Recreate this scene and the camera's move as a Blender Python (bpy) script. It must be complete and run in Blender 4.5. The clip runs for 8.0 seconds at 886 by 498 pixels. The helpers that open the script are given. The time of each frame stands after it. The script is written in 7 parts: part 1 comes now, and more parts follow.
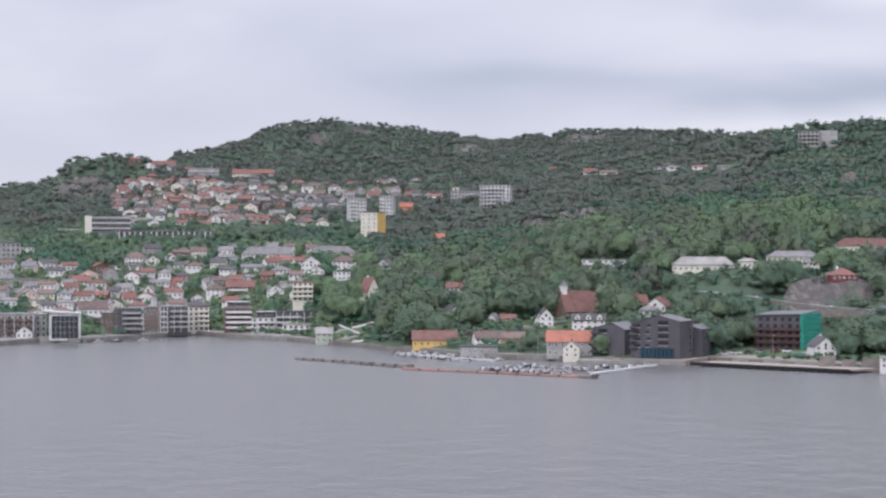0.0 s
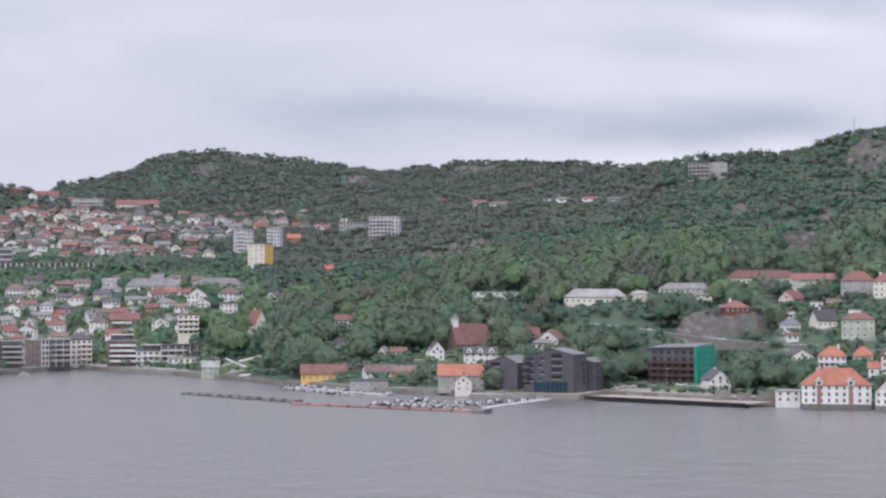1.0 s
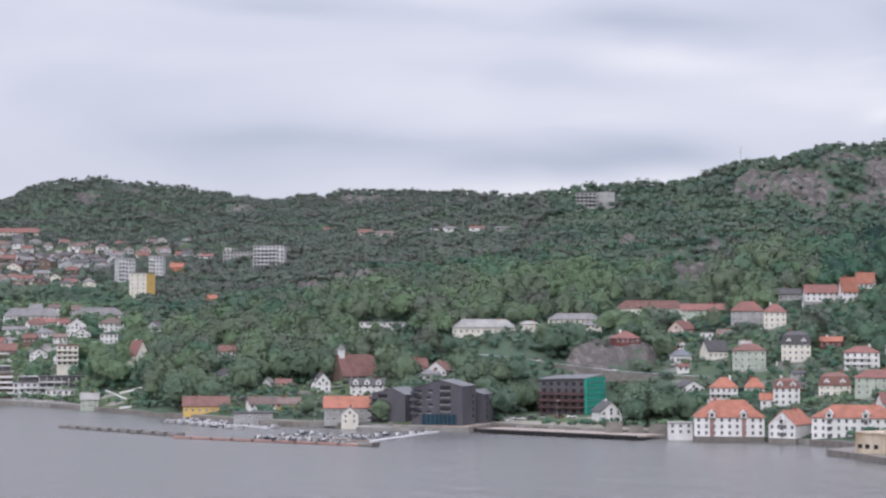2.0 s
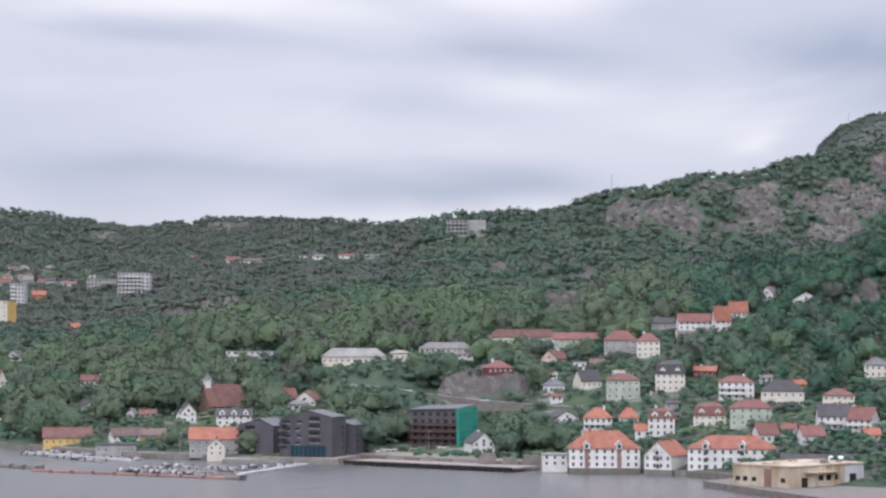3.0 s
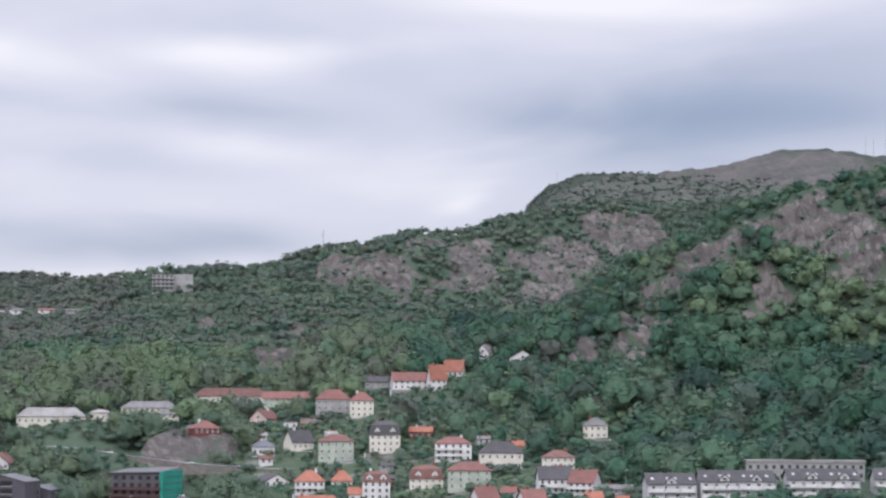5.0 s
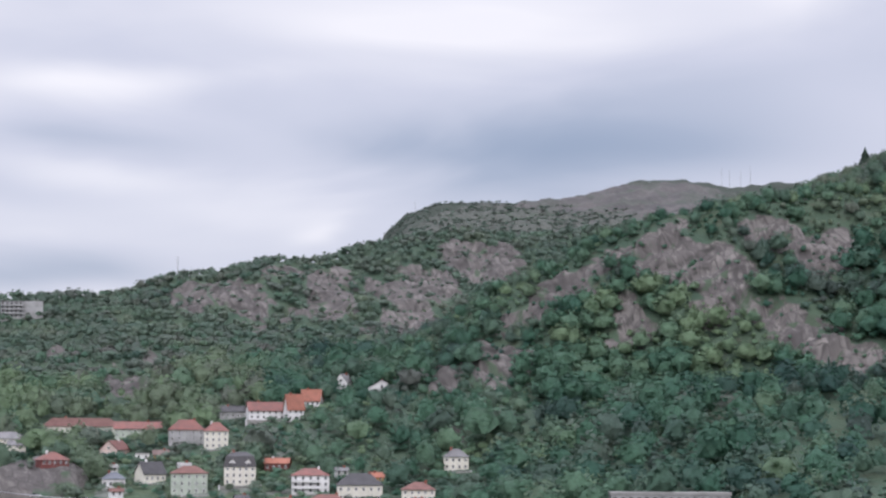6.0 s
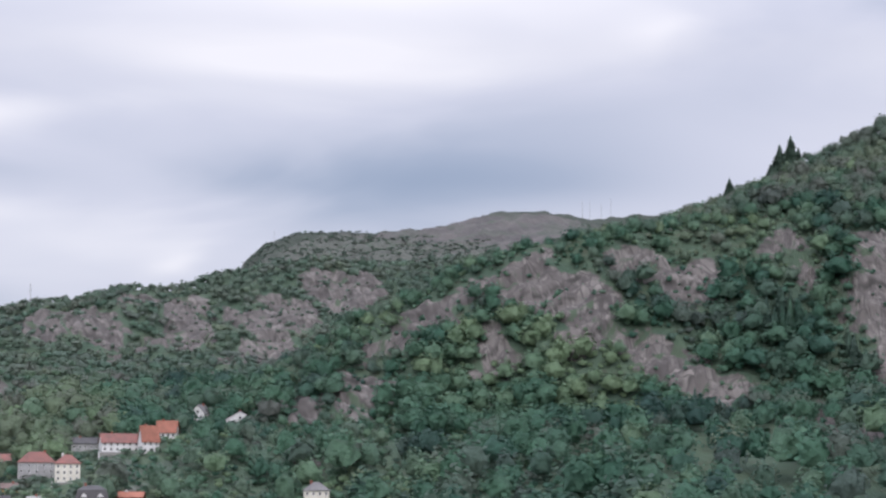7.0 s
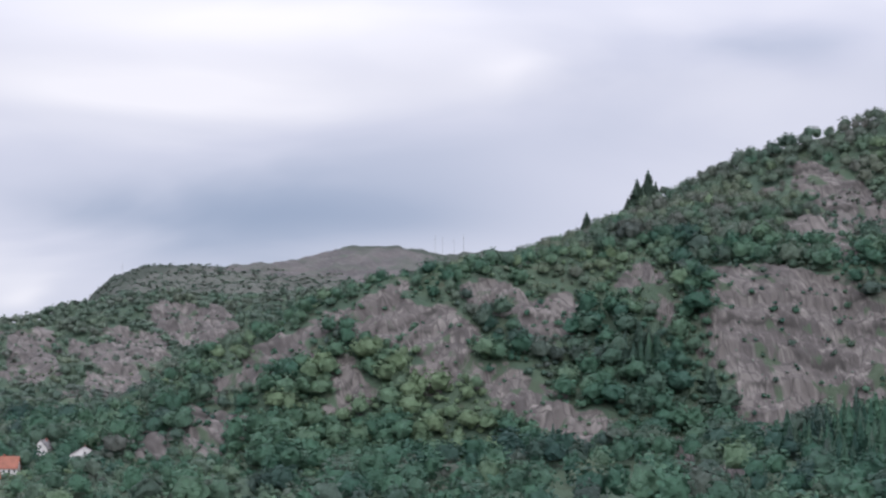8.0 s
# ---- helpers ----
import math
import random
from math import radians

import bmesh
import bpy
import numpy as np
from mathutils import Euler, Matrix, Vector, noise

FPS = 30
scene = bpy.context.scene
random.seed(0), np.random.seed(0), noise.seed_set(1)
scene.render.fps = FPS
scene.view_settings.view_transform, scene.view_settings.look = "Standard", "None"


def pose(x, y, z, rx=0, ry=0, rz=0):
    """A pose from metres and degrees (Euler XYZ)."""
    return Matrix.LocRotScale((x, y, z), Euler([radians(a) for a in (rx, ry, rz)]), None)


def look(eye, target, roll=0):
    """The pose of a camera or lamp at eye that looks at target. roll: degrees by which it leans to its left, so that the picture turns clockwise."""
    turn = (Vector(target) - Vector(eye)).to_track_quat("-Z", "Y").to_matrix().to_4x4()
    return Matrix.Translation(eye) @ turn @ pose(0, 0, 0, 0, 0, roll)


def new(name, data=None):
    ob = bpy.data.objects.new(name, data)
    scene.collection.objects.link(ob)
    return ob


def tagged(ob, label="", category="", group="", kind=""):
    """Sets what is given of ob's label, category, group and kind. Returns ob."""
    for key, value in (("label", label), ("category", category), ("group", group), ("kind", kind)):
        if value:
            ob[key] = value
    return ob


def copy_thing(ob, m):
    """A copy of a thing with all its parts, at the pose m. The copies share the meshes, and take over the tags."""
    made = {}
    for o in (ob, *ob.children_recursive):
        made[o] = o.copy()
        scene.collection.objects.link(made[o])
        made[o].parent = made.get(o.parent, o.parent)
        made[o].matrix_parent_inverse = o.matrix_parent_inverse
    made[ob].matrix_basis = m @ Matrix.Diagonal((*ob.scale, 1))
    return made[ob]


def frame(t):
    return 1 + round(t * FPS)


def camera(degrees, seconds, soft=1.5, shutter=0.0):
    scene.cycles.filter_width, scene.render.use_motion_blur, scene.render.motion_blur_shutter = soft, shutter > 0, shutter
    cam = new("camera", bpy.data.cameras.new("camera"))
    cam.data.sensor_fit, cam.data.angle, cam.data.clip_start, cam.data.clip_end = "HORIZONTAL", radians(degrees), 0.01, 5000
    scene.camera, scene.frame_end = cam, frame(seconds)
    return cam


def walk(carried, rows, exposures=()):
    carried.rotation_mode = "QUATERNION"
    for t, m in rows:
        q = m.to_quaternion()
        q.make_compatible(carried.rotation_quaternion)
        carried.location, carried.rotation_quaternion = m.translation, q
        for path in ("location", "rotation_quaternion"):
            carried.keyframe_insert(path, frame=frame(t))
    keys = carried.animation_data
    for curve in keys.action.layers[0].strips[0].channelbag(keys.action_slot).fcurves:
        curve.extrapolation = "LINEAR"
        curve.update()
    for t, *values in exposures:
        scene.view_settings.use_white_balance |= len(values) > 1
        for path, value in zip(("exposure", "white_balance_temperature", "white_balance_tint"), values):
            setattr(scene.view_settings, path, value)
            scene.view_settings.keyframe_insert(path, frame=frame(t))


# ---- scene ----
# The camera: a long lens high over the fjord, panning to the right while it drifts ahead.
cam = camera(24.0, 8.0, soft=2.4)
EYE, TILT = 46.0, 0.155
ROWS = [  # seconds, x, y, z, yaw, pitch, roll
    (0.0, 0.0, 0.0, 0.0, 0.0, 0.0, 0.0),
    (0.5, -0.8, 8.5, 0.0, -1.544, 0.435, -0.01),
    (1.0, -1.3, 17.2, 0.0, -3.116, 0.88, -0.03),
    (1.5, -1.4, 26.1, 0.0, -4.689, 1.303, -0.07),
    (2.8, -0.1, 49.7, 0.0, -9.121, 2.35, -0.11),
    (3.0, 0.3, 53.5, 0.0, -9.907, 2.511, -0.135),
    (3.5, 1.5, 62.9, 0.1, -11.875, 2.936, -0.16),
    (4.0, 3.1, 72.5, 0.2, -13.889, 3.335, -0.175),
    (4.5, 5.1, 82.2, 0.3, -15.92, 3.729, -0.22),
    (6.0, 12.9, 112.3, 0.6, -21.91, 4.981, -0.285),
    (6.5, 16.3, 122.6, 0.8, -23.828, 5.398, -0.308),
    (7.0, 19.9, 133.1, 1.0, -25.806, 5.869, -0.329),
    (7.5, 23.9, 143.7, 1.2, -27.859, 6.396, -0.354),
    (8.0, 28.3, 154.5, 1.4, -29.937, 6.881, -0.355),
]
walk(cam, [(t, pose(0, 0, EYE, TILT) @ pose(x, y, z, 0, 0, yaw) @ pose(0, 0, 0, pitch) @ pose(0, 0, 0, 90, 0, 0) @ pose(0, 0, 0, 0, 0, -roll))
           for t, x, y, z, yaw, pitch, roll in ROWS],
     [(0.0, 0.0, 6340, 14.0), (8.0, 0.0, 6340, 14.0)])
# ---- sky and sun: a bright overcast day ----
SUN_EL, SUN_AZ = 40.0, 202.0
world = bpy.data.worlds.new("overcast_sky")
scene.world = world
world.use_nodes = True
wn, wl = world.node_tree.nodes, world.node_tree.links
wn.clear()


def wmath(op, a, b=None, c=None):
    n = wn.new("ShaderNodeMath")
    n.operation = op
    for i, v in enumerate((a, b, c)):
        if v is None:
            continue
        if isinstance(v, (int, float)):
            n.inputs[i].default_value = v
        else:
            wl.new(v, n.inputs[i])
    return n.outputs[0]


sky = wn.new("ShaderNodeTexSky")
sky.sky_type, sky.sun_disc = "NISHITA", False
sky.sun_elevation, sky.sun_rotation = radians(SUN_EL), radians(SUN_AZ)
coord = wn.new("ShaderNodeTexCoord")
split = wn.new("ShaderNodeSeparateXYZ")
wl.new(coord.outputs["Generated"], split.inputs[0])
bearing = wmath("MULTIPLY", wmath("ARCTAN2", split.outputs[0], split.outputs[1]), 57.2958)
height = wmath("MULTIPLY", wmath("ARCSINE", split.outputs[2]), 57.2958)
flat = wn.new("ShaderNodeCombineXYZ")
wl.new(wmath("MULTIPLY", bearing, 0.07), flat.inputs[0])
wl.new(wmath("MULTIPLY", height, 0.22), flat.inputs[1])
cloud = wn.new("ShaderNodeTexNoise")
cloud.inputs["Scale"].default_value, cloud.inputs["Detail"].default_value, cloud.inputs["Roughness"].default_value = 1.5, 4.0, 0.45
cloud.inputs["Distortion"].default_value = 0.4
wl.new(flat.outputs[0], cloud.inputs["Vector"])


tones = wn.new("ShaderNodeSeparateColor")
wl.new(cloud.outputs["Color"], tones.inputs[0])
drift = wmath("ADD", bearing, wmath("MULTIPLY", wmath("SUBTRACT", tones.outputs[0], 0.5), 8.0))
lift = wmath("ADD", height, wmath("MULTIPLY", wmath("SUBTRACT", tones.outputs[1], 0.5), 2.0))


def bank(b, h, wide, high):
    """A soft bank of cloud round a bearing and height, in degrees: 1 in its middle, 0 outside."""
    u = wmath("DIVIDE", wmath("SUBTRACT", drift, b), wide)
    v = wmath("DIVIDE", wmath("SUBTRACT", lift, h), high)
    return wmath("POWER", 2.718, wmath("MULTIPLY", wmath("ADD", wmath("MULTIPLY", u, u), wmath("MULTIPLY", v, v)), -1.0))


shade = wmath("MULTIPLY", wmath("SUBTRACT", cloud.outputs["Fac"], 0.5), 0.6)
BANKS = [(-2.0, 4.5, 9.0, 2.5, 0.13), (28.5, 7.6, 4.5, 1.0, 0.2), (9.4, 4.40, 4.2, 0.55, 0.55), (3.4, 4.97, 5.0, 0.37, 0.20), (8.7, 3.45, 4.0, 0.25, -0.12), (-9.8, 3.84, 3.9, 1.24, 0.10), (11.8, 8.22, 4.0, 0.59, 0.34),
         (22.2, 7.80, 3.0, 0.93, 0.36), (1.3, 4.71, 3.1, 0.78, 0.12), (2.3, 8.66, 2.6, 0.34, 0.20), (2.8, 9.46, 4.0, 0.37, -0.40), (12.9, 9.83, 3.4, 0.40, -0.40),
         (13.1, 7.17, 3.2, 0.45, -0.28), (7.4, 6.18, 5.4, 0.70, -0.05), (9.5, 6.8, 3.0, 0.5, 0.15)]
BANKS += [(12.2, 4.63, 1.7, 0.62, 0.15), (20.9, 11.64, 5.9, 0.70, -0.35), (14.0, 9.50, 2.6, 0.5, -0.15), (17.1, 6.34, 3.1, 0.47, -0.15), (24.7, 7.4, 5.6, 0.95, 0.5),
          (27.6, 9.3, 5.0, 1.32, 0.38), (39.6, 12.48, 1.7, 0.65, 0.35), (25.4, 13.47, 9.3, 0.93, -0.40), (32.2, 11.99, 2.2, 0.62, -0.30), (18.8, 5.70, 0.9, 0.39, -0.25),
          (36.5, 10.26, 3.9, 0.93, 0.05), (27.4, 8.1, 5.0, 1.1, 0.16)]
for b, h, wide, high, weight in BANKS:
    shade = wmath("ADD", shade, wmath("MULTIPLY", bank(b, h, wide, high), weight))
ramp = wn.new("ShaderNodeValToRGB")
ramp.color_ramp.elements[0].position, ramp.color_ramp.elements[0].color = 0.0, (0.915, 0.9, 0.93, 1)
ramp.color_ramp.elements[1].position, ramp.color_ramp.elements[1].color = 1.0, (0.27, 0.335, 0.46, 1)
mid = ramp.color_ramp.elements.new(0.315)
mid.color = (0.63, 0.645, 0.74, 1)
ramp.color_ramp.elements.new(0.7).color = (0.38, 0.432, 0.55, 1)
wl.new(wmath("MULTIPLY", wmath("ADD", shade, 0.38), 0.7), ramp.inputs["Fac"])
clouds, clear, both, out = wn.new("ShaderNodeBackground"), wn.new("ShaderNodeBackground"), wn.new("ShaderNodeAddShader"), wn.new("ShaderNodeOutputWorld")
wl.new(ramp.outputs[0], clouds.inputs[0])
wl.new(sky.outputs[0], clear.inputs[0])
clear.inputs[1].default_value = 0.012
# an overcast sky is about about three times as bright overhead as at the skyline
overhead = wmath("MULTIPLY", wmath("MAXIMUM", wmath("SUBTRACT", split.outputs[2], 0.2), 0.0), 3.4)
wl.new(wmath("MULTIPLY", wmath("ADD", overhead, 1.0), 0.95), clouds.inputs[1])
wl.new(clouds.outputs[0], both.inputs[0])
wl.new(clear.outputs[0], both.inputs[1])
wl.new(both.outputs[0], out.inputs[0])
lamp = bpy.data.lights.new("sun", "SUN")
lamp.energy, lamp.angle, lamp.color = 1.5, radians(45), (1.0, 0.96, 0.9)
sun = new("sun", lamp)
sun.matrix_world = look((0, 0, 0), (-math.sin(radians(SUN_AZ)) * math.cos(radians(SUN_EL)), -math.cos(radians(SUN_AZ)) * math.cos(radians(SUN_EL)), -math.sin(radians(SUN_EL))))
# ---- materials ----
def material(name, colour, rough=0.85, vary=0.12, scale=1.0, colour2=None, bump=0.0, metal=0.0, spec=0.3, streak=0.0, per="object"):
    """A worn surface: two scales of variation on colour (and colour2 in patches), fine relief; scale in metres."""
    m = bpy.data.materials.new(name)
    m.use_nodes = True
    n, l = m.node_tree.nodes, m.node_tree.links
    b = n["Principled BSDF"]
    b.inputs["Roughness"].default_value, b.inputs["Metallic"].default_value = rough, metal
    b.inputs["Specular IOR Level"].default_value = spec
    co = n.new("ShaderNodeTexCoord")
    big, fine = n.new("ShaderNodeTexNoise"), n.new("ShaderNodeTexNoise")
    big.inputs["Scale"].default_value, big.inputs["Detail"].default_value = 1.0 / (scale * 4), 4
    fine.inputs["Scale"].default_value, fine.inputs["Detail"].default_value = 1.0 / (scale * 0.5), 6
    source = co.outputs["Object"]
    if streak:
        mp = n.new("ShaderNodeMapping")
        mp.inputs["Scale"].default_value = (1, 1, streak)
        l.new(source, mp.inputs[0])
        source = mp.outputs[0]
    l.new(source, big.inputs["Vector"])
    l.new(source, fine.inputs["Vector"])
    mix = n.new("ShaderNodeMix")
    mix.data_type = "RGBA"
    c2 = colour2 or tuple(c * 0.72 for c in colour)
    mix.inputs["A"].default_value, mix.inputs["B"].default_value = (*colour, 1), (*c2, 1)
    rp = n.new("ShaderNodeMapRange")
    rp.inputs["From Min"].default_value, rp.inputs["From Max"].default_value = 0.38, 0.66
    l.new(big.outputs["Fac"], rp.inputs["Value"])
    l.new(rp.outputs[0], mix.inputs["Factor"])
    hsv = n.new("ShaderNodeHueSaturation")
    l.new(mix.outputs["Result"], hsv.inputs["Color"])
    val = n.new("ShaderNodeMapRange")
    val.inputs["From Min"].default_value, val.inputs["From Max"].default_value = 0.25, 0.75
    val.inputs["To Min"].default_value, val.inputs["To Max"].default_value = 1 - vary, 1 + vary
    l.new(fine.outputs["Fac"], val.inputs["Value"])
    rnd = n.new("ShaderNodeObjectInfo") if per == "object" else n.new("ShaderNodeNewGeometry")
    vr = n.new("ShaderNodeMapRange")
    vr.inputs["To Min"].default_value, vr.inputs["To Max"].default_value = 1 - vary * 0.8, 1 + vary * 0.8
    l.new(rnd.outputs["Random" if per == "object" else "Random Per Island"], vr.inputs["Value"])
    mul = n.new("ShaderNodeMath")
    mul.operation = "MULTIPLY"
    l.new(val.outputs[0], mul.inputs[0])
    l.new(vr.outputs[0], mul.inputs[1])
    l.new(mul.outputs[0], hsv.inputs["Value"])
    l.new(hsv.outputs[0], b.inputs["Base Color"])
    if bump:
        bp = n.new("ShaderNodeBump")
        bp.inputs["Strength"].default_value, bp.inputs["Distance"].default_value = 0.6, bump
        l.new(fine.outputs["Fac"], bp.inputs["Height"])
        l.new(bp.outputs[0], b.inputs["Normal"])
    return m


def water_material():
    m = bpy.data.materials.new("fjord_water")
    m.use_nodes = True
    n, l = m.node_tree.nodes, m.node_tree.links
    b = n["Principled BSDF"]
    b.inputs["Base Color"].default_value, b.inputs["Roughness"].default_value = (0.098, 0.099, 0.100, 1), 0.24
    b.inputs["IOR"].default_value = 1.33
    co = n.new("ShaderNodeTexCoord")
    mp = n.new("ShaderNodeMapping")
    mp.inputs["Rotation"].default_value = (0, 0, radians(25))
    mp.inputs["Scale"].default_value = (1.0, 0.6, 1.0)
    l.new(co.outputs["Object"], mp.inputs[0])
    last = None
    for size, strength, detail in ((60.0, 1.8, 3), (8.0, 1.7, 5), (2.0, 0.42, 4)):
        t = n.new("ShaderNodeTexNoise")
        t.inputs["Scale"].default_value, t.inputs["Detail"].default_value = 1 / size, detail
        l.new(mp.outputs[0], t.inputs["Vector"])
        bp = n.new("ShaderNodeBump")
        bp.inputs["Strength"].default_value, bp.inputs["Distance"].default_value = 1.0, strength
        l.new(t.outputs["Fac"], bp.inputs["Height"])
        if last:
            l.new(last, bp.inputs["Normal"])
        last = bp.outputs[0]
    l.new(last, b.inputs["Normal"])
    return m


def land_material():
    """Undergrowth on gentle ground, bare gneiss on steep ground."""
    m = bpy.data.materials.new("hillside")
    m.use_nodes = True
    n, l = m.node_tree.nodes, m.node_tree.links
    b = n["Principled BSDF"]
    b.inputs["Roughness"].default_value, b.inputs["Specular IOR Level"].default_value = 0.95, 0.15
    co = n.new("ShaderNodeTexCoord")

    def noise_at(size, detail=6, stretch=None):
        t = n.new("ShaderNodeTexNoise")
        t.inputs["Scale"].default_value, t.inputs["Detail"].default_value = 1 / size, detail
        if stretch:
            mp = n.new("ShaderNodeMapping")
            mp.inputs["Scale"].default_value = stretch
            l.new(co.outputs["Object"], mp.inputs[0])
            l.new(mp.outputs[0], t.inputs["Vector"])
        else:
            l.new(co.outputs["Object"], t.inputs["Vector"])
        return t.outputs["Fac"]

    def blend(a, c, fac, lo, hi):
        r = n.new("ShaderNodeMapRange")
        r.inputs["From Min"].default_value, r.inputs["From Max"].default_value = lo, hi
        l.new(fac, r.inputs["Value"])
        x = n.new("ShaderNodeMix")
        x.data_type = "RGBA"
        l.new(r.outputs[0], x.inputs["Factor"])
        for v, s in ((a, "A"), (c, "B")):
            if isinstance(v, tuple):
                x.inputs[s].default_value = (*v, 1)
            else:
                l.new(v, x.inputs[s])
        return x.outputs["Result"]

    green = blend((0.050, 0.080, 0.058), (0.064, 0.094, 0.062), noise_at(22), 0.35, 0.65)
    green = blend(green, (0.060, 0.056, 0.042), noise_at(6), 0.55, 0.8)
    lawn = n.new("ShaderNodeAttribute")
    lawn.attribute_name = "lawn"
    garden = blend(blend((0.082, 0.112, 0.056), (0.050, 0.072, 0.042), noise_at(5, 8), 0.4, 0.6), (0.24, 0.23, 0.22), noise_at(19, 3), 0.55, 0.6)
    green = blend(green, garden, lawn.outputs["Fac"], 0.15, 0.6)
    beds = n.new("ShaderNodeAttribute")
    beds.attribute_name = "beds"

    def bed_noise(size, detail, stretch, distort=0.0):
        mp, t = n.new("ShaderNodeMapping"), n.new("ShaderNodeTexNoise")
        mp.inputs["Scale"].default_value = stretch
        t.inputs["Scale"].default_value, t.inputs["Detail"].default_value, t.inputs["Distortion"].default_value = 1 / size, detail, distort
        l.new(beds.outputs["Vector"], mp.inputs[0])
        l.new(mp.outputs[0], t.inputs["Vector"])
        return t.outputs["Fac"]

    def bed_cells(size, stretch, feature):
        warp, wob, mp, t = n.new("ShaderNodeVectorMath"), n.new("ShaderNodeTexNoise"), n.new("ShaderNodeMapping"), n.new("ShaderNodeTexVoronoi")
        wob.inputs["Scale"].default_value, wob.inputs["Detail"].default_value = 0.15, 4
        l.new(beds.outputs["Vector"], wob.inputs["Vector"])
        warp.operation, warp.inputs[1].default_value = "MULTIPLY_ADD", (2.0, 2.0, 2.0)
        l.new(wob.outputs["Color"], warp.inputs[0])
        l.new(beds.outputs["Vector"], warp.inputs[2])
        mp.inputs["Scale"].default_value = stretch
        l.new(warp.outputs[0], mp.inputs[0])
        l.new(mp.outputs[0], t.inputs["Vector"])
        t.feature, t.inputs["Scale"].default_value = feature, 1 / size
        return t

    rock = blend((0.120, 0.110, 0.103), (0.076, 0.070, 0.068), bed_noise(24, 6, (0.7, 1.2, 0)), 0.38, 0.62)
    slab = bed_cells(9, (0.6, 1.2, 0), "F1")
    tone = n.new("ShaderNodeSeparateColor")
    l.new(slab.outputs["Color"], tone.inputs[0])
    rock = blend(rock, (0.168, 0.156, 0.147), tone.outputs[0], 0.5, 1.25)
    rock = blend(rock, (0.085, 0.078, 0.076), tone.outputs[1], 0.5, 1.3)
    rock = blend(rock, (0.195, 0.181, 0.169), bed_noise(5, 8, (0.5, 1.6, 0)), 0.56, 0.70)
    rock = blend(rock, (0.075, 0.070, 0.068), bed_noise(7, 7, (0.35, 2.2, 0), 0.6), 0.57, 0.66)
    rock = blend(rock, (0.190, 0.177, 0.166), bed_noise(2.6, 6, (0.8, 0.7, 0)), 0.52, 0.78)
    rock = blend(rock, (0.064, 0.059, 0.057), bed_noise(2.8, 6, (1.0, 0.65, 0)), 0.54, 0.76)
    # cracks coloured dark: growth in the joints, and shade put into the colour
    crack = bed_cells(5, (0.7, 0.9, 0), "DISTANCE_TO_EDGE")
    rock = blend((0.066, 0.061, 0.059), rock, crack.outputs["Distance"], 0.0, 0.05)
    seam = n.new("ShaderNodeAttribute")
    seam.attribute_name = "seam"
    # overhang shade painted dark along the recessed seams, with soil in them
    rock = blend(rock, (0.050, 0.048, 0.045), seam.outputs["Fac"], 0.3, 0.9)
    rock = blend(rock, (0.060, 0.082, 0.056), bed_noise(10, 8, (0.6, 1.6, 0)), 0.58, 0.63)
    # the far fell is coloured darker than the near rock, with green patches
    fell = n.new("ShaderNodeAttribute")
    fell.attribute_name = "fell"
    fell_tone = blend(blend((0.095, 0.089, 0.088), (0.056, 0.055, 0.057), noise_at(45, 8, (0.7, 0.7, 2.0)), 0.42, 0.6), (0.055, 0.068, 0.055), noise_at(90, 9), 0.5, 0.6)
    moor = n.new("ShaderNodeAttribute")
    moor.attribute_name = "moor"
    fell_tone = blend(fell_tone, (0.060, 0.074, 0.060), moor.outputs["Fac"], 0.1, 0.6)
    rock = blend(rock, fell_tone, fell.outputs["Fac"], 0.0, 1.5)
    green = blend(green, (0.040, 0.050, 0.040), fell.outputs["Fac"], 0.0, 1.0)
    geo = n.new("ShaderNodeNewGeometry")
    sp = n.new("ShaderNodeSeparateXYZ")
    l.new(geo.outputs["Normal"], sp.inputs[0])
    edge = n.new("ShaderNodeMath")
    edge.operation = "MULTIPLY_ADD"
    edge.inputs[1].default_value = 0.35
    l.new(noise_at(9), edge.inputs[0])
    l.new(sp.outputs[2], edge.inputs[2])
    bare = n.new("ShaderNodeAttribute")
    bare.attribute_name = "bare"
    slope = n.new("ShaderNodeMath")
    slope.operation = "MULTIPLY_ADD"
    slope.inputs[1].default_value = -0.8
    l.new(bare.outputs["Fac"], slope.inputs[0])
    l.new(edge.outputs[0], slope.inputs[2])
    l.new(blend(rock, green, slope.outputs[0], 0.60, 0.78), b.inputs["Base Color"])
    bp = n.new("ShaderNodeBump")
    bp.inputs["Strength"].default_value, bp.inputs["Distance"].default_value = 0.9, 2.0
    rough = n.new("ShaderNodeMath")
    rough.operation = "MULTIPLY_ADD"
    rough.inputs[1].default_value = 0.35
    l.new(crack.outputs["Distance"], rough.inputs[0])
    l.new(bed_noise(5, 9, (0.6, 1.4, 0)), rough.inputs[2])
    l.new(rough.outputs[0], bp.inputs["Height"])
    l.new(bp.outputs[0], b.inputs["Normal"])
    return m


WATER = water_material()
LAND = land_material()
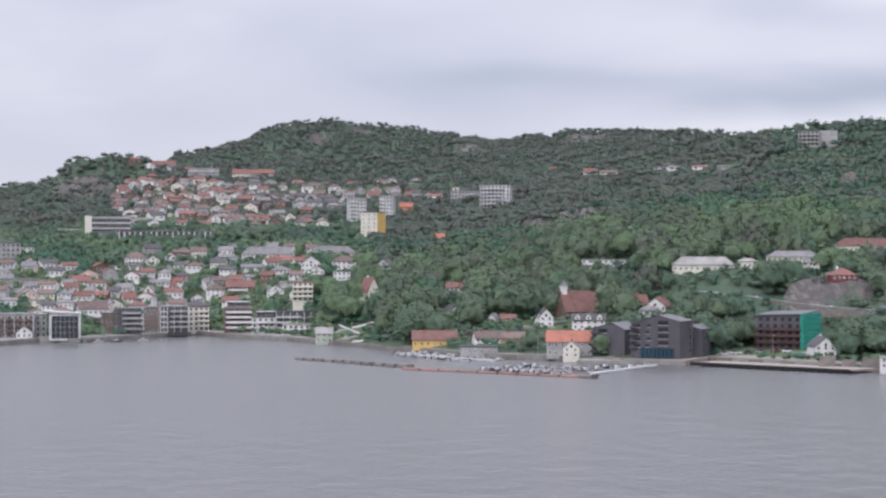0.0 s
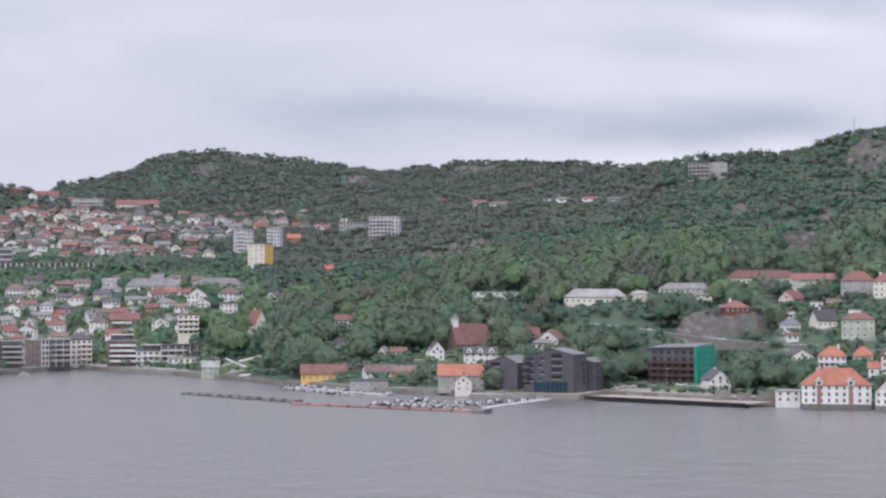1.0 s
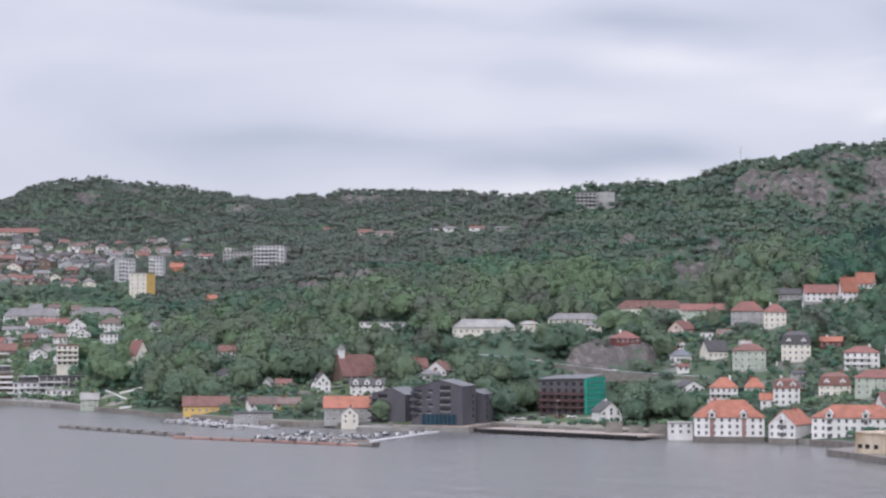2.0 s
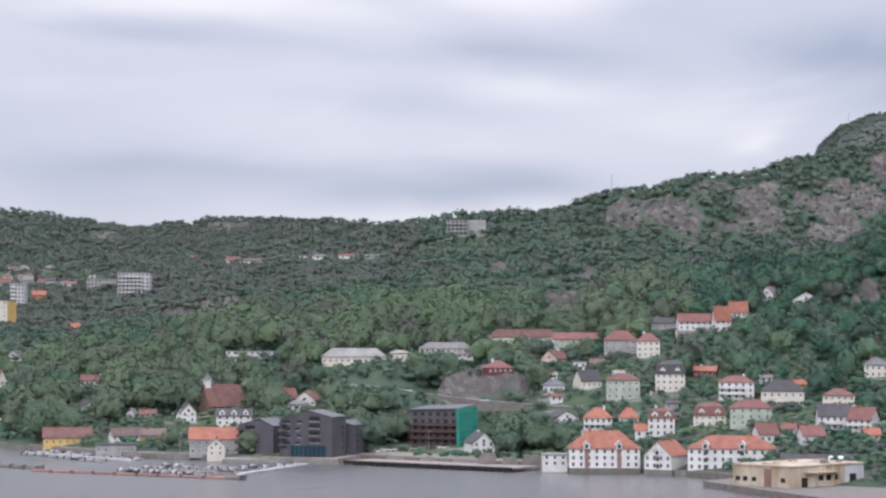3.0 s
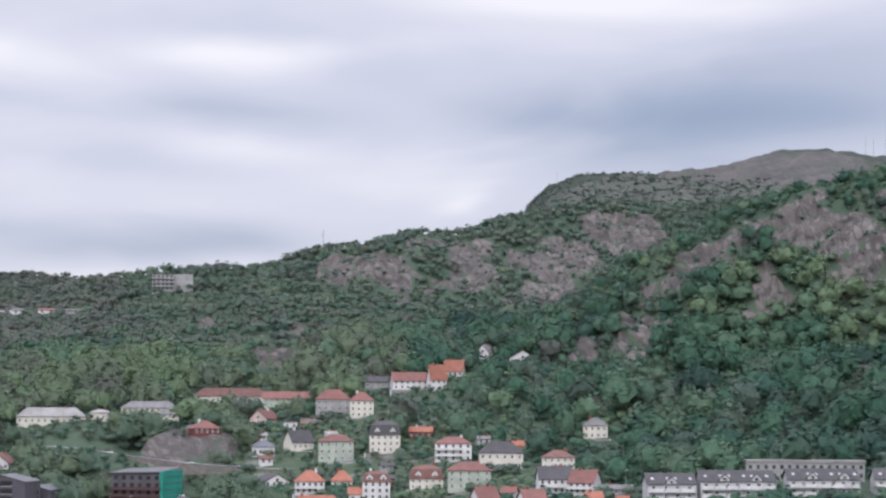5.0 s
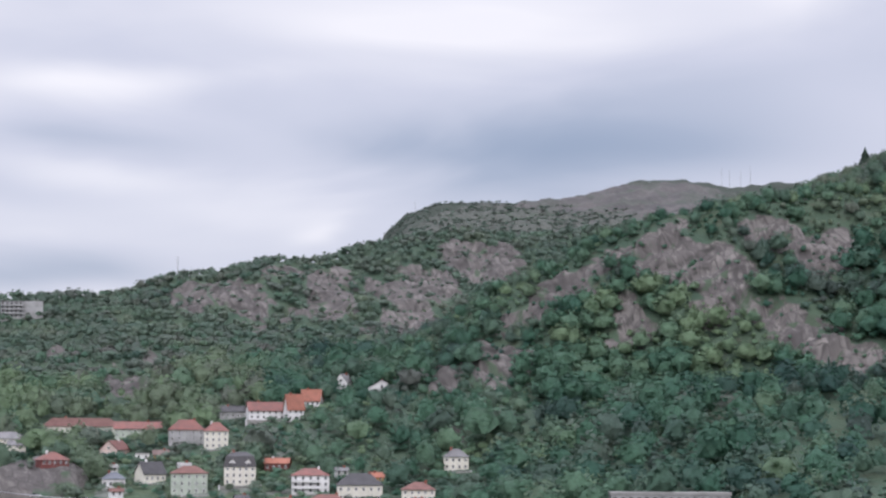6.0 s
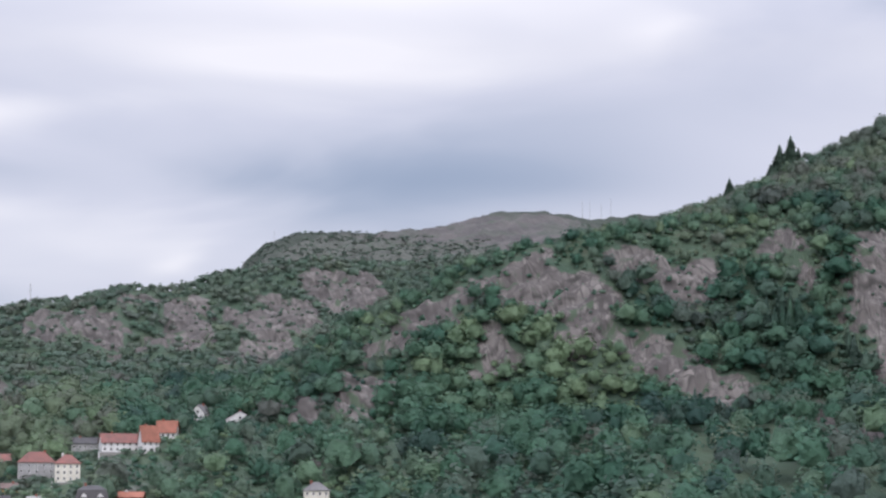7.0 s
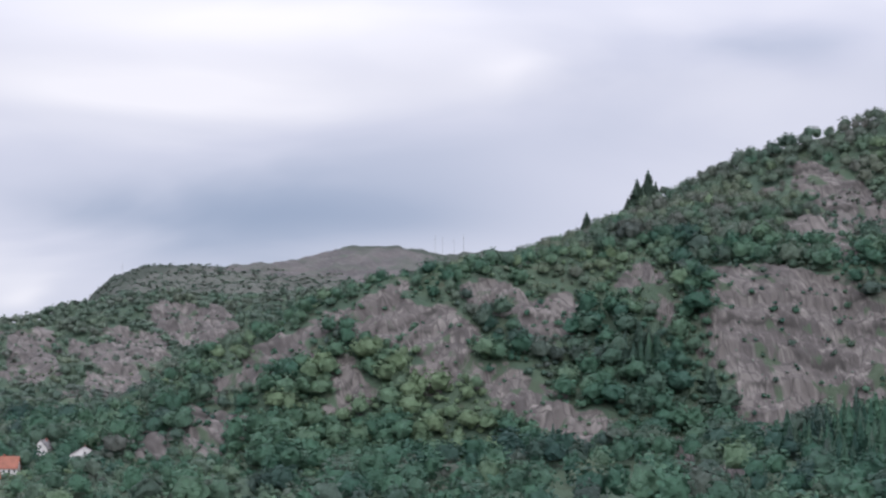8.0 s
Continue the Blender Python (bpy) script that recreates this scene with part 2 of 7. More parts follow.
# ---- the lie of the land: lines across it, each of (bearing in degrees, range in metres, height in metres) ----
SHORE = [(-45, 980), (-25, 1000), (-16, 1030), (-12, 1077), (-11, 1112), (-9.8, 1103), (-7.9, 1165), (-6.9, 1208), (-5.9, 1160), (-4.4, 1119),
         (-3.5, 1082), (-2.2, 1035), (-1.2, 992), (1.2, 922), (3.8, 899), (5.0, 880), (5.7, 876), (7.0, 902), (9.5, 866), (11.1, 845), (12.1, 853),
         (14.2, 823), (15.5, 800), (16.7, 782), (17.2, 755), (18.0, 735), (20, 720), (24, 705), (30, 700), (40, 680), (80, 600)]
TERRACE = [(-45, 34, 2.2), (-25, 34, 2.2), (-12, 34, 2.2), (-8, 34, 2.2), (-4, 34, 2.2), (-2.8, 50, 8), (0, 55, 8), (4, 55, 5), (6.5, 60, 4), (8.5, 105, 3.2), (10.8, 105, 3.8), (12, 60, 6), (16, 60, 8),
           (19, 60, 7), (22, 60, 9), (25, 60, 11), (80, 60, 12)]
BENCH = [(-45, 1260, 32), (-12, 1260, 32), (-8, 1290, 30), (-6.9, 1320, 30), (-5.9, 1290, 30), (-4, 1250, 30), (0, 1130, 22), (4, 1010, 15), (8, 995, 19), (10.8, 985, 20), (12, 970, 21), (16, 960, 24),
         (19, 950, 24), (22, 930, 24), (25, 900, 24), (28, 900, 26), (31, 900, 28), (37, 900, 30), (80, 900, 35)]
FOOT = [(-45, 1420, 55), (-12, 1420, 54), (-8, 1400, 54), (-4, 1400, 54), (0, 1300, 42), (4, 1120, 40), (8, 1060, 38), (10, 1120, 44), (12, 1160, 47),
        (16, 1090, 55), (19, 1090, 64), (22, 1080, 62), (25, 1090, 64), (28, 1100, 68), (31, 1110, 72), (34, 1130, 80), (37, 1140, 86), (80, 1140, 95)]
BROW = [(-45, 1800, 98), (-12, 1800, 88), (-8, 1780, 98), (-4, 1750, 94), (0, 1650, 83), (4, 1550, 92), (8, 1450, 93), (12, 1420, 103), (16, 1330, 92),
        (18.5, 1200, 78), (20.2, 1200, 97), (21.6, 1200, 115), (22.8, 1200, 128), (25.2, 1200, 152), (27.5, 1205, 168), (30.4, 1235, 180),
        (32, 1210, 168), (34, 1195, 158), (37, 1195, 166), (80, 1200, 175)]
HOLLOW = [(-45, 1850, 100), (-12, 1880, 97), (-8, 1900, 117), (-4, 1900, 110), (0, 1850, 106), (4, 1750, 111), (8, 1600, 126), (12, 1560, 124),
          (16, 1480, 106), (18.5, 1400, 92), (21, 1400, 96), (23, 1420, 108), (25.2, 1420, 132), (27.5, 1350, 158), (30.4, 1300, 184), (32, 1280, 198),
          (34, 1290, 202), (37, 1300, 205), (80, 1300, 210)]
RIDGE = [(-45, 1950, 70), (-16, 1950, 92), (-12, 1950, 101), (-11, 1950, 104), (-10.4, 1950, 121), (-9.9, 1950, 134), (-9, 1950, 137), (-8.2, 1950, 133),
         (-7.9, 1960, 126), (-7, 2000, 126), (-4, 2050, 130), (0, 2000, 128), (4, 1900, 124), (8, 1680, 136), (10.1, 1660, 140), (12, 1670, 145),
         (13.2, 1680, 155), (14.1, 1680, 165), (15.5, 1680, 169), (16.4, 1680, 177), (17.6, 1690, 175), (18.8, 1700, 187), (20, 1700, 196),
         (21.4, 1700, 201), (22.5, 1700, 197), (25, 1600, 188), (28, 1450, 188), (30, 1400, 195)]
RIDGE += [(31, 1400, 205), (32.1, 1400, 214), (33.6, 1400, 234), (35, 1400, 247), (36.4, 1400, 262), (38.7, 1400, 276), (45, 1400, 295), (80, 1400, 300)]
SADDLE = [(-45, 2100, 50), (-12, 2100, 70), (-8.2, 2100, 95), (-7.3, 2120, 128), (0, 2150, 145), (6, 2050, 148), (10, 2000, 120), (14, 2000, 135),
          (18, 2200, 170), (20, 2200, 195), (25, 2200, 225), (28, 2200, 240), (31, 2000, 205), (40, 1900, 230), (80, 1900, 230)]
FELL = [(-45, 2350, 30), (-12, 2350, 60), (-8.4, 2350, 112), (-7.3, 2350, 152), (-5.9, 2350, 163), (-4.4, 2350, 187), (-3, 2350, 194), (-1.3, 2350, 182),
        (0.2, 2350, 175), (1.2, 2350, 172), (2.9, 2350, 173), (3.4, 2350, 180), (4.3, 2350, 178), (5.4, 2350, 181), (7.2, 2350, 178), (8.6, 2350, 173),
        (10, 2350, 140), (14, 2350, 140), (18, 2550, 190), (19.4, 3000, 270), (19.8, 3050, 330)]
FELL += [(20.4, 3050, 361), (21.2, 3050, 375), (23.7, 3050, 381), (24.9, 3050, 387), (26.4, 3050, 406), (27.8, 3050, 411), (28.4, 3050, 403),
         (28.8, 3050, 397), (30.7, 3050, 400), (33, 3050, 380), (45, 3050, 300), (80, 3050, 260)]
# rock faces on the near hill, and on the hill behind it: bearing, height, half width in degrees, half height in metres, climb in metres per degree
CLIFFS = [(23.28, 118, 1.35, 8.4, 11.6), (25.58, 138, 1.76, 8.3, 4.7), (25.11, 107, 0.6, 12, 0.4), (27.12, 132, 1.35, 11.1, -2.9), (27.49, 116, 0.81, 10.1, 0),
          (26.15, 153, 0.66, 3.4, 10.6), (28.35, 160, 0.56, 5.9, 1), (29.09, 151, 0.82, 6.4, -3.1), (30.19, 151, 0.55, 6.2, 0.5), (29.81, 137, 0.83, 8.7, 0.7),
          (28.75, 103, 0.66, 9.1, -10.1), (29.48, 96, 0.81, 12, -12.8), (30.26, 86, 0.65, 8.9, -12.2), (31.06, 83, 0.61, 6.2, -7.5)]
CLIFFS += [(20.35, 77, 0.55, 7, 5.8), (21.45, 87, 0.49, 10.4, -0.4), (22.18, 86, 0.44, 6.7, 0), (21.5, 73, 0.31, 5.3, -0.4), (32.34, 168, 0.55, 5.4, 0),
           (32.83, 150, 0.38, 6.3, -1.8), (32.82, 70, 0.26, 8, 0.1), (33.86, 64, 0.36, 2.5, 0.1), (20.4, 47, 0.51, 6, 0)]
CLIFFS += [(34.1, 165, 0.49, 6.7, 4.2), (35.2, 156, 1.26, 13.1, -2.5), (36.63, 144, 1.37, 20.7, -7), (34.32, 130, 0.83, 15.2, 8.4), (35.69, 119, 1.53, 20.9, 0.2),
           (37.25, 130, 0.86, 24.1, -0.5), (34.96, 101, 0.81, 8.5, 3.6), (35.67, 93, 1.15, 11.6, 4), (34.78, 86, 0.51, 8.5, -1.5), (36.77, 105, 0.79, 17, 0),
           (38.6, 119, 1.18, 26.4, 0)]
CLIFFS += [(36.72, 241, 0.48, 11.8, -1.4), (37.59, 219, 0.94, 14, -6.3), (36.75, 196, 0.83, 15.7, -0.6), (38.1, 204, 0.53, 13.2, -1), (37.2, 182, 0.24, 10.5, 0),
           (35.73, 236, 0.21, 4.4, -3.6), (34.82, 213, 0.19, 3.3, -2), (39.4, 209, 0.93, 21.6, -0.8)]
CRAGS = [(14.37, 145, 0.49, 11.2, 0), (15.71, 142, 0.8, 8.8, -0.9), (16.74, 164, 0.61, 6.4, 1), (17.92, 145, 0.66, 23.1, -1.2), (15.93, 119, 0.21, 9.9, 0),
         (19.96, 149, 1.29, 15, -0.9), (19.95, 125, 0.78, 11.7, -0.2), (18.83, 116, 0.37, 5.1, -0.6), (18.55, 100, 0.57, 7.9, -0.2), (21.85, 172, 1.07, 19.7, -4.8),
         (20.21, 167, 0.39, 5.2, -0.7), (15, 154, 0.29, 5.1, -0.2), (17.13, 133, 0.43, 6.6, 0.5)]
CRAGS += [(12.6, 74, 0.57, 10.5, 0), (10.95, 97, 0.24, 4.5, 0), (13.37, 91, 0.29, 4.2, 0), (3.62, 73, 0.8, 9, -2), (2.68, 64, 0.5, 6, -0.8), (2.18, 50, 0.75, 7, 0)]
# outcrops and bare ground where nothing tall grows: bearing, range, half width in degrees, half depth in metres
ROCKS = [(4.0, 2240, 0.8, 60), (5.4, 2220, 0.7, 60), (7.0, 2200, 0.9, 70), (10.5, 1008, 1.3, 25), (25.0, 2700, 5.4, 430), (-9.8, 1850, 0.9, 75), (-0.8, 1254, 0.5, 20),
         (20.7, 749, 1.2, 15), (22.7, 750, 1.3, 15), (0.6, 1180, 0.3, 15), (-3.48, 2247, 0.3, 24), (-2.24, 2320, 0.3, 25), (0.71, 2219, 0.4, 40)]
# how thickly trees stand: bearing, range, half width, half depth, share of places left bare
CLEARINGS = [(-7.5, 1250, 5.0, 95, 0.55), (-5.0, 1350, 3.2, 70, 0.5), (-6.0, 1740, 3.6, 170, 0.5), (-3.5, 1800, 1.6, 110, 0.5), (-5.8, 1550, 3.2, 90, 0.45), (14.0, 990, 3.6, 75, 0.34),
             (17.0, 890, 3.2, 85, 0.34), (2.5, 985, 3.0, 46, 0.85), (9.1, 925, 1.9, 44, 1.0), (16.5, 1050, 1.6, 26, 0.2), (14.0, 1100, 3.5, 26, 0.2),
             (-0.8, 1780, 2.0, 60, 0.5), (17.0, 760, 1.6, 30, 0.7), (-2.7, 1075, 0.8, 26, 0.9), (5.8, 890, 1.5, 40, 0.9)]


def ragged(b, d):
    """Bearings and ranges pushed about, so that outlines drawn with them are torn and fingered."""
    x, y = d * np.sin(np.radians(b)), d * np.cos(np.radians(b))
    s = np.radians(b) * d
    far = np.clip((d - 1150) / 350, 0.3, 1)
    return (b + np.degrees((5 * waves(x, y, 46, 61) + 4 * waves(x, y, 17, 62) + 3 * waves(s, 0.3 * d, 9, 66)) / d),
            d + far * (11 * waves(x, y, 52, 63) + 8 * waves(x, y, 19, 64) + 5 * waves(x, y, 8, 65)))


def zone(b, d, rows):
    """How deep places lie in the ellipses of rows: 1 in a middle, 0 on the rim and outside; and the last number of the row."""
    best, extra = np.zeros_like(b), np.zeros_like(b)
    for row in rows:
        u = 1 - np.hypot((b - row[0]) / row[2], (d - row[1]) / row[3])
        better = u > best
        best, extra = np.where(better, u, best), np.where(better, row[-1], extra)
    return best, extra


BEARING_FROM, BEARING_TO = -40.0, 70.0


def along(line, b, k):
    return np.interp(b, [p[0] for p in line], [p[k] for p in line])


def land_lines(b):
    """Ranges and heights of the lines across the land at the bearings b."""
    s = along(SHORE, b, 1)
    r = [s, s + 0.8, s + along(TERRACE, b, 1)]
    z = [np.full_like(b, -4.0), np.full_like(b, 1.9), along(TERRACE, b, 2)]
    for line in (BENCH, FOOT, BROW, HOLLOW, RIDGE, SADDLE, FELL):
        r.append(along(line, b, 1))
        z.append(along(line, b, 2) + (1.8 if line is RIDGE else np.clip(13 - b, 0, 1) * 3.5 if line is FELL else 0.0))
    r += [r[-1] + 450, np.full_like(b, 4600.0)]
    z += [z[-1] * 0.55, np.full_like(b, 20.0)]
    return r, z


def waves(x, y, size, seed):
    """A sum of crossed sines, about -1 to 1, whose swells are about size metres long."""
    rng = np.random.RandomState(seed)
    total = np.zeros_like(x)
    for _ in range(7):
        a, k, p = rng.uniform(0, math.pi), rng.uniform(0.7, 1.6) * 2 * math.pi / size, rng.uniform(0, 2 * math.pi)
        total += np.sin(k * (x * math.cos(a) + y * math.sin(a)) + p + 0.8 * np.sin(0.43 * k * (y * math.cos(a) - x * math.sin(a)) + 2 * p))
    return total / 3.2


def blocks(u, v, seed):
    """A height, 0 to 1, for each of the irregular cells of a jointed rock face."""
    iu, iv = np.floor(u), np.floor(v)
    best, value = np.full_like(u, 9.0), np.zeros_like(u)

    def chance(a, c, k):
        t = np.sin(a * 127.1 + c * 311.7 + k * 74.7 + seed * 19.3) * 43758.5453
        return t - np.floor(t)
    for du in (-1, 0, 1):
        for dv in (-1, 0, 1):
            a, c = iu + du, iv + dv
            dist = np.hypot(a + chance(a, c, 1) - u, c + chance(a, c, 2) - v)
            near = dist < best
            best, value = np.where(near, dist, best), np.where(near, chance(a, c, 3), value)
    return value


def lie(x, y):
    """Bearings, ranges, smooth heights of the land, and how far back from the bench places lie."""
    b, d = np.degrees(np.arctan2(x, y)), np.hypot(x, y)
    r, z = land_lines(b)
    h = np.full_like(d, -4.0)
    for i in range(len(r) - 1):
        u = (d - r[i]) / np.maximum(r[i + 1] - r[i], 1e-6)
        inside = (u >= 0) & (u <= 1)
        h = np.where(inside, z[i] + (z[i + 1] - z[i]) * np.clip(u, 0, 1), h)
    crag, _ = zone(b, d, [(10.5, 1013, 1.25, 22, 1)])
    return b, d, h + 10 * np.clip(crag * 3.2, 0, 1) ** 0.7, d - r[3]


def rocky(b, d, h):
    """How deep places lie in bare rock: 1 in the middle of a face, 0 where soil begins."""
    best, _ = zone(*ragged(b, d), ROCKS)
    s = np.radians(b) * d
    bb = b + np.degrees((4.5 * waves(s, 1.6 * h, 38, 61) + 3.0 * waves(s, h, 13, 62) + 1.6 * waves(s, h, 6, 66)) / d)
    hh = h + 2.6 * waves(s, h, 30, 63) + 1.9 * waves(s, 1.5 * h, 11, 64) + 1.2 * waves(s, h, 5, 65)
    for rows, near, far in ((CLIFFS, 980, 1420), (CRAGS, 1240, 1760)):
        there = (d > near) & (d < far) & ((b < 24) if rows is CRAGS else (b > 30) | (d < 1260))
        for b0, h0, wide, high, climb in rows:
            u = bb - b0
            best = np.maximum(best, there * (1 - np.hypot(u / (wide * 1.06), (hh - h0 + 1.0 - climb * u) / (high * 1.12))))
    return best


def relief(b, d, h):
    """The shape of bare rock, in metres above the smooth slope: walls and ledges along tilted beds, blocks between joints, boulders;
    how deep seams cut in; and places along and across the beds."""
    s = np.radians(b) * d
    slab = np.clip((33 - b) / 5, 0, 1) * np.clip((b - 15) / 7, 0, 1) * (d < 1280)
    sheer = np.clip((b - 32) / 2, 0, 1)
    bed = h - 0.36 * slab * (s - 560) + 2.4 * waves(s, h, 70, 10) + 0.6 * waves(s, h, 19, 11)
    ledge = bed / (9.0 + 6.0 * sheer)
    wall_at = ledge - np.floor(ledge)
    fine = bed / 3.1
    fine = 0.5 - (fine - np.floor(fine))
    joint = s / (12.0 - 5.0 * sheer) + 0.35 * waves(s, h, 26, 13) + 0.015 * h
    side = 0.5 - np.abs(joint - np.floor(joint) - 0.5)
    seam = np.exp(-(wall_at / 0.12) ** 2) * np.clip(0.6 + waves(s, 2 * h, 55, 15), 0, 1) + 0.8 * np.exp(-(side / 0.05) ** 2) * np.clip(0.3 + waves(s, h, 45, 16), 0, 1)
    big = blocks(s / (13.0 - 5.0 * sheer), bed / (9.0 + 12.0 * sheer), 1)
    small = blocks(s / 4.0, bed / 5.0, 2)
    tumbled, _ = zone(b, d, [(21.85, 1618, 1.3, 75, 1), (20.6, 1115, 0.8, 40, 1)])
    boulders = blocks(s / 6.0, h / 6.0, 4) * (tumbled > 0)
    rise = 5.0 * (0.5 - wall_at) + 1.2 * fine + 3.4 * (big - 0.5) + 2.6 * (small - 0.5) + 6.0 * boulders - 3.0 * seam
    return rise * np.where((h < 42) & (d < 1060), 0.45, 1.0), np.clip(seam, 0, 1), np.stack([s * (1 + 0.3 * sheer), bed * (1 - 0.45 * sheer), 0 * s], 1)


def ground(x, y):
    """The land's height at places (arrays of x and y)."""
    x, y = np.atleast_1d(np.asarray(x, float)), np.atleast_1d(np.asarray(y, float))
    b, d, h, back = lie(x, y)
    rock = rocky(b, d, h)
    bare = np.clip(rock * 4.0, 0, 1) * np.where(d > 2300, 0.9, 1.0)
    rough, _, _ = relief(b, d, h)
    wild = np.clip(back / 180, 0, 1) * np.clip((h - 25) / 60, 0, 1)
    h += wild * (3.2 * waves(x, y, 150, 3) + 1.9 * waves(x, y, 52, 4) + 0.9 * waves(x, y, 21, 5))
    return h + bare * rough


def ground_at(x, y):
    return float(ground(x, y)[0])
def grid_object(name, gx, gy, gz, mat, smooth=True):
    """A sheet through a grid of points (2-D arrays)."""
    rows, cols = gx.shape
    co = np.stack([gx, gy, gz], -1).reshape(-1, 3)
    i = (np.arange(rows - 1)[:, None] * cols + np.arange(cols - 1)[None, :]).reshape(-1)
    quads = np.stack([i, i + 1, i + cols + 1, i + cols], 1)
    me = bpy.data.meshes.new(name)
    me.vertices.add(len(co))
    me.vertices.foreach_set("co", co.astype(np.float32).ravel())
    me.loops.add(quads.size)
    me.loops.foreach_set("vertex_index", quads.astype(np.int32).ravel())
    me.polygons.add(len(quads))
    me.polygons.foreach_set("loop_start", np.arange(0, quads.size, 4, dtype=np.int32))
    me.update(calc_edges=True)
    me.materials.append(mat)
    if smooth:
        me.shade_smooth()
    return new(name, me)


def moorland(b, x, y, z):
    """Where scrub covers the far fell (above 0): low down and at its western end."""
    return 0.5 * waves(x, y, 210, 45) + 0.25 * waves(x, y, 60, 46) + 0.42 * (23.8 - b) - (z - 360) / 55


def build_land():
    b = np.concatenate([np.linspace(BEARING_FROM, -14, 90)[:-1], np.linspace(-14, 44, 930), np.linspace(44, BEARING_TO, 90)[1:]])
    r, _ = land_lines(b)
    steps = (1, 8, 10, 14, 72, 22, 72, 6, 46, 3, 3)
    rows = [r[0]]
    for i, k in enumerate(steps):
        for j in range(1, k + 1):
            rows.append(r[i] + (r[i + 1] - r[i]) * j / k)
    d = np.array(rows).T
    bb = np.radians(np.repeat(b[:, None], d.shape[1], 1))
    gx, gy = d * np.sin(bb), d * np.cos(bb)
    gz = ground(gx.ravel(), gy.ravel()).reshape(gx.shape)
    # frost and rain have rounded the joints that run up the faces
    bare = np.clip(rocky(*lie(gx.ravel(), gy.ravel())[:3]).reshape(gx.shape) * 4, 0, 1)
    worn = gz.copy()
    worn[1:-1] = 0.16 * gz[:-2] + 0.68 * gz[1:-1] + 0.16 * gz[2:]
    gz += bare * (worn - gz)
    gz[:, 0] = -4.0
    gz[:, 1] = 1.9
    ob = grid_object("ground", gx[:, ::-1], gy[:, ::-1], gz[:, ::-1], LAND)
    rock = rocky(*lie(gx[:, ::-1].ravel(), gy[:, ::-1].ravel())[:3])
    ob.data.attributes.new("bare", "FLOAT", "POINT").data.foreach_set("value", (np.clip(rock * 5, 0, 1) * np.where(d[:, ::-1].ravel() > 2300, 0.7, 1.0)).astype(np.float32))
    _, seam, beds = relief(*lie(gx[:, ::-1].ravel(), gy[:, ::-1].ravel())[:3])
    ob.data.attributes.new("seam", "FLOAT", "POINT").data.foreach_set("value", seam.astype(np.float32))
    ob.data.attributes.new("beds", "FLOAT_VECTOR", "POINT").data.foreach_set("vector", beds.astype(np.float32).ravel())
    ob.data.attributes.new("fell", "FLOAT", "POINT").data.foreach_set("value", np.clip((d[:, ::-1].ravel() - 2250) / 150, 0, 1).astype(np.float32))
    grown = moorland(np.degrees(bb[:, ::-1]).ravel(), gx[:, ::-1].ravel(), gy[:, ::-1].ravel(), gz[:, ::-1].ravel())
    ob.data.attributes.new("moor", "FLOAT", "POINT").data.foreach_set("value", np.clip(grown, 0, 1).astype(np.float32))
    town, share = zone(np.degrees(bb[:, ::-1]).ravel(), d[:, ::-1].ravel(), CLEARINGS)
    ob.data.attributes.new("lawn", "FLOAT", "POINT").data.foreach_set("value", (np.clip(town * 4, 0, 1) * share).astype(np.float32))
    return tagged(ob, "wooded rocky hillside rising steeply from the fjord", "hillside", kind="structure")


build_land()
gx, gy = np.meshgrid(np.linspace(-4900, 4900, 3), np.linspace(-4900, 4900, 3))
tagged(grid_object("water", gx, gy, np.zeros_like(gx), WATER), "grey rippled fjord water under an overcast sky", "water", kind="structure")
# ---- building kit ----
PAINT = {
    "white": material("white_paint", (0.66, 0.655, 0.65), 0.75, 0.06, 1.2, (0.54, 0.535, 0.53)),
    "cream": material("cream_paint", (0.62, 0.595, 0.525), 0.75, 0.07, 1.2, (0.54, 0.515, 0.45)),
    "yellow": material("yellow_paint", (0.56, 0.38, 0.13), 0.75, 0.08, 1.2, (0.47, 0.32, 0.12)),
    "ochre": material("ochre_paint", (0.52, 0.32, 0.10), 0.75, 0.08, 1.2),
    "orange": material("orange_paint", (0.50, 0.20, 0.09), 0.75, 0.08, 1.2),
    "red": material("red_paint", (0.155, 0.055, 0.05), 0.75, 0.10, 1.2),
    "pink": material("pale_pink_paint", (0.66, 0.52, 0.47), 0.75, 0.07, 1.2),
    "green": material("pale_green_paint", (0.42, 0.47, 0.40), 0.75, 0.07, 1.2),
    "grey": material("grey_paint", (0.34, 0.34, 0.34), 0.75, 0.08, 1.2),
    "dark": material("dark_cladding", (0.075, 0.072, 0.078), 0.7, 0.14, 0.8, streak=0.2),
    "brown": material("brown_timber", (0.16, 0.11, 0.09), 0.8, 0.12, 0.8, streak=0.3),
    "lightgrey": material("pale_grey_panel", (0.52, 0.52, 0.53), 0.6, 0.06, 1.5),
}
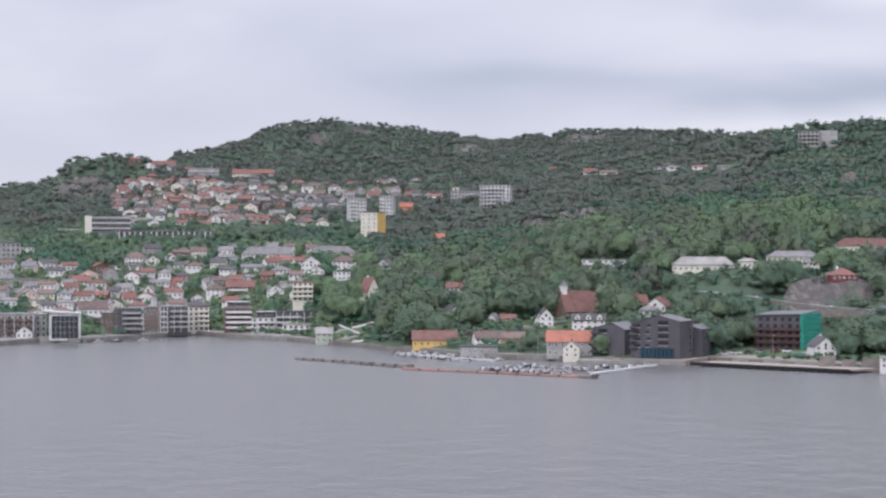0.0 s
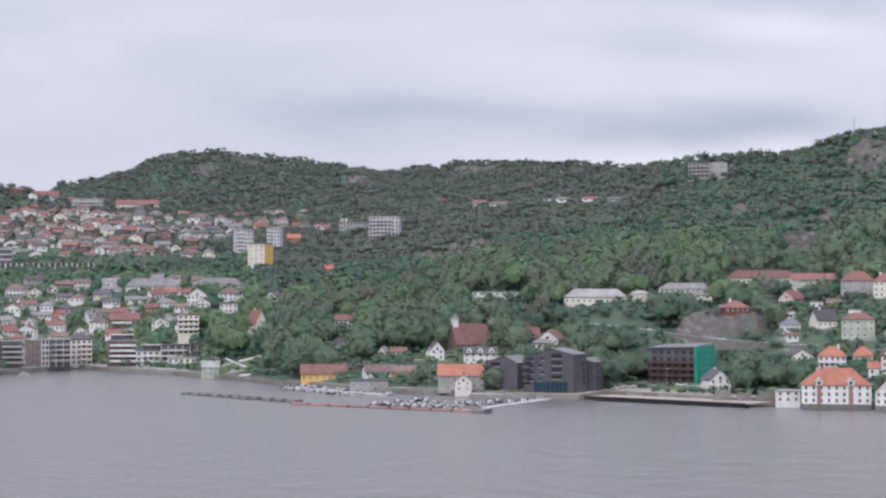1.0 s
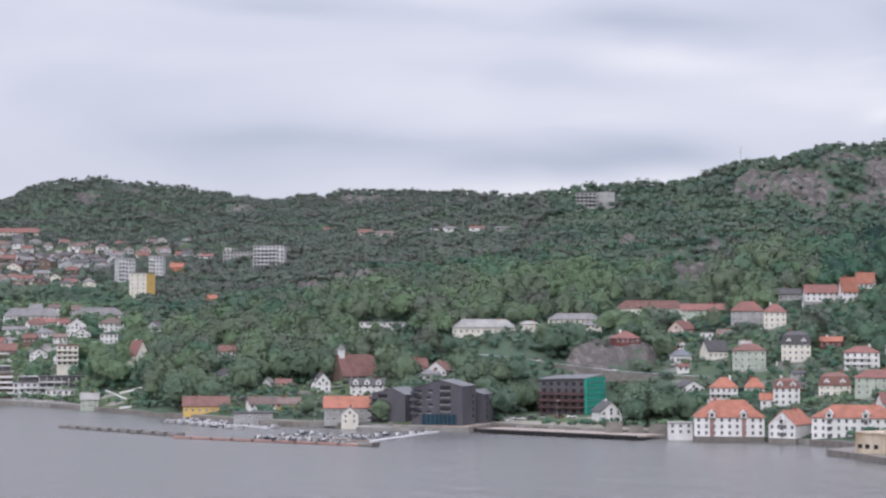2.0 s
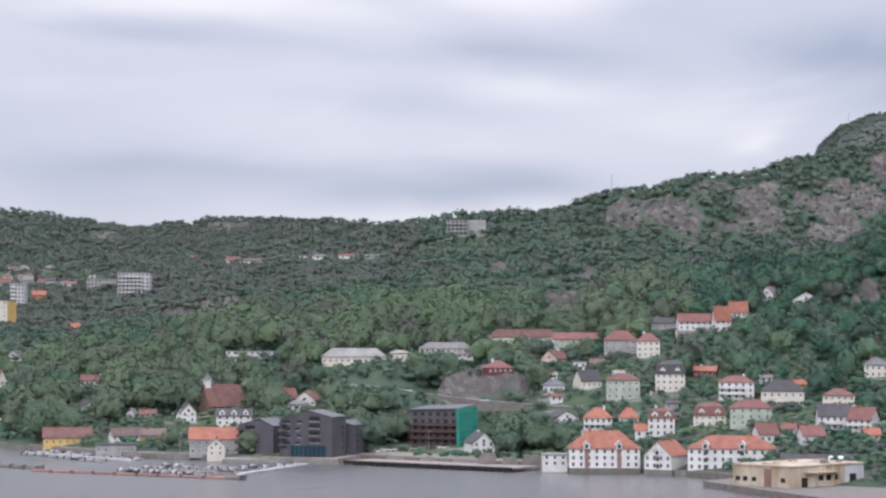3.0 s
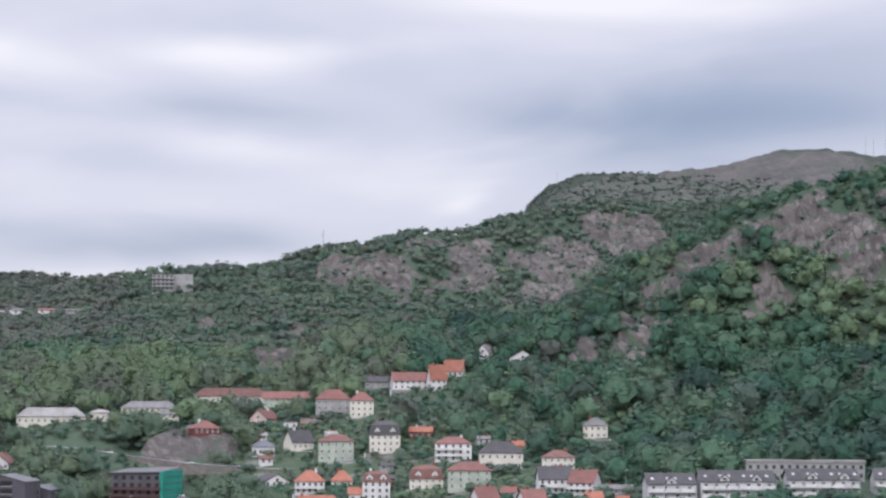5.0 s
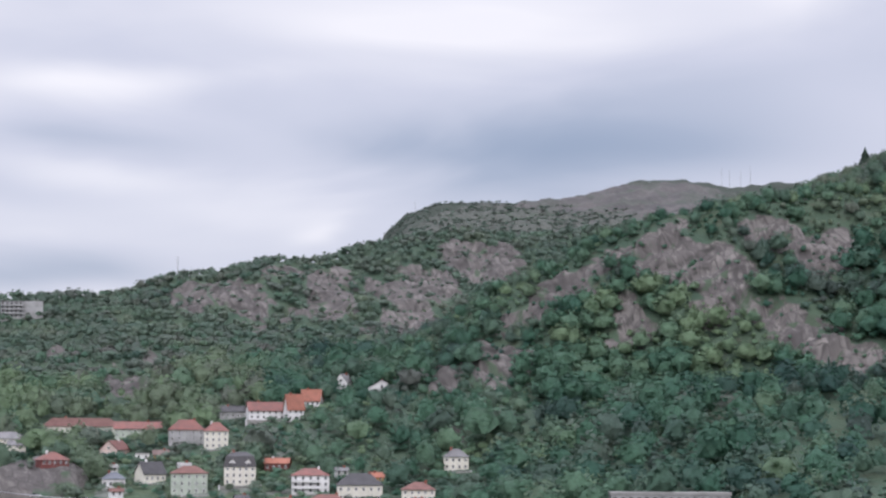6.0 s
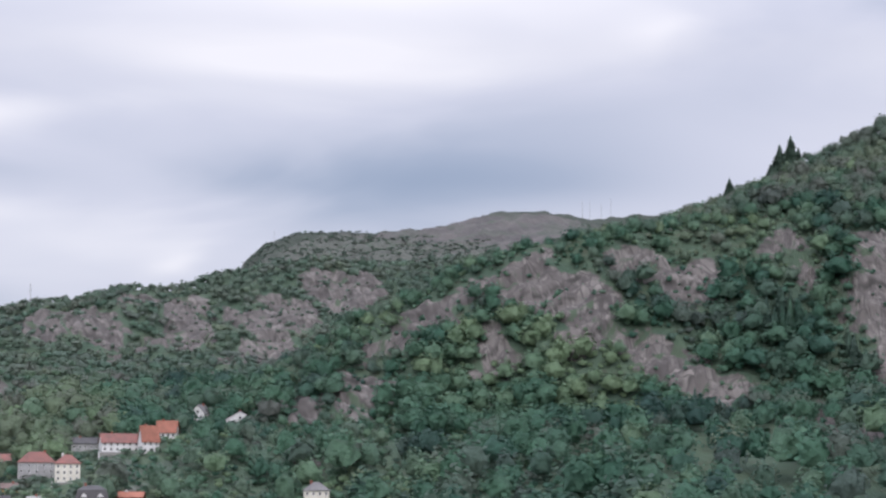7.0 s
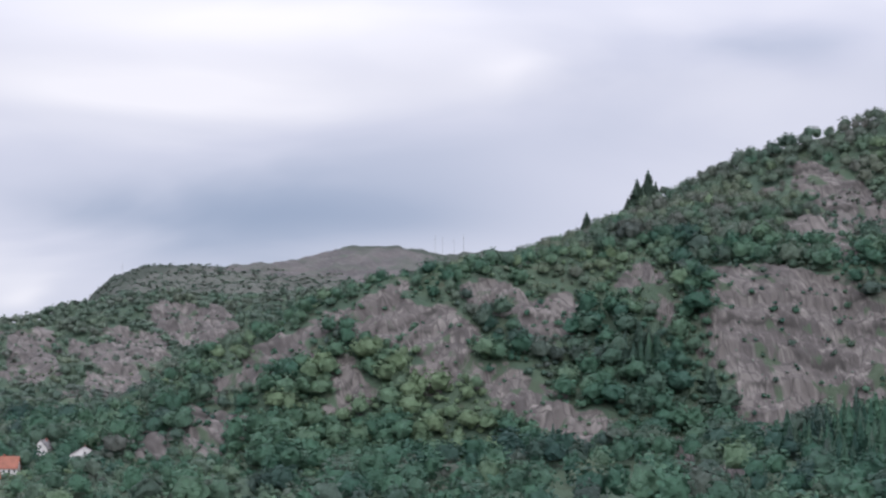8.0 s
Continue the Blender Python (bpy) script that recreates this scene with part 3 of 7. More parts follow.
ROOFING = {
    "orange": material("orange_tiles", (0.315, 0.128, 0.090), 0.8, 0.22, 0.7, (0.23, 0.098, 0.068), bump=0.04),
    "red": material("red_tiles", (0.205, 0.092, 0.08), 0.8, 0.2, 0.7, (0.15, 0.08, 0.072), bump=0.04),
    "redbrown": material("red_brown_tiles", (0.17, 0.09, 0.078), 0.8, 0.16, 0.7, bump=0.04),
    "brown": material("weathered_brown_tiles", (0.155, 0.115, 0.105), 0.85, 0.16, 0.7, bump=0.04),
    "dark": material("dark_slate", (0.066, 0.064, 0.068), 0.6, 0.14, 0.7, bump=0.03),
    "grey": material("grey_roofing", (0.18, 0.177, 0.18), 0.8, 0.12, 1.0, bump=0.03),
    "bluegrey": material("blue_grey_slate", (0.14, 0.152, 0.175), 0.6, 0.12, 0.8, bump=0.03),
    "lightgrey": material("pale_grey_sheeting", (0.27, 0.265, 0.255), 0.6, 0.1, 1.5),
}
GLASS = material("window_glass", (0.035, 0.04, 0.045), 0.12, 0.3, 2.0, spec=0.5)
CONCRETE = material("weathered_concrete", (0.26, 0.253, 0.24), 0.9, 0.14, 1.0, bump=0.03)
STONE = material("old_stone_footing", (0.20, 0.185, 0.17), 0.9, 0.18, 0.6, bump=0.06)
BRICK = material("brick_chimney", (0.26, 0.10, 0.075), 0.85, 0.14, 0.5)
WHITE, STEEL = PAINT["white"], material("galvanised_steel", (0.42, 0.43, 0.44), 0.45, 0.08, 1.0, metal=0.7)
FOOTPRINTS = []


class Shape:
    """Collects boxes and sheets of one mesh."""

    def __init__(self):
        self.v, self.f, self.m = [], [], []

    def face(self, points, m=0):
        k = len(self.v)
        self.v += [tuple(p) for p in points]
        self.f.append(tuple(range(k, k + len(points))))
        self.m.append(m)

    def box(self, x0, x1, y0, y1, z0, z1, m=0):
        k = len(self.v)
        self.v += [(x, y, z) for z in (z0, z1) for x, y in ((x0, y0), (x1, y0), (x1, y1), (x0, y1))]
        for q in ((0, 3, 2, 1), (4, 5, 6, 7), (0, 1, 5, 4), (1, 2, 6, 5), (2, 3, 7, 6), (3, 0, 4, 7)):
            self.f.append(tuple(k + i for i in q))
            self.m.append(m)
        return self

    def slab(self, points, thick, m=0):
        """A sheet through points (upper side, seen anticlockwise from above), thickened downwards."""
        k, n = len(self.v), len(points)
        self.v += [tuple(p) for p in points] + [(p[0], p[1], p[2] - thick) for p in points]
        self.f += [tuple(range(k, k + n)), tuple(range(k + 2 * n - 1, k + n - 1, -1))]
        self.f += [(k + i, k + n + i, k + n + (i + 1) % n, k + (i + 1) % n) for i in range(n)]
        self.m += [m] * (n + 2)
        return self

    def prism(self, outline, y0, y1, m=0):
        """An outline in x and z (anticlockwise seen from the front), carried from y0 back to y1."""
        k, n = len(self.v), len(outline)
        self.v += [(x, y0, z) for x, z in outline] + [(x, y1, z) for x, z in outline]
        self.f += [tuple(range(k, k + n)), tuple(range(k + 2 * n - 1, k + n - 1, -1))]
        self.f += [(k + i, k + n + i, k + n + (i + 1) % n, k + (i + 1) % n) for i in range(n)]
        self.m += [m] * (n + 2)
        return self

    def tube(self, p, q, r, sides=6, r2=None, m=0):
        p, q = Vector(p), Vector(q)
        d = (q - p).normalized()
        a = d.orthogonal().normalized()
        c = d.cross(a)
        k = len(self.v)
        for e, rad in ((p, r), (q, r if r2 is None else r2)):
            self.v += [tuple(e + rad * (math.cos(2 * math.pi * i / sides) * a + math.sin(2 * math.pi * i / sides) * c)) for i in range(sides)]
        self.f += [(k + i, k + (i + 1) % sides, k + sides + (i + 1) % sides, k + sides + i) for i in range(sides)]
        self.f += [tuple(range(k + sides - 1, k - 1, -1)), tuple(range(k + sides, k + 2 * sides))]
        self.m += [m] * (sides + 2)
        return self

    def data(self, name, *mats):
        me = bpy.data.meshes.new(name)
        me.from_pydata(self.v, [], self.f)
        for mat in mats:
            me.materials.append(mat)
        if any(self.m):
            me.polygons.foreach_set("material_index", self.m)
        return me


def part(name, shape, mat, parent, label="", at=None, extra=()):
    """One mesh object under a thing or a part. shape: a Shape, or a mesh that alike parts share."""
    me = shape.data(name, mat, *extra) if isinstance(shape, Shape) else shape
    ob = new(name, me)
    ob.parent = parent
    if at is not None:
        ob.matrix_local = at
    if label:
        tagged(ob, label)
    return ob


def thing(name, at, label, category, group="", kind=""):
    ob = new(name)
    ob.matrix_world = at
    ob.empty_display_size = 0.5
    return tagged(ob, label, category, group, kind)


def facing(x, y, z, turn=0.0):
    """A pose whose front (local -y) looks out over the fjord, turned by so many degrees."""
    return pose(x, y, z, 0, 0, -math.degrees(math.atan2(x, y)) + turn)


WINDOWS = {}


def window_mesh(w, h, frame="white", bars=True):
    """A casement: four frame bars and a glazing bar, proud of the wall, round a set-back pane."""
    w, h = round(w * 5) / 5, round(h * 5) / 5
    key = (w, h, frame, bars)
    if key not in WINDOWS:
        s, e = Shape(), 0.12
        s.box(-w / 2, -w / 2 + e, -0.07, 0.02, 0, h).box(w / 2 - e, w / 2, -0.07, 0.02, 0, h)
        s.box(-w / 2 + e, w / 2 - e, -0.07, 0.02, 0, e).box(-w / 2 + e, w / 2 - e, -0.07, 0.02, h - e, h)
        if bars:
            s.box(-0.04, 0.04, -0.06, 0.02, e, h - e)
        s.face([(-w / 2 + e, -0.02, e), (w / 2 - e, -0.02, e), (w / 2 - e, -0.02, h - e), (-w / 2 + e, -0.02, h - e)], 1)
        WINDOWS[key] = s.data("window", PAINT[frame], GLASS)
    return WINDOWS[key]


def windows_across(parent, width, y, z, w=1.0, h=1.3, step=2.4, frame="white", side=0, depth=0.0, count=None):
    """A row of windows on a front (side 0), or on a flank (-1, 1) whose length is width."""
    n = count or max(1, int((width - 0.8) / step))
    for i in range(n):
        u = (i + 0.5) * width / n - width / 2
        at = pose(u, y, z) if side == 0 else pose(side * depth, y + u, z, 0, 0, 90 * side)
        part("window", window_mesh(w, h, frame), None, parent, at=at)


COLOUR_WORDS = {"white": "white wooden", "cream": "cream rendered", "yellow": "yellow wooden", "ochre": "ochre wooden", "orange": "orange-brown wooden",
                "red": "red wooden", "pink": "pale pink rendered", "green": "pale green rendered", "grey": "grey wooden", "dark": "dark clad",
                "brown": "brown timber", "lightgrey": "pale grey"}
ROOF_WORDS = {"orange": "orange tiled", "red": "red tiled", "redbrown": "red-brown tiled", "brown": "weathered brown", "dark": "dark slate",
              "grey": "grey", "bluegrey": "blue-grey slate", "lightgrey": "pale sheet"}
FORM_WORDS = {"end": "gabled roof", "gable": "pitched roof", "hip": "hipped roof", "flat": "flat roof", "mansard": "steep dormered roof"}


def gable_roof(w, d, e, r, over=0.45, thick=0.22):
    """Two slopes with their ridge along x over a house w by d; eaves at e."""
    k = r / (d / 2)
    s = Shape()
    for g in (-1, 1):
        y = g * (d / 2 + over)
        z = e - over * k
        pts = [(-w / 2 - over, y, z + thick), (w / 2 + over, y, z + thick), (w / 2 + over, 0, e + r + thick), (-w / 2 - over, 0, e + r + thick)]
        s.slab(pts if g < 0 else pts[::-1], thick)
    return s


def hip_roof(w, d, e, r, over=0.45, thick=0.2):
    a, b = w / 2 + over, d / 2 + over
    ridge = max(0.3, a - b)
    low = [(-a, -b, e), (a, -b, e), (a, b, e), (-a, b, e)]
    p, q = (-ridge, 0, e + r), (ridge, 0, e + r)
    s = Shape()
    s.face([low[0], low[1], q, p])
    s.face([low[1], low[2], q])
    s.face([low[2], low[3], p, q])
    s.face([low[3], low[0], p])
    s.slab([(x, y, e) for x, y, _ in low], thick)
    return s


def house(x, y, foot, turn, w, d, e, r, form, wall, roof, balcony=False, chim=False, place="", dormers=0):
    e = max(e, 2.5)
    g = ground_at(x, y)
    drop = max(1.0, foot - min(g, ground_at(x - 0.006 * x, y - 0.006 * y)) + 1.0)
    label = "%s house with a %s %s%s" % (COLOUR_WORDS[wall], ROOF_WORDS[roof], FORM_WORDS[form], place or (" and balcony" if balcony else ""))
    ob = thing("house", facing(x, y, foot, turn), label, "house")
    FOOTPRINTS.append((x, y, foot, w, d, e + r))
    if form == "end":
        body = Shape().prism([(-w / 2, -drop), (w / 2, -drop), (w / 2, e), (0, e + r), (-w / 2, e)], -d / 2, d / 2)
        top = gable_roof(d, w, e, r)
        top.v = [(-b, a, c) for a, b, c in top.v]
    elif form == "gable":
        body = Shape().prism([(-d / 2, -drop), (d / 2, -drop), (d / 2, e), (0, e + r), (-d / 2, e)], -w / 2, w / 2)
        body.v = [(-b, a, c) for a, b, c in body.v]
        top = gable_roof(w, d, e, r)
    elif form == "flat":
        body = Shape().box(-w / 2, w / 2, -d / 2, d / 2, -drop, e)
        top = Shape().box(-w / 2 - 0.3, w / 2 + 0.3, -d / 2 - 0.4, d / 2 + 0.3, e, e + 0.35)
    elif form == "hip":
        body = Shape().box(-w / 2, w / 2, -d / 2, d / 2, -drop, e)
        top = hip_roof(w, d, e + 0.2, r)
    else:
        body = Shape().box(-w / 2, w / 2, -d / 2, d / 2, -drop, e)
        top = Shape()
        i, h1 = 1.1, r * 0.72
        a, b = w / 2 + 0.3, d / 2 + 0.3
        ring0 = [(-a, -b, e), (a, -b, e), (a, b, e), (-a, b, e)]
        ring1 = [(-a + i, -b + i, e + h1), (a - i, -b + i, e + h1), (a - i, b - i, e + h1), (-a + i, b - i, e + h1)]
        for k in range(4):
            top.face([ring0[k], ring0[(k + 1) % 4], ring1[(k + 1) % 4], ring1[k]])
        c = [(-a + i + b * 0.6, 0, e + r), (a - i - b * 0.6, 0, e + r)]
        top.face([ring1[0], ring1[1], c[1], c[0]])
        top.face([ring1[1], ring1[2], c[1]])
        top.face([ring1[2], ring1[3], c[0], c[1]])
        top.face([ring1[3], ring1[0], c[0]])
        top.slab([(p, q, e) for p, q, _ in ring0], 0.2)
        dormers = dormers or 2
    part("wall", body, PAINT[wall], ob)
    part("roof", top, ROOFING[roof], ob)
    storeys = max(1, round((e - 0.2) / 2.7))
    gap = (e - 0.1) / storeys
    wh = min(1.35, gap - 1.05)
    frame = "white" if wall != "white" else "grey"
    for k in range(storeys):
        z = k * gap + gap * 0.38
        windows_across(ob, w, -d / 2, z, 1.05 if y < 1450 else 1.4, wh, (2.1 if w < 14 else 2.6) if y < 1450 else 3.6, frame)
        if abs(turn) > 4 and y < 1400:
            windows_across(ob, d, 0, z, 1.0, wh, 2.8, frame, side=-1 if turn < 0 else 1, depth=w / 2)
    if form == "end" and r > 2.2:
        part("window", window_mesh(1.2, min(1.4, r * 0.45), frame), None, ob, at=pose(0, -d / 2, e - 0.1))
    for k in range(dormers):
        u = (k + 0.5) * w / dormers - w / 2
        dm = part("dormer", Shape().prism([(-1.25, 0), (1.25, 0), (1.25, 1.5), (0, 2.9), (-1.25, 1.5)], -0.25, 2.6), WHITE, ob, at=pose(u, -d / 2 + 0.3, e + 0.2))
        part("window", window_mesh(1.0, 1.2, frame), None, dm, at=pose(0, -0.25, 0.25))
        cap = Shape().slab([(-1.5, -0.5, 1.3), (0, -0.5, 3.05), (0, 2.6, 3.05), (-1.5, 2.6, 1.3)][::-1], 0.12).slab([(0, -0.5, 3.05), (1.5, -0.5, 1.3), (1.5, 2.6, 1.3), (0, 2.6, 3.05)][::-1], 0.12)
        part("dormer_roof", cap, ROOFING[roof], dm)
    if form != "flat" and w > 5:
        u = (0.22 if (int(x) % 2) else -0.2) * w
        if form == "end":
            part("chimney", Shape().box(-0.4, 0.4, -0.4, 0.4, e + r * 0.5, e + r + 0.9), BRICK if not chim else WHITE, ob, at=pose(0.3, d * 0.2, 0))
        else:
            part("chimney", Shape().box(-0.45, 0.45, -0.4, 0.4, e + r * 0.5, e + r + 0.95), BRICK if not chim else WHITE, ob, at=pose(u, 0.1, 0))
    if balcony:
        for k in range(1, max(2, storeys)):
            z = k * gap - 0.1
            b = Shape().box(-w / 2, w * 0.25, -d / 2 - 1.5, -d / 2, z, z + 0.18).box(-w / 2, w * 0.25, -d / 2 - 1.5, -d / 2 - 1.42, z + 0.18, z + 1.0)
            part("balcony", b, WHITE, ob)
    return ob


def flats(x, y, foot, turn, w, d, floors, gap, wall, roof, label, balcony=None, win=(1.4, 1.5, 2.6), top=0.6, name="apartment_block", flanks=True, sink=1.5, frame="grey", category="apartment block", bands=None, edges=None, bays=0, loft=0.0):
    """A block of flats: walls, flat roof with an edge, windows floor by floor, balconies with parapets."""
    ob = thing(name, facing(x, y, foot, turn), label, category)
    h = floors * gap
    FOOTPRINTS.append((x, y, foot, w, d, h))
    part("wall", Shape().box(-w / 2, w / 2, -d / 2, d / 2, -sink, h), PAINT[wall] if isinstance(wall, str) else wall, ob)
    part("roof", Shape().box(-w / 2 - 0.3, w / 2 + 0.3, -d / 2 - 0.3, d / 2 + 0.3, h, h + top), ROOFING[roof] if isinstance(roof, str) else roof, ob)
    if loft:
        top_floor = part("top_floor", Shape().box(-w * loft / 2, w * loft / 2, -d / 2 + 2.0, d / 2 - 1.0, h + top, h + top + 2.5), PAINT["dark"], ob)
        windows_across(top_floor, w * loft, -d / 2 + 2.0, h + top + 0.5, 1.6, 1.6, 2.2, "grey")
        part("roof_slab", Shape().box(-w * loft / 2 - 0.6, w * loft / 2 + 0.6, -d / 2 + 1.2, d / 2 - 0.6, h + top + 2.5, h + top + 2.8), PAINT["lightgrey"], top_floor)
    for k in range(bays + 1 if bays else 0):
        u = -w / 2 + k * w / bays
        part("bay_post", Shape().box(u - 0.18, u + 0.18, -d / 2 - 1.75, -d / 2 - 1.45, 0, h), PAINT["lightgrey"], ob)
    for k in range(floors):
        z = k * gap
        windows_across(ob, w, -d / 2, z + 0.75, win[0], win[1], win[2], frame)
        if flanks:
            for side in (-1, 1):
                windows_across(ob, d, 0, z + 0.75, win[0] * 0.8, win[1], win[2] * 1.4, frame, side=side, depth=w / 2)
        if balcony and k:
            x0, x1, mat = balcony
            b = Shape().box(x0 * w, x1 * w, -d / 2 - 1.7, -d / 2, z - 0.1, z + 0.12).box(x0 * w, x1 * w, -d / 2 - 1.7, -d / 2 - 1.6, z + 0.12, z + 1.0)
            part("balcony", b, PAINT[mat], ob)
        if edges and k:
            part("slab_edge", Shape().box(-w / 2 - 0.12, w / 2 + 0.12, -d / 2 - 0.14, -d / 2, z - 0.16, z + 0.16), PAINT[edges], ob)
        if bands:
            part("cladding_band", Shape().box(-w / 2 - 0.06, w / 2 + 0.06, -d / 2 - 0.06, d / 2 + 0.06, z + gap - 0.9, z + gap - 0.05), PAINT[bands], ob)
    return ob
# ---- houses: x, y, foot, turn, width, depth, eaves, rise ----
house(-242, 1231, 27.4, 0, 11.9, 8.9, 3.4, 1.0, "flat", "white", "grey")
house(-216, 1209, 19.9, 0, 9.9, 12.4, 3.6, 2.7, "end", "white", "grey")
house(-222, 1236, 26.3, 15, 8.5, 7.6, 2.7, 2.4, "gable", "white", "grey")
house(-217, 1248, 27.8, 10, 11.5, 9.5, 2.1, 3.1, "gable", "white", "red")
house(-207, 1228, 22.5, 20, 6.6, 10.5, 2.4, 2.4, "end", "white", "grey")
house(-201, 1220, 19.6, -12, 10.7, 9.3, 2.7, 2.3, "gable", "brown", "red")
house(-230, 1181, 15.0, 0, 9.1, 6.8, 5.2, 0.7, "flat", "cream", "grey")
house(-243, 1166, 16.4, 0, 9.0, 6.8, 4.2, 1.3, "gable", "white", "grey")
house(-198, 1176, 11.4, 8, 16.6, 9.5, 4.2, 4.2, "gable", "white", "brown")
house(-190, 1246, 22.8, -20, 9.4, 8.9, 3.4, 2.7, "gable", "white", "grey")
house(-185, 1227, 17.5, 12, 7.2, 6.3, 3.0, 3.4, "gable", "white", "red")
house(-176, 1252, 20.6, -15, 5.7, 8.5, 3.8, 3.4, "end", "white", "grey")
house(-174, 1279, 26.3, 0, 12.2, 9.2, 2.4, 2.1, "gable", "white", "grey")
house(-169, 1281, 24.5, 15, 8.4, 7.6, 2.4, 2.4, "gable", "cream", "red")
house(-164, 1270, 19.2, -8, 11.0, 9.1, 4.2, 2.4, "gable", "white", "redbrown")
house(-161, 1256, 13.8, 0, 12.0, 9.0, 2.7, 2.7, "gable", "cream", "brown")
house(-195, 1322, 39.2, 0, 13.7, 9.5, 4.7, 3.6, "hip", "white", "brown", balcony=True)
house(-202, 1305, 36.5, 0, 26.8, 9.5, 1.4, 0.7, "flat", "white", "grey")
house(-176, 1345, 41.6, 0, 7.0, 8.7, 3.3, 2.6, "end", "white", "grey")
house(-269, 1342, 46.4, 0, 11.8, 8.9, 4.4, 1.1, "flat", "white", "grey")
house(-261, 1456, 60.9, 0, 18.0, 9.5, 3.2, 1.2, "flat", "white", "grey")
house(-169, 1363, 45.3, 0, 9.3, 7.0, 2.6, 1.9, "hip", "white", "grey")
house(-163, 1331, 35.6, 20, 4.3, 6.8, 3.6, 2.9, "end", "ochre", "grey")
house(-138, 1336, 40.6, -10, 14.2, 9.5, 3.6, 2.2, "hip", "white", "grey")
house(-112, 1334, 42.0, 0, 33.3, 9.5, 4.3, 4.7, "hip", "white", "grey")
house(-119, 1303, 35.4, 0, 14.1, 9.5, 2.8, 1.8, "gable", "white", "grey")
house(-99, 1273, 31.9, 0, 12.8, 9.5, 4.5, 2.4, "hip", "white", "grey")
house(-102, 1317, 39.6, 10, 13.5, 9.5, 2.9, 2.5, "gable", "white", "red")
house(-99, 1232, 21.1, 0, 10.0, 12.5, 4.3, 2.7, "end", "white", "dark")
house(-86, 1213, 20.1, -20, 4.7, 7.4, 3.3, 2.3, "end", "white", "grey")
house(-81, 1279, 34.6, 0, 11.7, 14.7, 6.2, 4.5, "end", "white", "brown")
house(-90, 1311, 39.3, 15, 8.0, 7.2, 2.8, 2.5, "gable", "white", "red")
house(-61, 1283, 37.0, 0, 14.6, 9.5, 4.9, 3.1, "hip", "white", "brown")
house(-60, 1236, 30.3, 0, 10.0, 7.5, 5.7, 1.0, "flat", "white", "grey")
house(-71, 1335, 43.8, 0, 30.0, 9.5, 2.9, 4.7, "hip", "white", "grey")
house(-41, 1159, 20.0, 25, 6.9, 11.7, 6.3, 6.9, "end", "cream", "red", chim=True)
house(-35, 1274, 36.7, -15, 8.1, 12.0, 3.1, 3.4, "end", "white", "dark")
house(-122, 1255, 22.3, 0, 17.0, 9.5, 4.4, 3.7, "gable", "brown", "redbrown", balcony=True)
house(-119, 1275, 29.8, 0, 6.9, 5.2, 2.1, 1.4, "gable", "white", "grey")
house(-126, 1238, 15.9, -10, 9.5, 8.1, 2.7, 2.7, "gable", "white", "redbrown")
house(-144, 1286, 25.1, 20, 8.3, 7.9, 3.8, 2.8, "gable", "white", "grey")
house(-165, 1293, 26.8, -10, 7.8, 6.6, 2.8, 2.1, "gable", "white", "red")
house(5, 1070, 14.6, 20, 7.9, 12.6, 2.6, 2.9, "end", "white", "dark")
house(7, 1152, 24.8, -10, 9.6, 8.2, 3.1, 2.8, "gable", "white", "redbrown")
house(25, 1026, 12.1, -20, 4.0, 5.2, 2.8, 2.2, "end", "white", "grey")
house(32, 1022, 12.3, 0, 7.5, 5.6, 1.9, 1.9, "gable", "pink", "redbrown")
house(-263, 1955, 125.3, 0, 24.0, 9.5, 4.3, 4.3, "gable", "white", "red")
house(-173, 1897, 114.2, 0, 37.6, 9.5, 5.7, 3.6, "gable", "cream", "red")
house(-28, 1599, 78.9, 0, 10.0, 7.5, 3.9, 3.0, "gable", "orange", "orange")
house(-28, 1792, 94.9, 10, 9.8, 8.4, 2.4, 2.9, "gable", "white", "red")
house(-58, 1759, 93.1, 0, 9.5, 7.1, 2.4, 3.3, "gable", "white", "redbrown")
house(-41, 1787, 96.3, 0, 8.7, 6.5, 2.9, 2.9, "gable", "cream", "grey")
house(-85, 1779, 96.1, 0, 7.7, 5.8, 2.4, 1.9, "gable", "white", "grey")
house(-6, 1703, 91.1, -15, 10.4, 9.3, 2.8, 1.8, "gable", "white", "red")
house(-2, 1411, 55.5, 20, 6.0, 5.7, 1.9, 2.3, "gable", "orange", "orange")
house(123, 1745, 111.5, 10, 11.2, 9.5, 3.3, 3.3, "gable", "white", "redbrown")
house(137, 1716, 110.9, -10, 14.7, 9.5, 2.8, 1.8, "gable", "cream", "brown")
house(175, 1582, 109.3, 15, 9.6, 8.6, 2.6, 1.7, "gable", "white", "grey")
house(190, 1542, 108.1, 0, 11.6, 8.7, 2.9, 1.2, "gable", "white", "red")
house(207, 1520, 107.6, 0, 14.3, 9.5, 1.6, 0.8, "gable", "grey", "grey")
house(102, 1912, 121.4, -15, 8.6, 7.7, 2.6, 2.1, "gable", "white", "red")
house(169, 1628, 111.6, 0, 9.6, 7.2, 1.8, 0.9, "gable", "white", "dark")
house(133, 1065, 36.9, 0, 31.4, 9.5, 3.8, 4.1, "hip", "cream", "lightgrey")
house(155, 1061, 38.5, 0, 10.4, 7.8, 4.1, 1.4, "hip", "cream", "lightgrey")
house(87, 1112, 38.7, 0, 26.1, 9.5, 4.5, 1.7, "flat", "white", "lightgrey")
house(182, 1084, 39.8, 0, 27.1, 9.5, 5.0, 3.1, "hip", "cream", "grey")
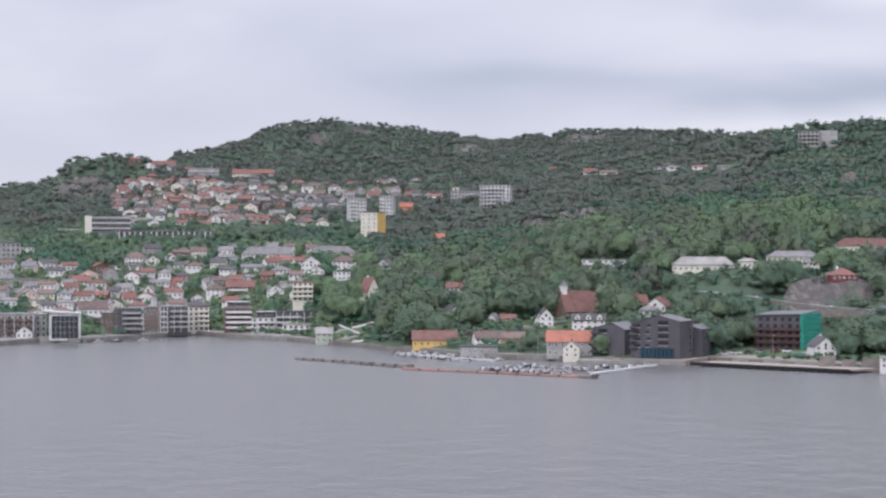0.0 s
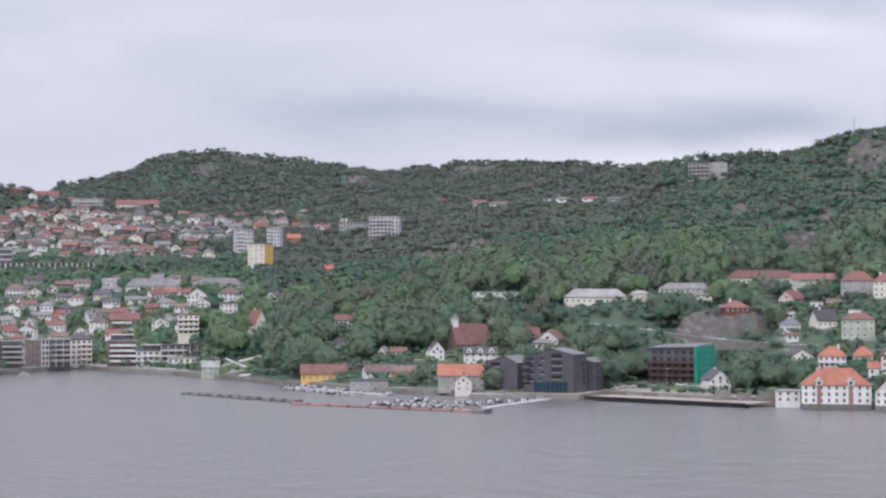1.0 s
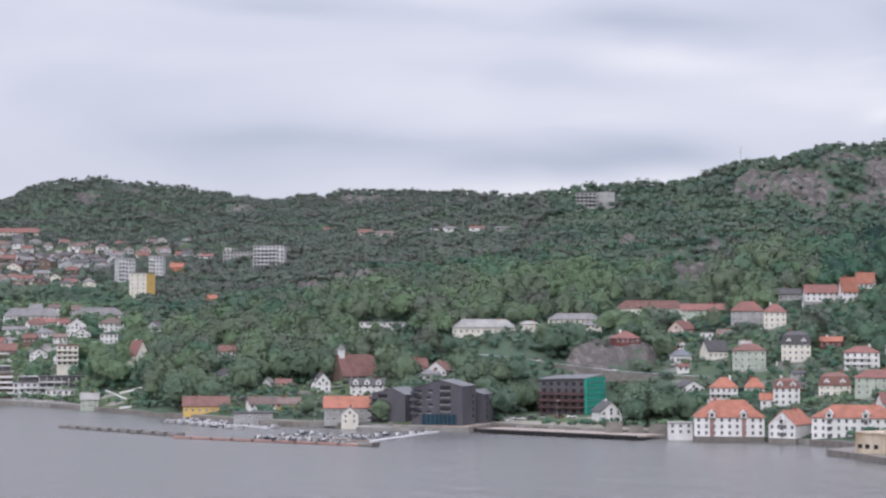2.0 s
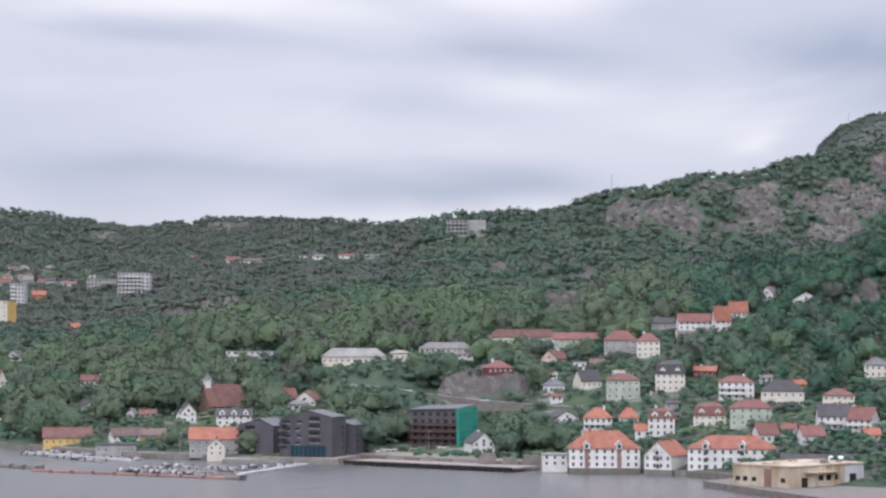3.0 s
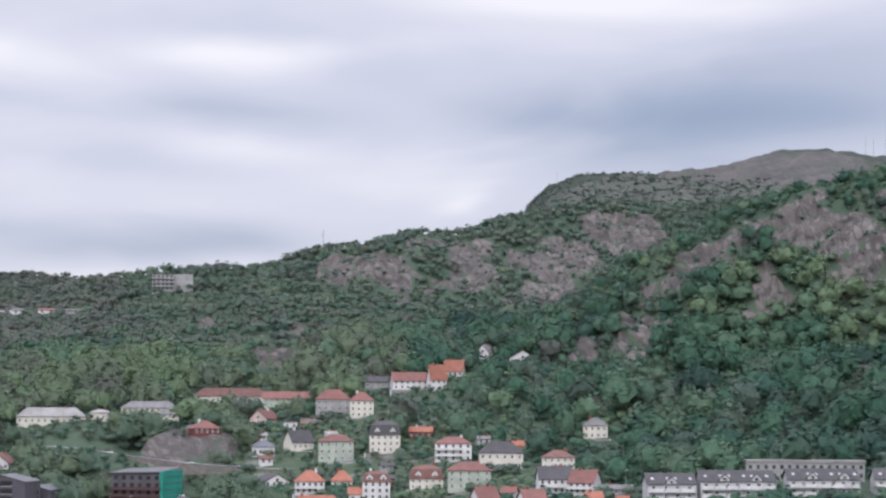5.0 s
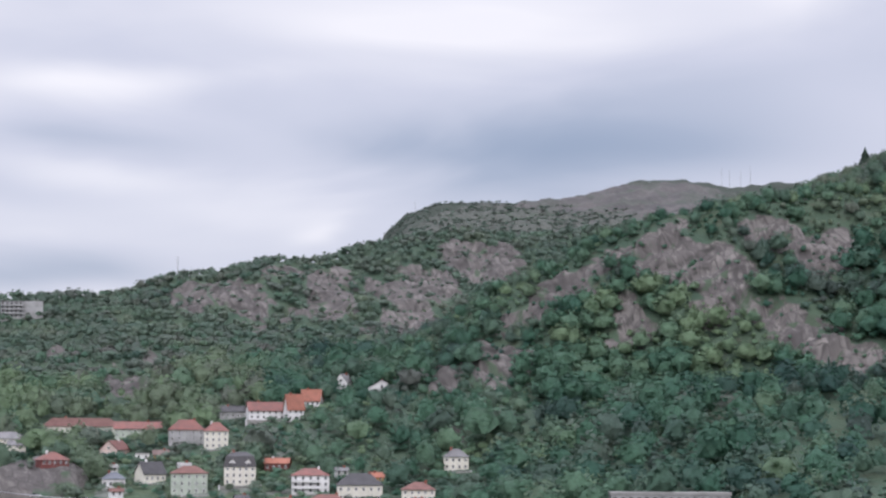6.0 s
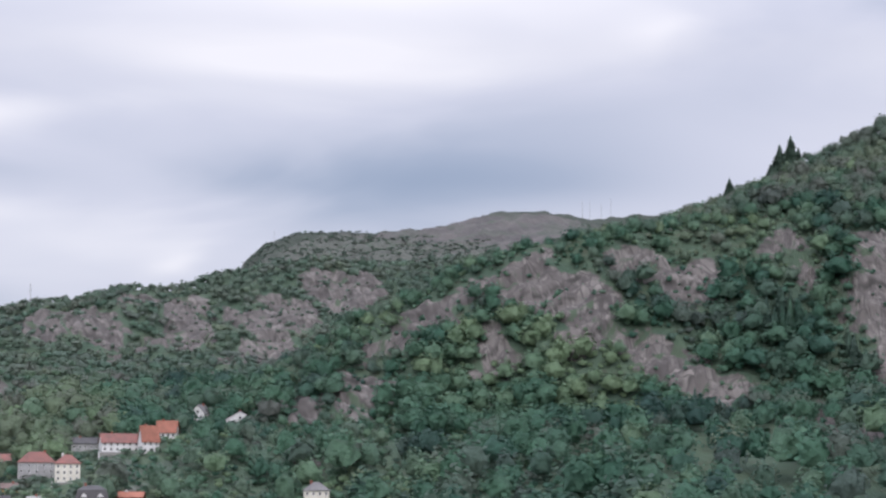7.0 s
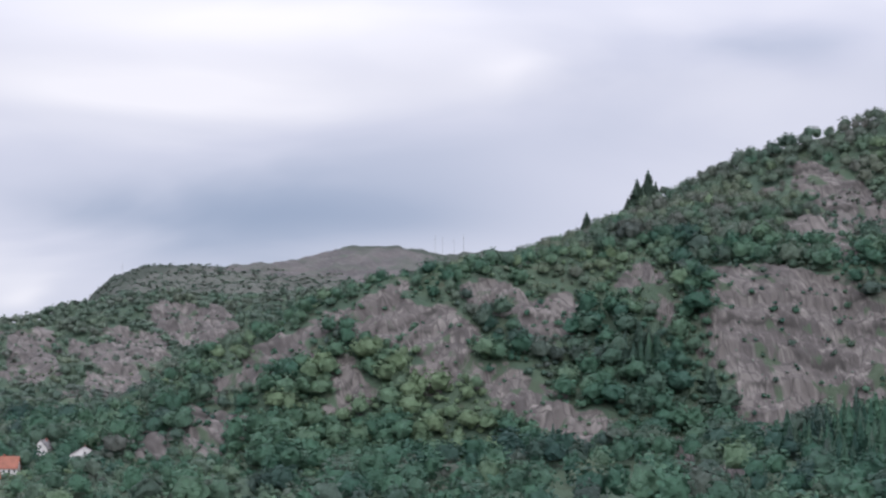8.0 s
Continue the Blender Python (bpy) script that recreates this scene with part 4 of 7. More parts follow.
house(189, 1070, 37.4, 0, 7.8, 5.8, 4.7, 1.9, "gable", "cream", "grey")
house(232, 1133, 46.9, 0, 37.2, 9.5, 3.8, 4.1, "hip", "cream", "redbrown")
house(253, 1102, 45.5, 0, 22.5, 9.5, 4.3, 3.2, "gable", "green", "red")
house(231, 1054, 36.2, -25, 8.5, 14.4, 4.1, 3.8, "end", "pink", "red", chim=True)
house(238, 1031, 35.1, 0, 6.2, 4.6, 3.5, 0.5, "flat", "white", "grey")
house(245, 1025, 35.7, 0, 6.7, 5.0, 2.4, 1.9, "gable", "ochre", "brown")
house(261, 1042, 40.9, 0, 16.1, 9.5, 8.2, 4.6, "hip", "grey", "red")
house(270, 1024, 40.5, 0, 10.8, 8.1, 8.1, 3.8, "hip", "cream", "red", chim=True)
house(190, 993, 33.5, 15, 11.8, 9.5, 2.6, 3.3, "hip", "red", "red", chim=True)
house(212, 974, 24.4, 0, 9.6, 7.2, 4.0, 2.8, "hip", "white", "bluegrey")
house(228, 976, 26.6, 25, 9.9, 9.5, 4.1, 4.8, "gable", "cream", "dark", chim=True)
house(236, 943, 22.7, 0, 14.7, 9.5, 8.6, 2.9, "hip", "green", "redbrown", chim=True)
house(258, 945, 26.2, 0, 12.9, 9.5, 7.9, 5.9, "mansard", "cream", "dark")
house(278, 957, 31.7, -8, 10.1, 8.3, 3.5, 2.0, "gable", "red", "orange", chim=True)
house(279, 916, 23.3, 0, 15.0, 9.5, 7.5, 2.7, "hip", "white", "red", balcony=True, chim=True)
house(289, 885, 21.0, 0, 17.6, 9.5, 6.6, 4.5, "hip", "cream", "dark")
house(308, 917, 27.6, 0, 5.2, 3.9, 1.7, 1.7, "gable", "ochre", "orange")
house(309, 873, 21.3, 0, 12.9, 9.5, 4.7, 2.8, "hip", "cream", "redbrown")
house(342, 915, 32.5, 0, 10.2, 7.6, 5.7, 3.2, "hip", "cream", "grey")
house(204, 923, 13.2, 15, 10.2, 15.1, 2.4, 3.1, "end", "white", "dark")
house(213, 897, 11.3, 0, 11.6, 8.7, 5.1, 4.2, "hip", "white", "orange", balcony=True, chim=True)
house(226, 896, 13.9, 0, 8.2, 6.1, 2.6, 4.0, "hip", "cream", "orange")
house(223, 863, 9.2, 0, 6.3, 4.7, 3.8, 2.2, "gable", "white", "orange")
house(230, 861, 10.2, 0, 10.5, 7.9, 7.4, 4.0, "mansard", "white", "redbrown", chim=True)
house(251, 864, 14.2, 0, 12.9, 9.5, 4.3, 5.2, "mansard", "cream", "redbrown")
house(261, 842, 14.8, 0, 16.1, 9.5, 7.3, 3.1, "hip", "green", "red")
house(283, 810, 14.1, 6, 12.0, 9.5, 6.0, 4.3, "gable", "white", "dark", balcony=True)
house(292, 802, 14.4, -22, 9.5, 9.2, 4.5, 4.3, "gable", "white", "red", balcony=True)
house(251, 795, 10.0, 22, 7.8, 7.5, 4.0, 3.8, "gable", "white", "red")
house(265, 808, 12.8, -15, 5.3, 4.8, 2.4, 1.9, "gable", "white", "red")
house(264, 782, 10.3, 18, 8.3, 7.7, 3.7, 3.3, "gable", "white", "red")
house(300, 1047, 53.9, 8, 16.9, 9.5, 4.4, 3.9, "gable", "white", "red")
house(310, 1035, 53.0, 15, 7.8, 7.0, 6.1, 6.6, "gable", "white", "orange")
house(326, 1057, 60.0, -12, 9.3, 8.1, 3.4, 5.1, "gable", "white", "orange")
house(292, 1073, 54.3, 0, 12.8, 9.5, 3.7, 2.6, "gable", "grey", "dark")
house(359, 1105, 69.8, -20, 6.8, 10.8, 3.9, 3.9, "end", "white", "grey")
house(365, 1067, 66.8, 0, 13.2, 16.5, 3.2, 3.7, "end", "white", "grey")
house(162, 892, 2.6, 15, 9.1, 13.6, 4.5, 3.9, "end", "white", "dark", chim=True)
house(96, 1019, 19.8, 15, 6.9, 6.2, 2.3, 4.2, "gable", "brown", "redbrown")
house(105, 1011, 18.1, -15, 9.9, 14.7, 3.1, 4.1, "end", "white", "redbrown")
house(99, 1000, 15.8, 0, 10.2, 7.6, 3.6, 2.0, "hip", "white", "grey")
house(48, 1006, 11.1, -20, 5.0, 8.0, 3.6, 3.3, "end", "white", "dark")
house(284, 774, 11.9, 10, 5.7, 4.8, 2.0, 2.2, "gable", "cream", "orange")
house(288, 757, 11.3, -15, 4.3, 3.9, 2.2, 2.0, "gable", "cream", "orange")
house(300, 792, 14.3, 0, 11.6, 8.7, 2.3, 1.4, "gable", "grey", "grey")
house(-4, 980, 2.2, 0, 20.6, 12.0, 4.0, 4.0, "gable", "yellow", "redbrown")
house(20, 961, 5.1, 10, 11.7, 9.5, 2.1, 3.1, "gable", "white", "brown")
house(32, 962, 5.2, 0, 10.9, 8.2, 1.8, 2.6, "gable", "ochre", "brown")
house(16, 927, 1.3, 0, 16.5, 9.5, 4.0, 1.0, "flat", "grey", "dark")
house(55, 908, 1.8, 0, 19.6, 13.0, 6.6, 4.4, "gable", "grey", "orange")
house(55, 894, 1.8, 0, 7.0, 5.6, 4.4, 2.9, "end", "cream", "grey")
house(69, 988, 10.5, 0, 15.5, 9.5, 4.5, 2.9, "gable", "white", "dark", dormers=3)
house(49, 1006, 11.0, 10, 6.8, 9.5, 5.2, 3.8, "end", "white", "dark")
house(-61, 1069, 0.9, 0, 8.7, 6.5, 4.9, 2.9, "gable", "green", "lightgrey")
house(-220, 1095, 1.7, 0, 8.4, 10.6, 3.6, 3.3, "end", "white", "grey")


def garden_wall(hx, hy, foot, width, side=0.0, ahead=8.5, tall=1.7):
    """A pale retaining wall with a coping and end piers, below a house on the slope."""
    r = math.hypot(hx, hy)
    x, y = hx - ahead * hx / r + side * hy / r, hy - ahead * hy / r - side * hx / r
    z = foot - 0.9
    ob = thing("garden_wall", facing(x, y, z), "pale rendered garden wall below a house on the slope", "garden wall", "garden walls on the slope")
    part("wall", Shape().box(-width / 2, width / 2, -0.2, 0.2, -4.0, tall * 0.5), CONCRETE, ob)
    part("coping", Shape().box(-width / 2 - 0.1, width / 2 + 0.1, -0.3, 0.3, tall * 0.5, tall * 0.5 + 0.16), PAINT["lightgrey"], ob)
    for u in (-width / 2, width / 2):
        part("pier", Shape().box(u - 0.3, u + 0.3, -0.3, 0.3, -4.0, tall * 0.5 + 0.5), PAINT["lightgrey"], ob)
    FOOTPRINTS.append((x, y, z - 1.2, width, 1.0, 2.4))


for row in ((258, 945, 26.2, 17), (236, 943, 22.7, 12, 3), (279, 916, 23.3, 15), (213, 897, 11.3, 13), (251, 864, 14.2, 15), (283, 810, 14.1, 13, -2), (292, 802, 14.4, 11, 1),
            (230, 861, 10.2, 12), (289, 885, 21.0, 19), (228, 976, 26.6, 11), (270, 1024, 40.5, 13), (300, 1047, 53.9, 18), (342, 915, 32.5, 12), (309, 873, 21.3, 14)):
    garden_wall(*row)
SHEDS = ((245, 985, "white", "lightgrey"), (247, 905, "grey", "dark"), (297, 930, "white", "grey"), (240, 880, "red", "dark"), (270, 870, "white", "lightgrey"),
         (264, 972, "white", "grey"), (219, 1010, "white", "lightgrey"), (300, 850, "grey", "grey"), (207, 948, "white", "redbrown"))
for x, y, wall, roof in SHEDS:
    tagged(house(x, y, ground_at(x, y) + 0.2, 10, 5.2, 4.0, 2.5, 1.1, "gable", wall, roof), "small %s garden outbuilding on the slope" % wall, "outbuilding", "garden outbuildings").name = "outbuilding"
for b, d, width in ((1.4, 985, 16), (3.3, 975, 20), (4.4, 990, 14), (0.3, 1012, 12), (2.4, 1000, 15)):
    hx, hy = d * math.sin(radians(b)), d * math.cos(radians(b))
    garden_wall(hx, hy, ground_at(hx, hy) + 1.1, width, 0, 0.5, 1.9)
# ---- the waterfront and the large buildings ----
def at(b, d):
    """Plan coordinates of a bearing and range."""
    return d * math.sin(radians(b)), d * math.cos(radians(b))


TEAL_NET = material("green_scaffold_netting", (0.02, 0.24, 0.18), 0.8, 0.15, 1.0, (0.03, 0.32, 0.25), streak=0.4)
TEAL_GLASS = material("teal_glazing", (0.012, 0.045, 0.07), 0.15, 0.2, 2.0, spec=0.5)
SCAFFOLD = material("rusty_scaffold", (0.12, 0.055, 0.05), 0.8, 0.2, 0.5)
DECK = material("grey_decking", (0.30, 0.255, 0.225), 0.85, 0.12, 0.8)
RUST = material("rust_red_pipe", (0.25, 0.15, 0.128), 0.8, 0.15, 1.0, (0.195, 0.125, 0.108))
TIMBER = material("wet_grey_timber", (0.17, 0.16, 0.15), 0.85, 0.2, 0.6)
STAINED = material("stained_cream_concrete", (0.54, 0.475, 0.38), 0.9, 0.18, 1.2, (0.33, 0.25, 0.175), streak=0.35, bump=0.03)
RED_BOARD = material("faded_red_boarding", (0.27, 0.165, 0.15), 0.8, 0.1, 0.8)
# black of tyres, motors and fenders; also shade painted into loggias and openings
BLACK = material("black_and_recess_shade", (0.02, 0.02, 0.022), 0.8, 0.2, 1.0)
ZINC = material("grey_zinc", (0.135, 0.137, 0.145), 0.55, 0.08, 1.0, metal=0.3)
SLATE_CLAD = material("charcoal_slate_cladding", (0.092, 0.088, 0.102), 0.75, 0.12, 1.2, (0.070, 0.067, 0.078), streak=0.3)


def sloped_block(parent, name, cx, cy, w, d, h0, h1, peak, hp, sink=1.5):
    """A dark block under an uneven pitched roof: eaves h0 and h1, ridge hp at the share peak of its width."""
    p = -w / 2 + peak * w
    body = Shape().prism([(-w / 2, -sink), (w / 2, -sink), (w / 2, h1), (p, hp), (-w / 2, h0)], -d / 2, d / 2)
    ob = part("wall", body, SLATE_CLAD, parent, at=pose(cx, cy, 0))
    o = 0.25
    for a, b, za, zb in ((-w / 2 - o, p, h0, hp), (p, w / 2 + o, hp, h1)):
        part("roof", Shape().slab([(a, -d / 2 - o, za + 0.25), (b, -d / 2 - o, zb + 0.25), (b, d / 2 + o, zb + 0.25), (a, d / 2 + o, za + 0.25)], 0.22), ZINC, parent, at=pose(cx, cy, 0))
    return ob


def loggia(parent, u, y, z, w, h=2.0):
    """A recessed balcony drawn as a black panel, its shade painted on the wall, with a low rail."""
    part("loggia", Shape().box(-w / 2, w / 2, -0.04, 0.3, 0, h), BLACK, parent, at=pose(u, y, z))
    part("railing", Shape().box(-w / 2, w / 2, -0.12, -0.06, 0, 0.25), STEEL, parent, at=pose(u, y, z))


def charcoal_flats():
    ob = thing("apartment_building", pose(93.0, 885, 2.2, 0, 0, -27), "charcoal slate-clad apartment building on a quay deck by the water", "apartment building")
    FOOTPRINTS.append((93, 888, 2, 44, 22, 16))
    sloped_block(ob, "main", 0, 0, 22, 16, 14.6, 15.6, 0.55, 18.2)
    sloped_block(ob, "side", -25.0, 9.5, 15, 17, 11.8, 11.4, 0.62, 14.4)
    sloped_block(ob, "wing", 7.5, 21, 11, 18, 12.5, 11.8, 0.45, 13.6)
    for k in range(4):
        loggia(ob, 3.6, -8, 5.4 + k * 2.85, 4.6)
        loggia(ob, -8.4, -8, 4.4 + k * 2.8, 3.4, 1.5)
        loggia(ob, -3.6 + 0.8 * (k % 2), -8, 4.6 + k * 2.8, 1.8, 1.4)
        loggia(ob, -27.5, 1, 1.8 + k * 2.75 - (0.2 if k else 0), 4.2)
        part("balcony", Shape().box(-2.0, 2.0, -1.5, 0, 0, 0.2).box(-2.0, 2.0, -1.5, -1.42, 0.2, 1.0), SLATE_CLAD, ob, at=pose(-31.0, 1, 1.6 + k * 2.75))
        part("balcony", Shape().box(-1.6, 1.6, -1.3, 0, 0, 0.2).box(-1.6, 1.6, -1.3, -1.22, 0.2, 1.0), SLATE_CLAD, ob, at=pose(-9.6, -8, 4.2 + k * 2.8))
        for v in (-3, 1.5, 5):
            if (k + int(v)) % 3:
                part("window", window_mesh(1.2, 1.6, "dark"), None, ob, at=pose(-17.5, 9.5 + v, 1.8 + k * 2.75, 0, 0, 90))
        part("window", window_mesh(2.0, 1.8, "dark"), None, ob, at=pose(11, 4.6, 2.6 + k * 2.7, 0, 0, 90))
        for v in (16.0, 25.0):
            part("window", window_mesh(1.4, 1.8, "dark"), None, ob, at=pose(13, v, 1.8 + k * 2.6, 0, 0, 90))
    base = part("glazed_ground_floor", Shape().box(-6.5, 8.5, -8.35, -8.02, 0.3, 4.4), TEAL_GLASS, ob, "teal glazed ground-floor front")
    for i in range(9):
        part("mullion", Shape().box(-0.05, 0.05, -8.42, -8.35, 0.3, 4.4), ZINC, base, at=pose(-6.3 + i * 1.82, 0, 0))
    deck = Shape().box(-17, 16, -15, 30, -3.4, 0.0)
    dk = thing("quay_deck", pose(93.0, 885, 2.15, 0, 0, -27), "pale timber quay deck on a concrete base over the water", "quay deck", kind="structure")
    part("deck", deck, DECK, dk)
    part("edge_beam", Shape().box(-17.3, 16.3, -15.3, -15.02, -2.2, -0.6), CONCRETE, dk)
    low = thing("quay_deck", pose(77, 881, 1.5, 0, 0, -8), "low concrete quay in front of the charcoal flats", "quay", kind="structure")
    part("deck", Shape().box(-20, 14, -6, 14, -3.5, 0.0), CONCRETE, low)


charcoal_flats()


def scaffold_block():
    ob = thing("apartment_building", pose(157.5, 953, 3.0, 0, 0, -33), "dark block under construction in scaffolding and green netting", "building site")
    w, d, h = 22, 19, 15.4
    FOOTPRINTS.append((157, 953, 1.0, 34, 24, 4))
    part("wall", Shape().box(-w / 2, w / 2, -d / 2, d / 2, -2, h), SLATE_CLAD, ob)
    part("roof", Shape().slab([(-w / 2 - 0.6, -d / 2 - 0.6, h + 0.3), (w / 2 + 0.6, -d / 2 - 0.6, h + 0.9), (w / 2 + 0.6, d / 2 + 0.6, h + 2.4), (-w / 2 - 0.6, d / 2 + 0.6, h + 1.6)], 0.4), ZINC, ob)
    for k in range(5):
        for u in range(6):
            part("window", window_mesh(1.8, 1.8, "dark"), None, ob, at=pose(-9 + u * 3.6, -d / 2, 0.8 + k * 3.0))
    sc = part("scaffold", Shape().box(-w / 2 - 0.2, w / 2, -d / 2 - 1.6, -d / 2 - 0.3, 0, 0.12), SCAFFOLD, ob, "rust-red scaffold bays")
    for k in range(1, 4):
        part("scaffold_deck", Shape().box(-w / 2 - 0.2, w / 2, -d / 2 - 1.7, -d / 2 - 0.25, k * 2.9, k * 2.9 + 0.16).box(-w / 2 - 0.2, w / 2, -d / 2 - 1.7, -d / 2 - 1.6, k * 2.9 + 0.7, k * 2.9 + 1.1), SCAFFOLD, sc)
    for i in range(12):
        u = -w / 2 + i * w / 11
        part("scaffold_pole", Shape().tube((u, -d / 2 - 1.65, -0.5), (u, -d / 2 - 1.65, 11.6), 0.12, 5), SCAFFOLD, sc)
    net = part("netting", Shape().box(w / 2 + 1.2, w / 2 + 1.3, -d / 2 - 1.2, d / 2 + 0.6, -0.5, h + 1.2).box(w / 2 - 0.2, w / 2 + 1.2, -d / 2 - 1.3, -d / 2 - 1.2, -0.5, h + 0.6), TEAL_NET, ob, "bright green scaffold netting")
    for k in range(6):
        part("ledger", Shape().box(w / 2 + 1.3, w / 2 + 1.4, -d / 2 - 1.2, d / 2 + 0.6, 1.2 + k * 2.6, 1.35 + k * 2.6), STEEL, net)


scaffold_block()


def warehouse(x, y, foot, turn, w, d, e, r, hoists, label, form="hip", boarded=False, roof="orange"):
    ob = house(x, y, foot, turn, w, d, e, r, form, "white", roof)
    tagged(ob, label, "warehouse", "old warehouses on the quay")
    ob.name = "warehouse"
    for u in hoists:
        if boarded:
            part("hoist_bay", Shape().box(-0.75, 0.75, -0.09, 0.05, 0.3, e - 0.2), RED_BOARD, ob, at=pose(u, -d / 2, 0))
        else:
            for k in range(round(e / 2.6)):
                part("hoist_hatch", Shape().box(-0.65, 0.65, -0.12, 0.05, 0.7, 2.3), PAINT["dark"], ob, at=pose(u, -d / 2, k * 2.55))
        hood = part("hoist_dormer", Shape().prism([(-1.2, 0), (1.2, 0), (1.2, 1.6), (0, 2.9), (-1.2, 1.6)], -0.6, 3.0), WHITE, ob, at=pose(u, -d / 2, e))
        part("dormer_roof", Shape().slab([(-1.6, -1.0, 1.5), (0, -1.0, 3.1), (0, 3.0, 3.1), (-1.6, 3.0, 1.5)][::-1], 0.14).slab([(0, -1.0, 3.1), (1.6, -1.0, 1.5), (1.6, 3.0, 1.5), (0, 3.0, 3.1)][::-1], 0.14), WHITE, hood)
        part("hatch", Shape().box(-0.55, 0.55, -0.68, -0.6, 0.3, 1.6), BLACK, hood)
    part("stone_footing", Shape().box(-w / 2 - 0.15, w / 2 + 0.15, -d / 2 - 0.15, d / 2, -3.5, 0.25), STONE, ob)
    return ob


warehouse(190, 797, 1.8, 2, 25.5, 14, 7.2, 6.2, (-6.5, 5.2), "white warehouse with orange hipped roof and faded red hoist bays", boarded=True)
warehouse(210, 784, 1.8, -24, 10.5, 16, 5.4, 4.8, (0.0,), "white gabled warehouse with orange roof on the quay", "end")
warehouse(231, 772, 1.8, -6, 30.5, 14, 8.0, 4.4, (-9.0, 4.0), "long white warehouse with orange hipped roof and hoists")
house(174, 808, 1.8, 2, 9, 9, 4.4, 0.9, "flat", "white", "lightgrey")
for x, y, w, tall in ((153, 829, 6, 3.4), (161, 826, 5, 2.2), (169, 822, 7, 3.0)):
    tagged(new("old_stone_wall", Shape().box(-w / 2, w / 2, -1.2, 1.2, -3, tall).box(-w / 2 - 0.2, w / 2 + 0.2, -1.4, 1.4, tall, tall + 0.25).box(-w / 2 - 0.6, -w / 2, -1.0, 0.8, -3, tall * 0.6).data("old_stone_wall", STONE)),
           "weathered grey stone wall on the quay", "wall", "broken quay walls").matrix_world = facing(x, y, 1.9)


def quay_works():
    """The long timber pier, the ruined factory and its quay."""
    pier = thing("pier", pose(134, 836, 1.6, 0, 0, -47), "long dark timber pier with a pale concrete top", "pier", kind="structure")
    part("deck", Shape().box(-40, 40, -6, 12, -0.5, 0.0), DECK, pier)
    part("fender_beam", Shape().box(-40, 40, -6.4, -6.02, -1.1, 0.15), BLACK, pier)
    for i in range(27):
        part("pile", Shape().tube((-39.5 + i * 3.0, -5.9, -4), (-39.5 + i * 3.0, -5.9, -0.6), 0.28, 6), TIMBER, pier)
    q = thing("quay", pose(0, 0, 2.0), "old stone quay with a concrete surface", "quay", kind="structure")
    pts = [(203, 716), (209, 672), (217, 628), (340, 600), (335, 735), (300, 752), (236, 746)]
    part("paving", Shape().slab([(x, y, 0) for x, y in pts], 5.0), STONE, q)
    ob = thing("ruined_factory", pose(229, 697, 2.0, 0, 0, 33), "derelict cream concrete factory with stained walls", "factory")
    w, d, h = 38, 23, 6.4
    FOOTPRINTS.append((229, 697, 2, 44, 44, 7))
    part("wall", Shape().box(-w / 2, w / 2, -d / 2, d / 2, -0.5, h), STAINED, ob)
    part("parapet", Shape().box(-w / 2 - 0.3, w / 2 + 0.3, -d / 2 - 0.3, d / 2 + 0.3, h, h + 0.5), STAINED, ob)
    rng = np.random.RandomState(3)
    for k in range(9):
        u, v = rng.uniform(-w / 2 + 3, w / 2 - 3), rng.uniform(-d / 2 + 3, d / 2 - 3)
        a, c = rng.uniform(0.6, 2.2), rng.uniform(0.5, 1.5)
        part("roof_rubble", Shape().box(u - a, u + a, v - c, v + c, h + 0.5, h + rng.uniform(0.7, 1.3)), STONE if k % 2 else STAINED, ob)
    # openings are black panels on the solid wall: the dark inside is painted
    for u in (-3.5, 0.5, 5.0):
        part("broken_window", Shape().box(u - 1.3, u + 1.3, -d / 2 - 0.05, -d / 2 + 0.2, 1.8, 3.5), BLACK, ob)
    part("doorway", Shape().box(11.5, 15.0, -d / 2 - 0.09, -d / 2 + 0.2, -0.3, 3.4), BLACK, ob)
    part("doorway", Shape().box(-13.5, -10.5, -d / 2 - 0.06, -d / 2 + 0.2, -0.3, 3.0), BLACK, ob)
    part("rusty_shutter", Shape().box(-w / 2 - 0.07, -w / 2 + 0.1, -4, -1, -0.3, 5.6), RUST, ob)
    for v in (-8.5, 3.0, 6.5, 9.5):
        part("opening", Shape().box(-w / 2 - 0.05, -w / 2 + 0.2, v - 0.9, v + 0.9, 1.6, 3.0), BLACK, ob)
    for u in (-6, -2, 2, 5.5):
        part("pilaster", Shape().box(u - 0.3, u + 0.3, -d / 2 - 0.25, -d / 2, -0.3, h), STAINED, ob)
    part("repainted_bay", Shape().box(9.0, w / 2 + 0.04, -d / 2 - 0.04, -d / 2 + 0.1, -0.3, h), PAINT["lightgrey"], ob, "repainted white end bay")
    part("canopy", Shape().box(-12, 4, -d / 2 - 2.0, -d / 2 - 0.02, 4.4, 4.7), STAINED, ob)
    shed = house(252, 740, 2.0, -4, 26, 10, 4.4, 2.6, "gable", "grey", "dark")
    for u in (3.0, 6.2):
        part("skylight", Shape().slab([(u, -4.0, 5.42), (u + 1.8, -4.0, 5.42), (u + 1.8, -1.4, 6.77), (u, -1.4, 6.77)], 0.12), WHITE, shed, "white skylight")


quay_works()


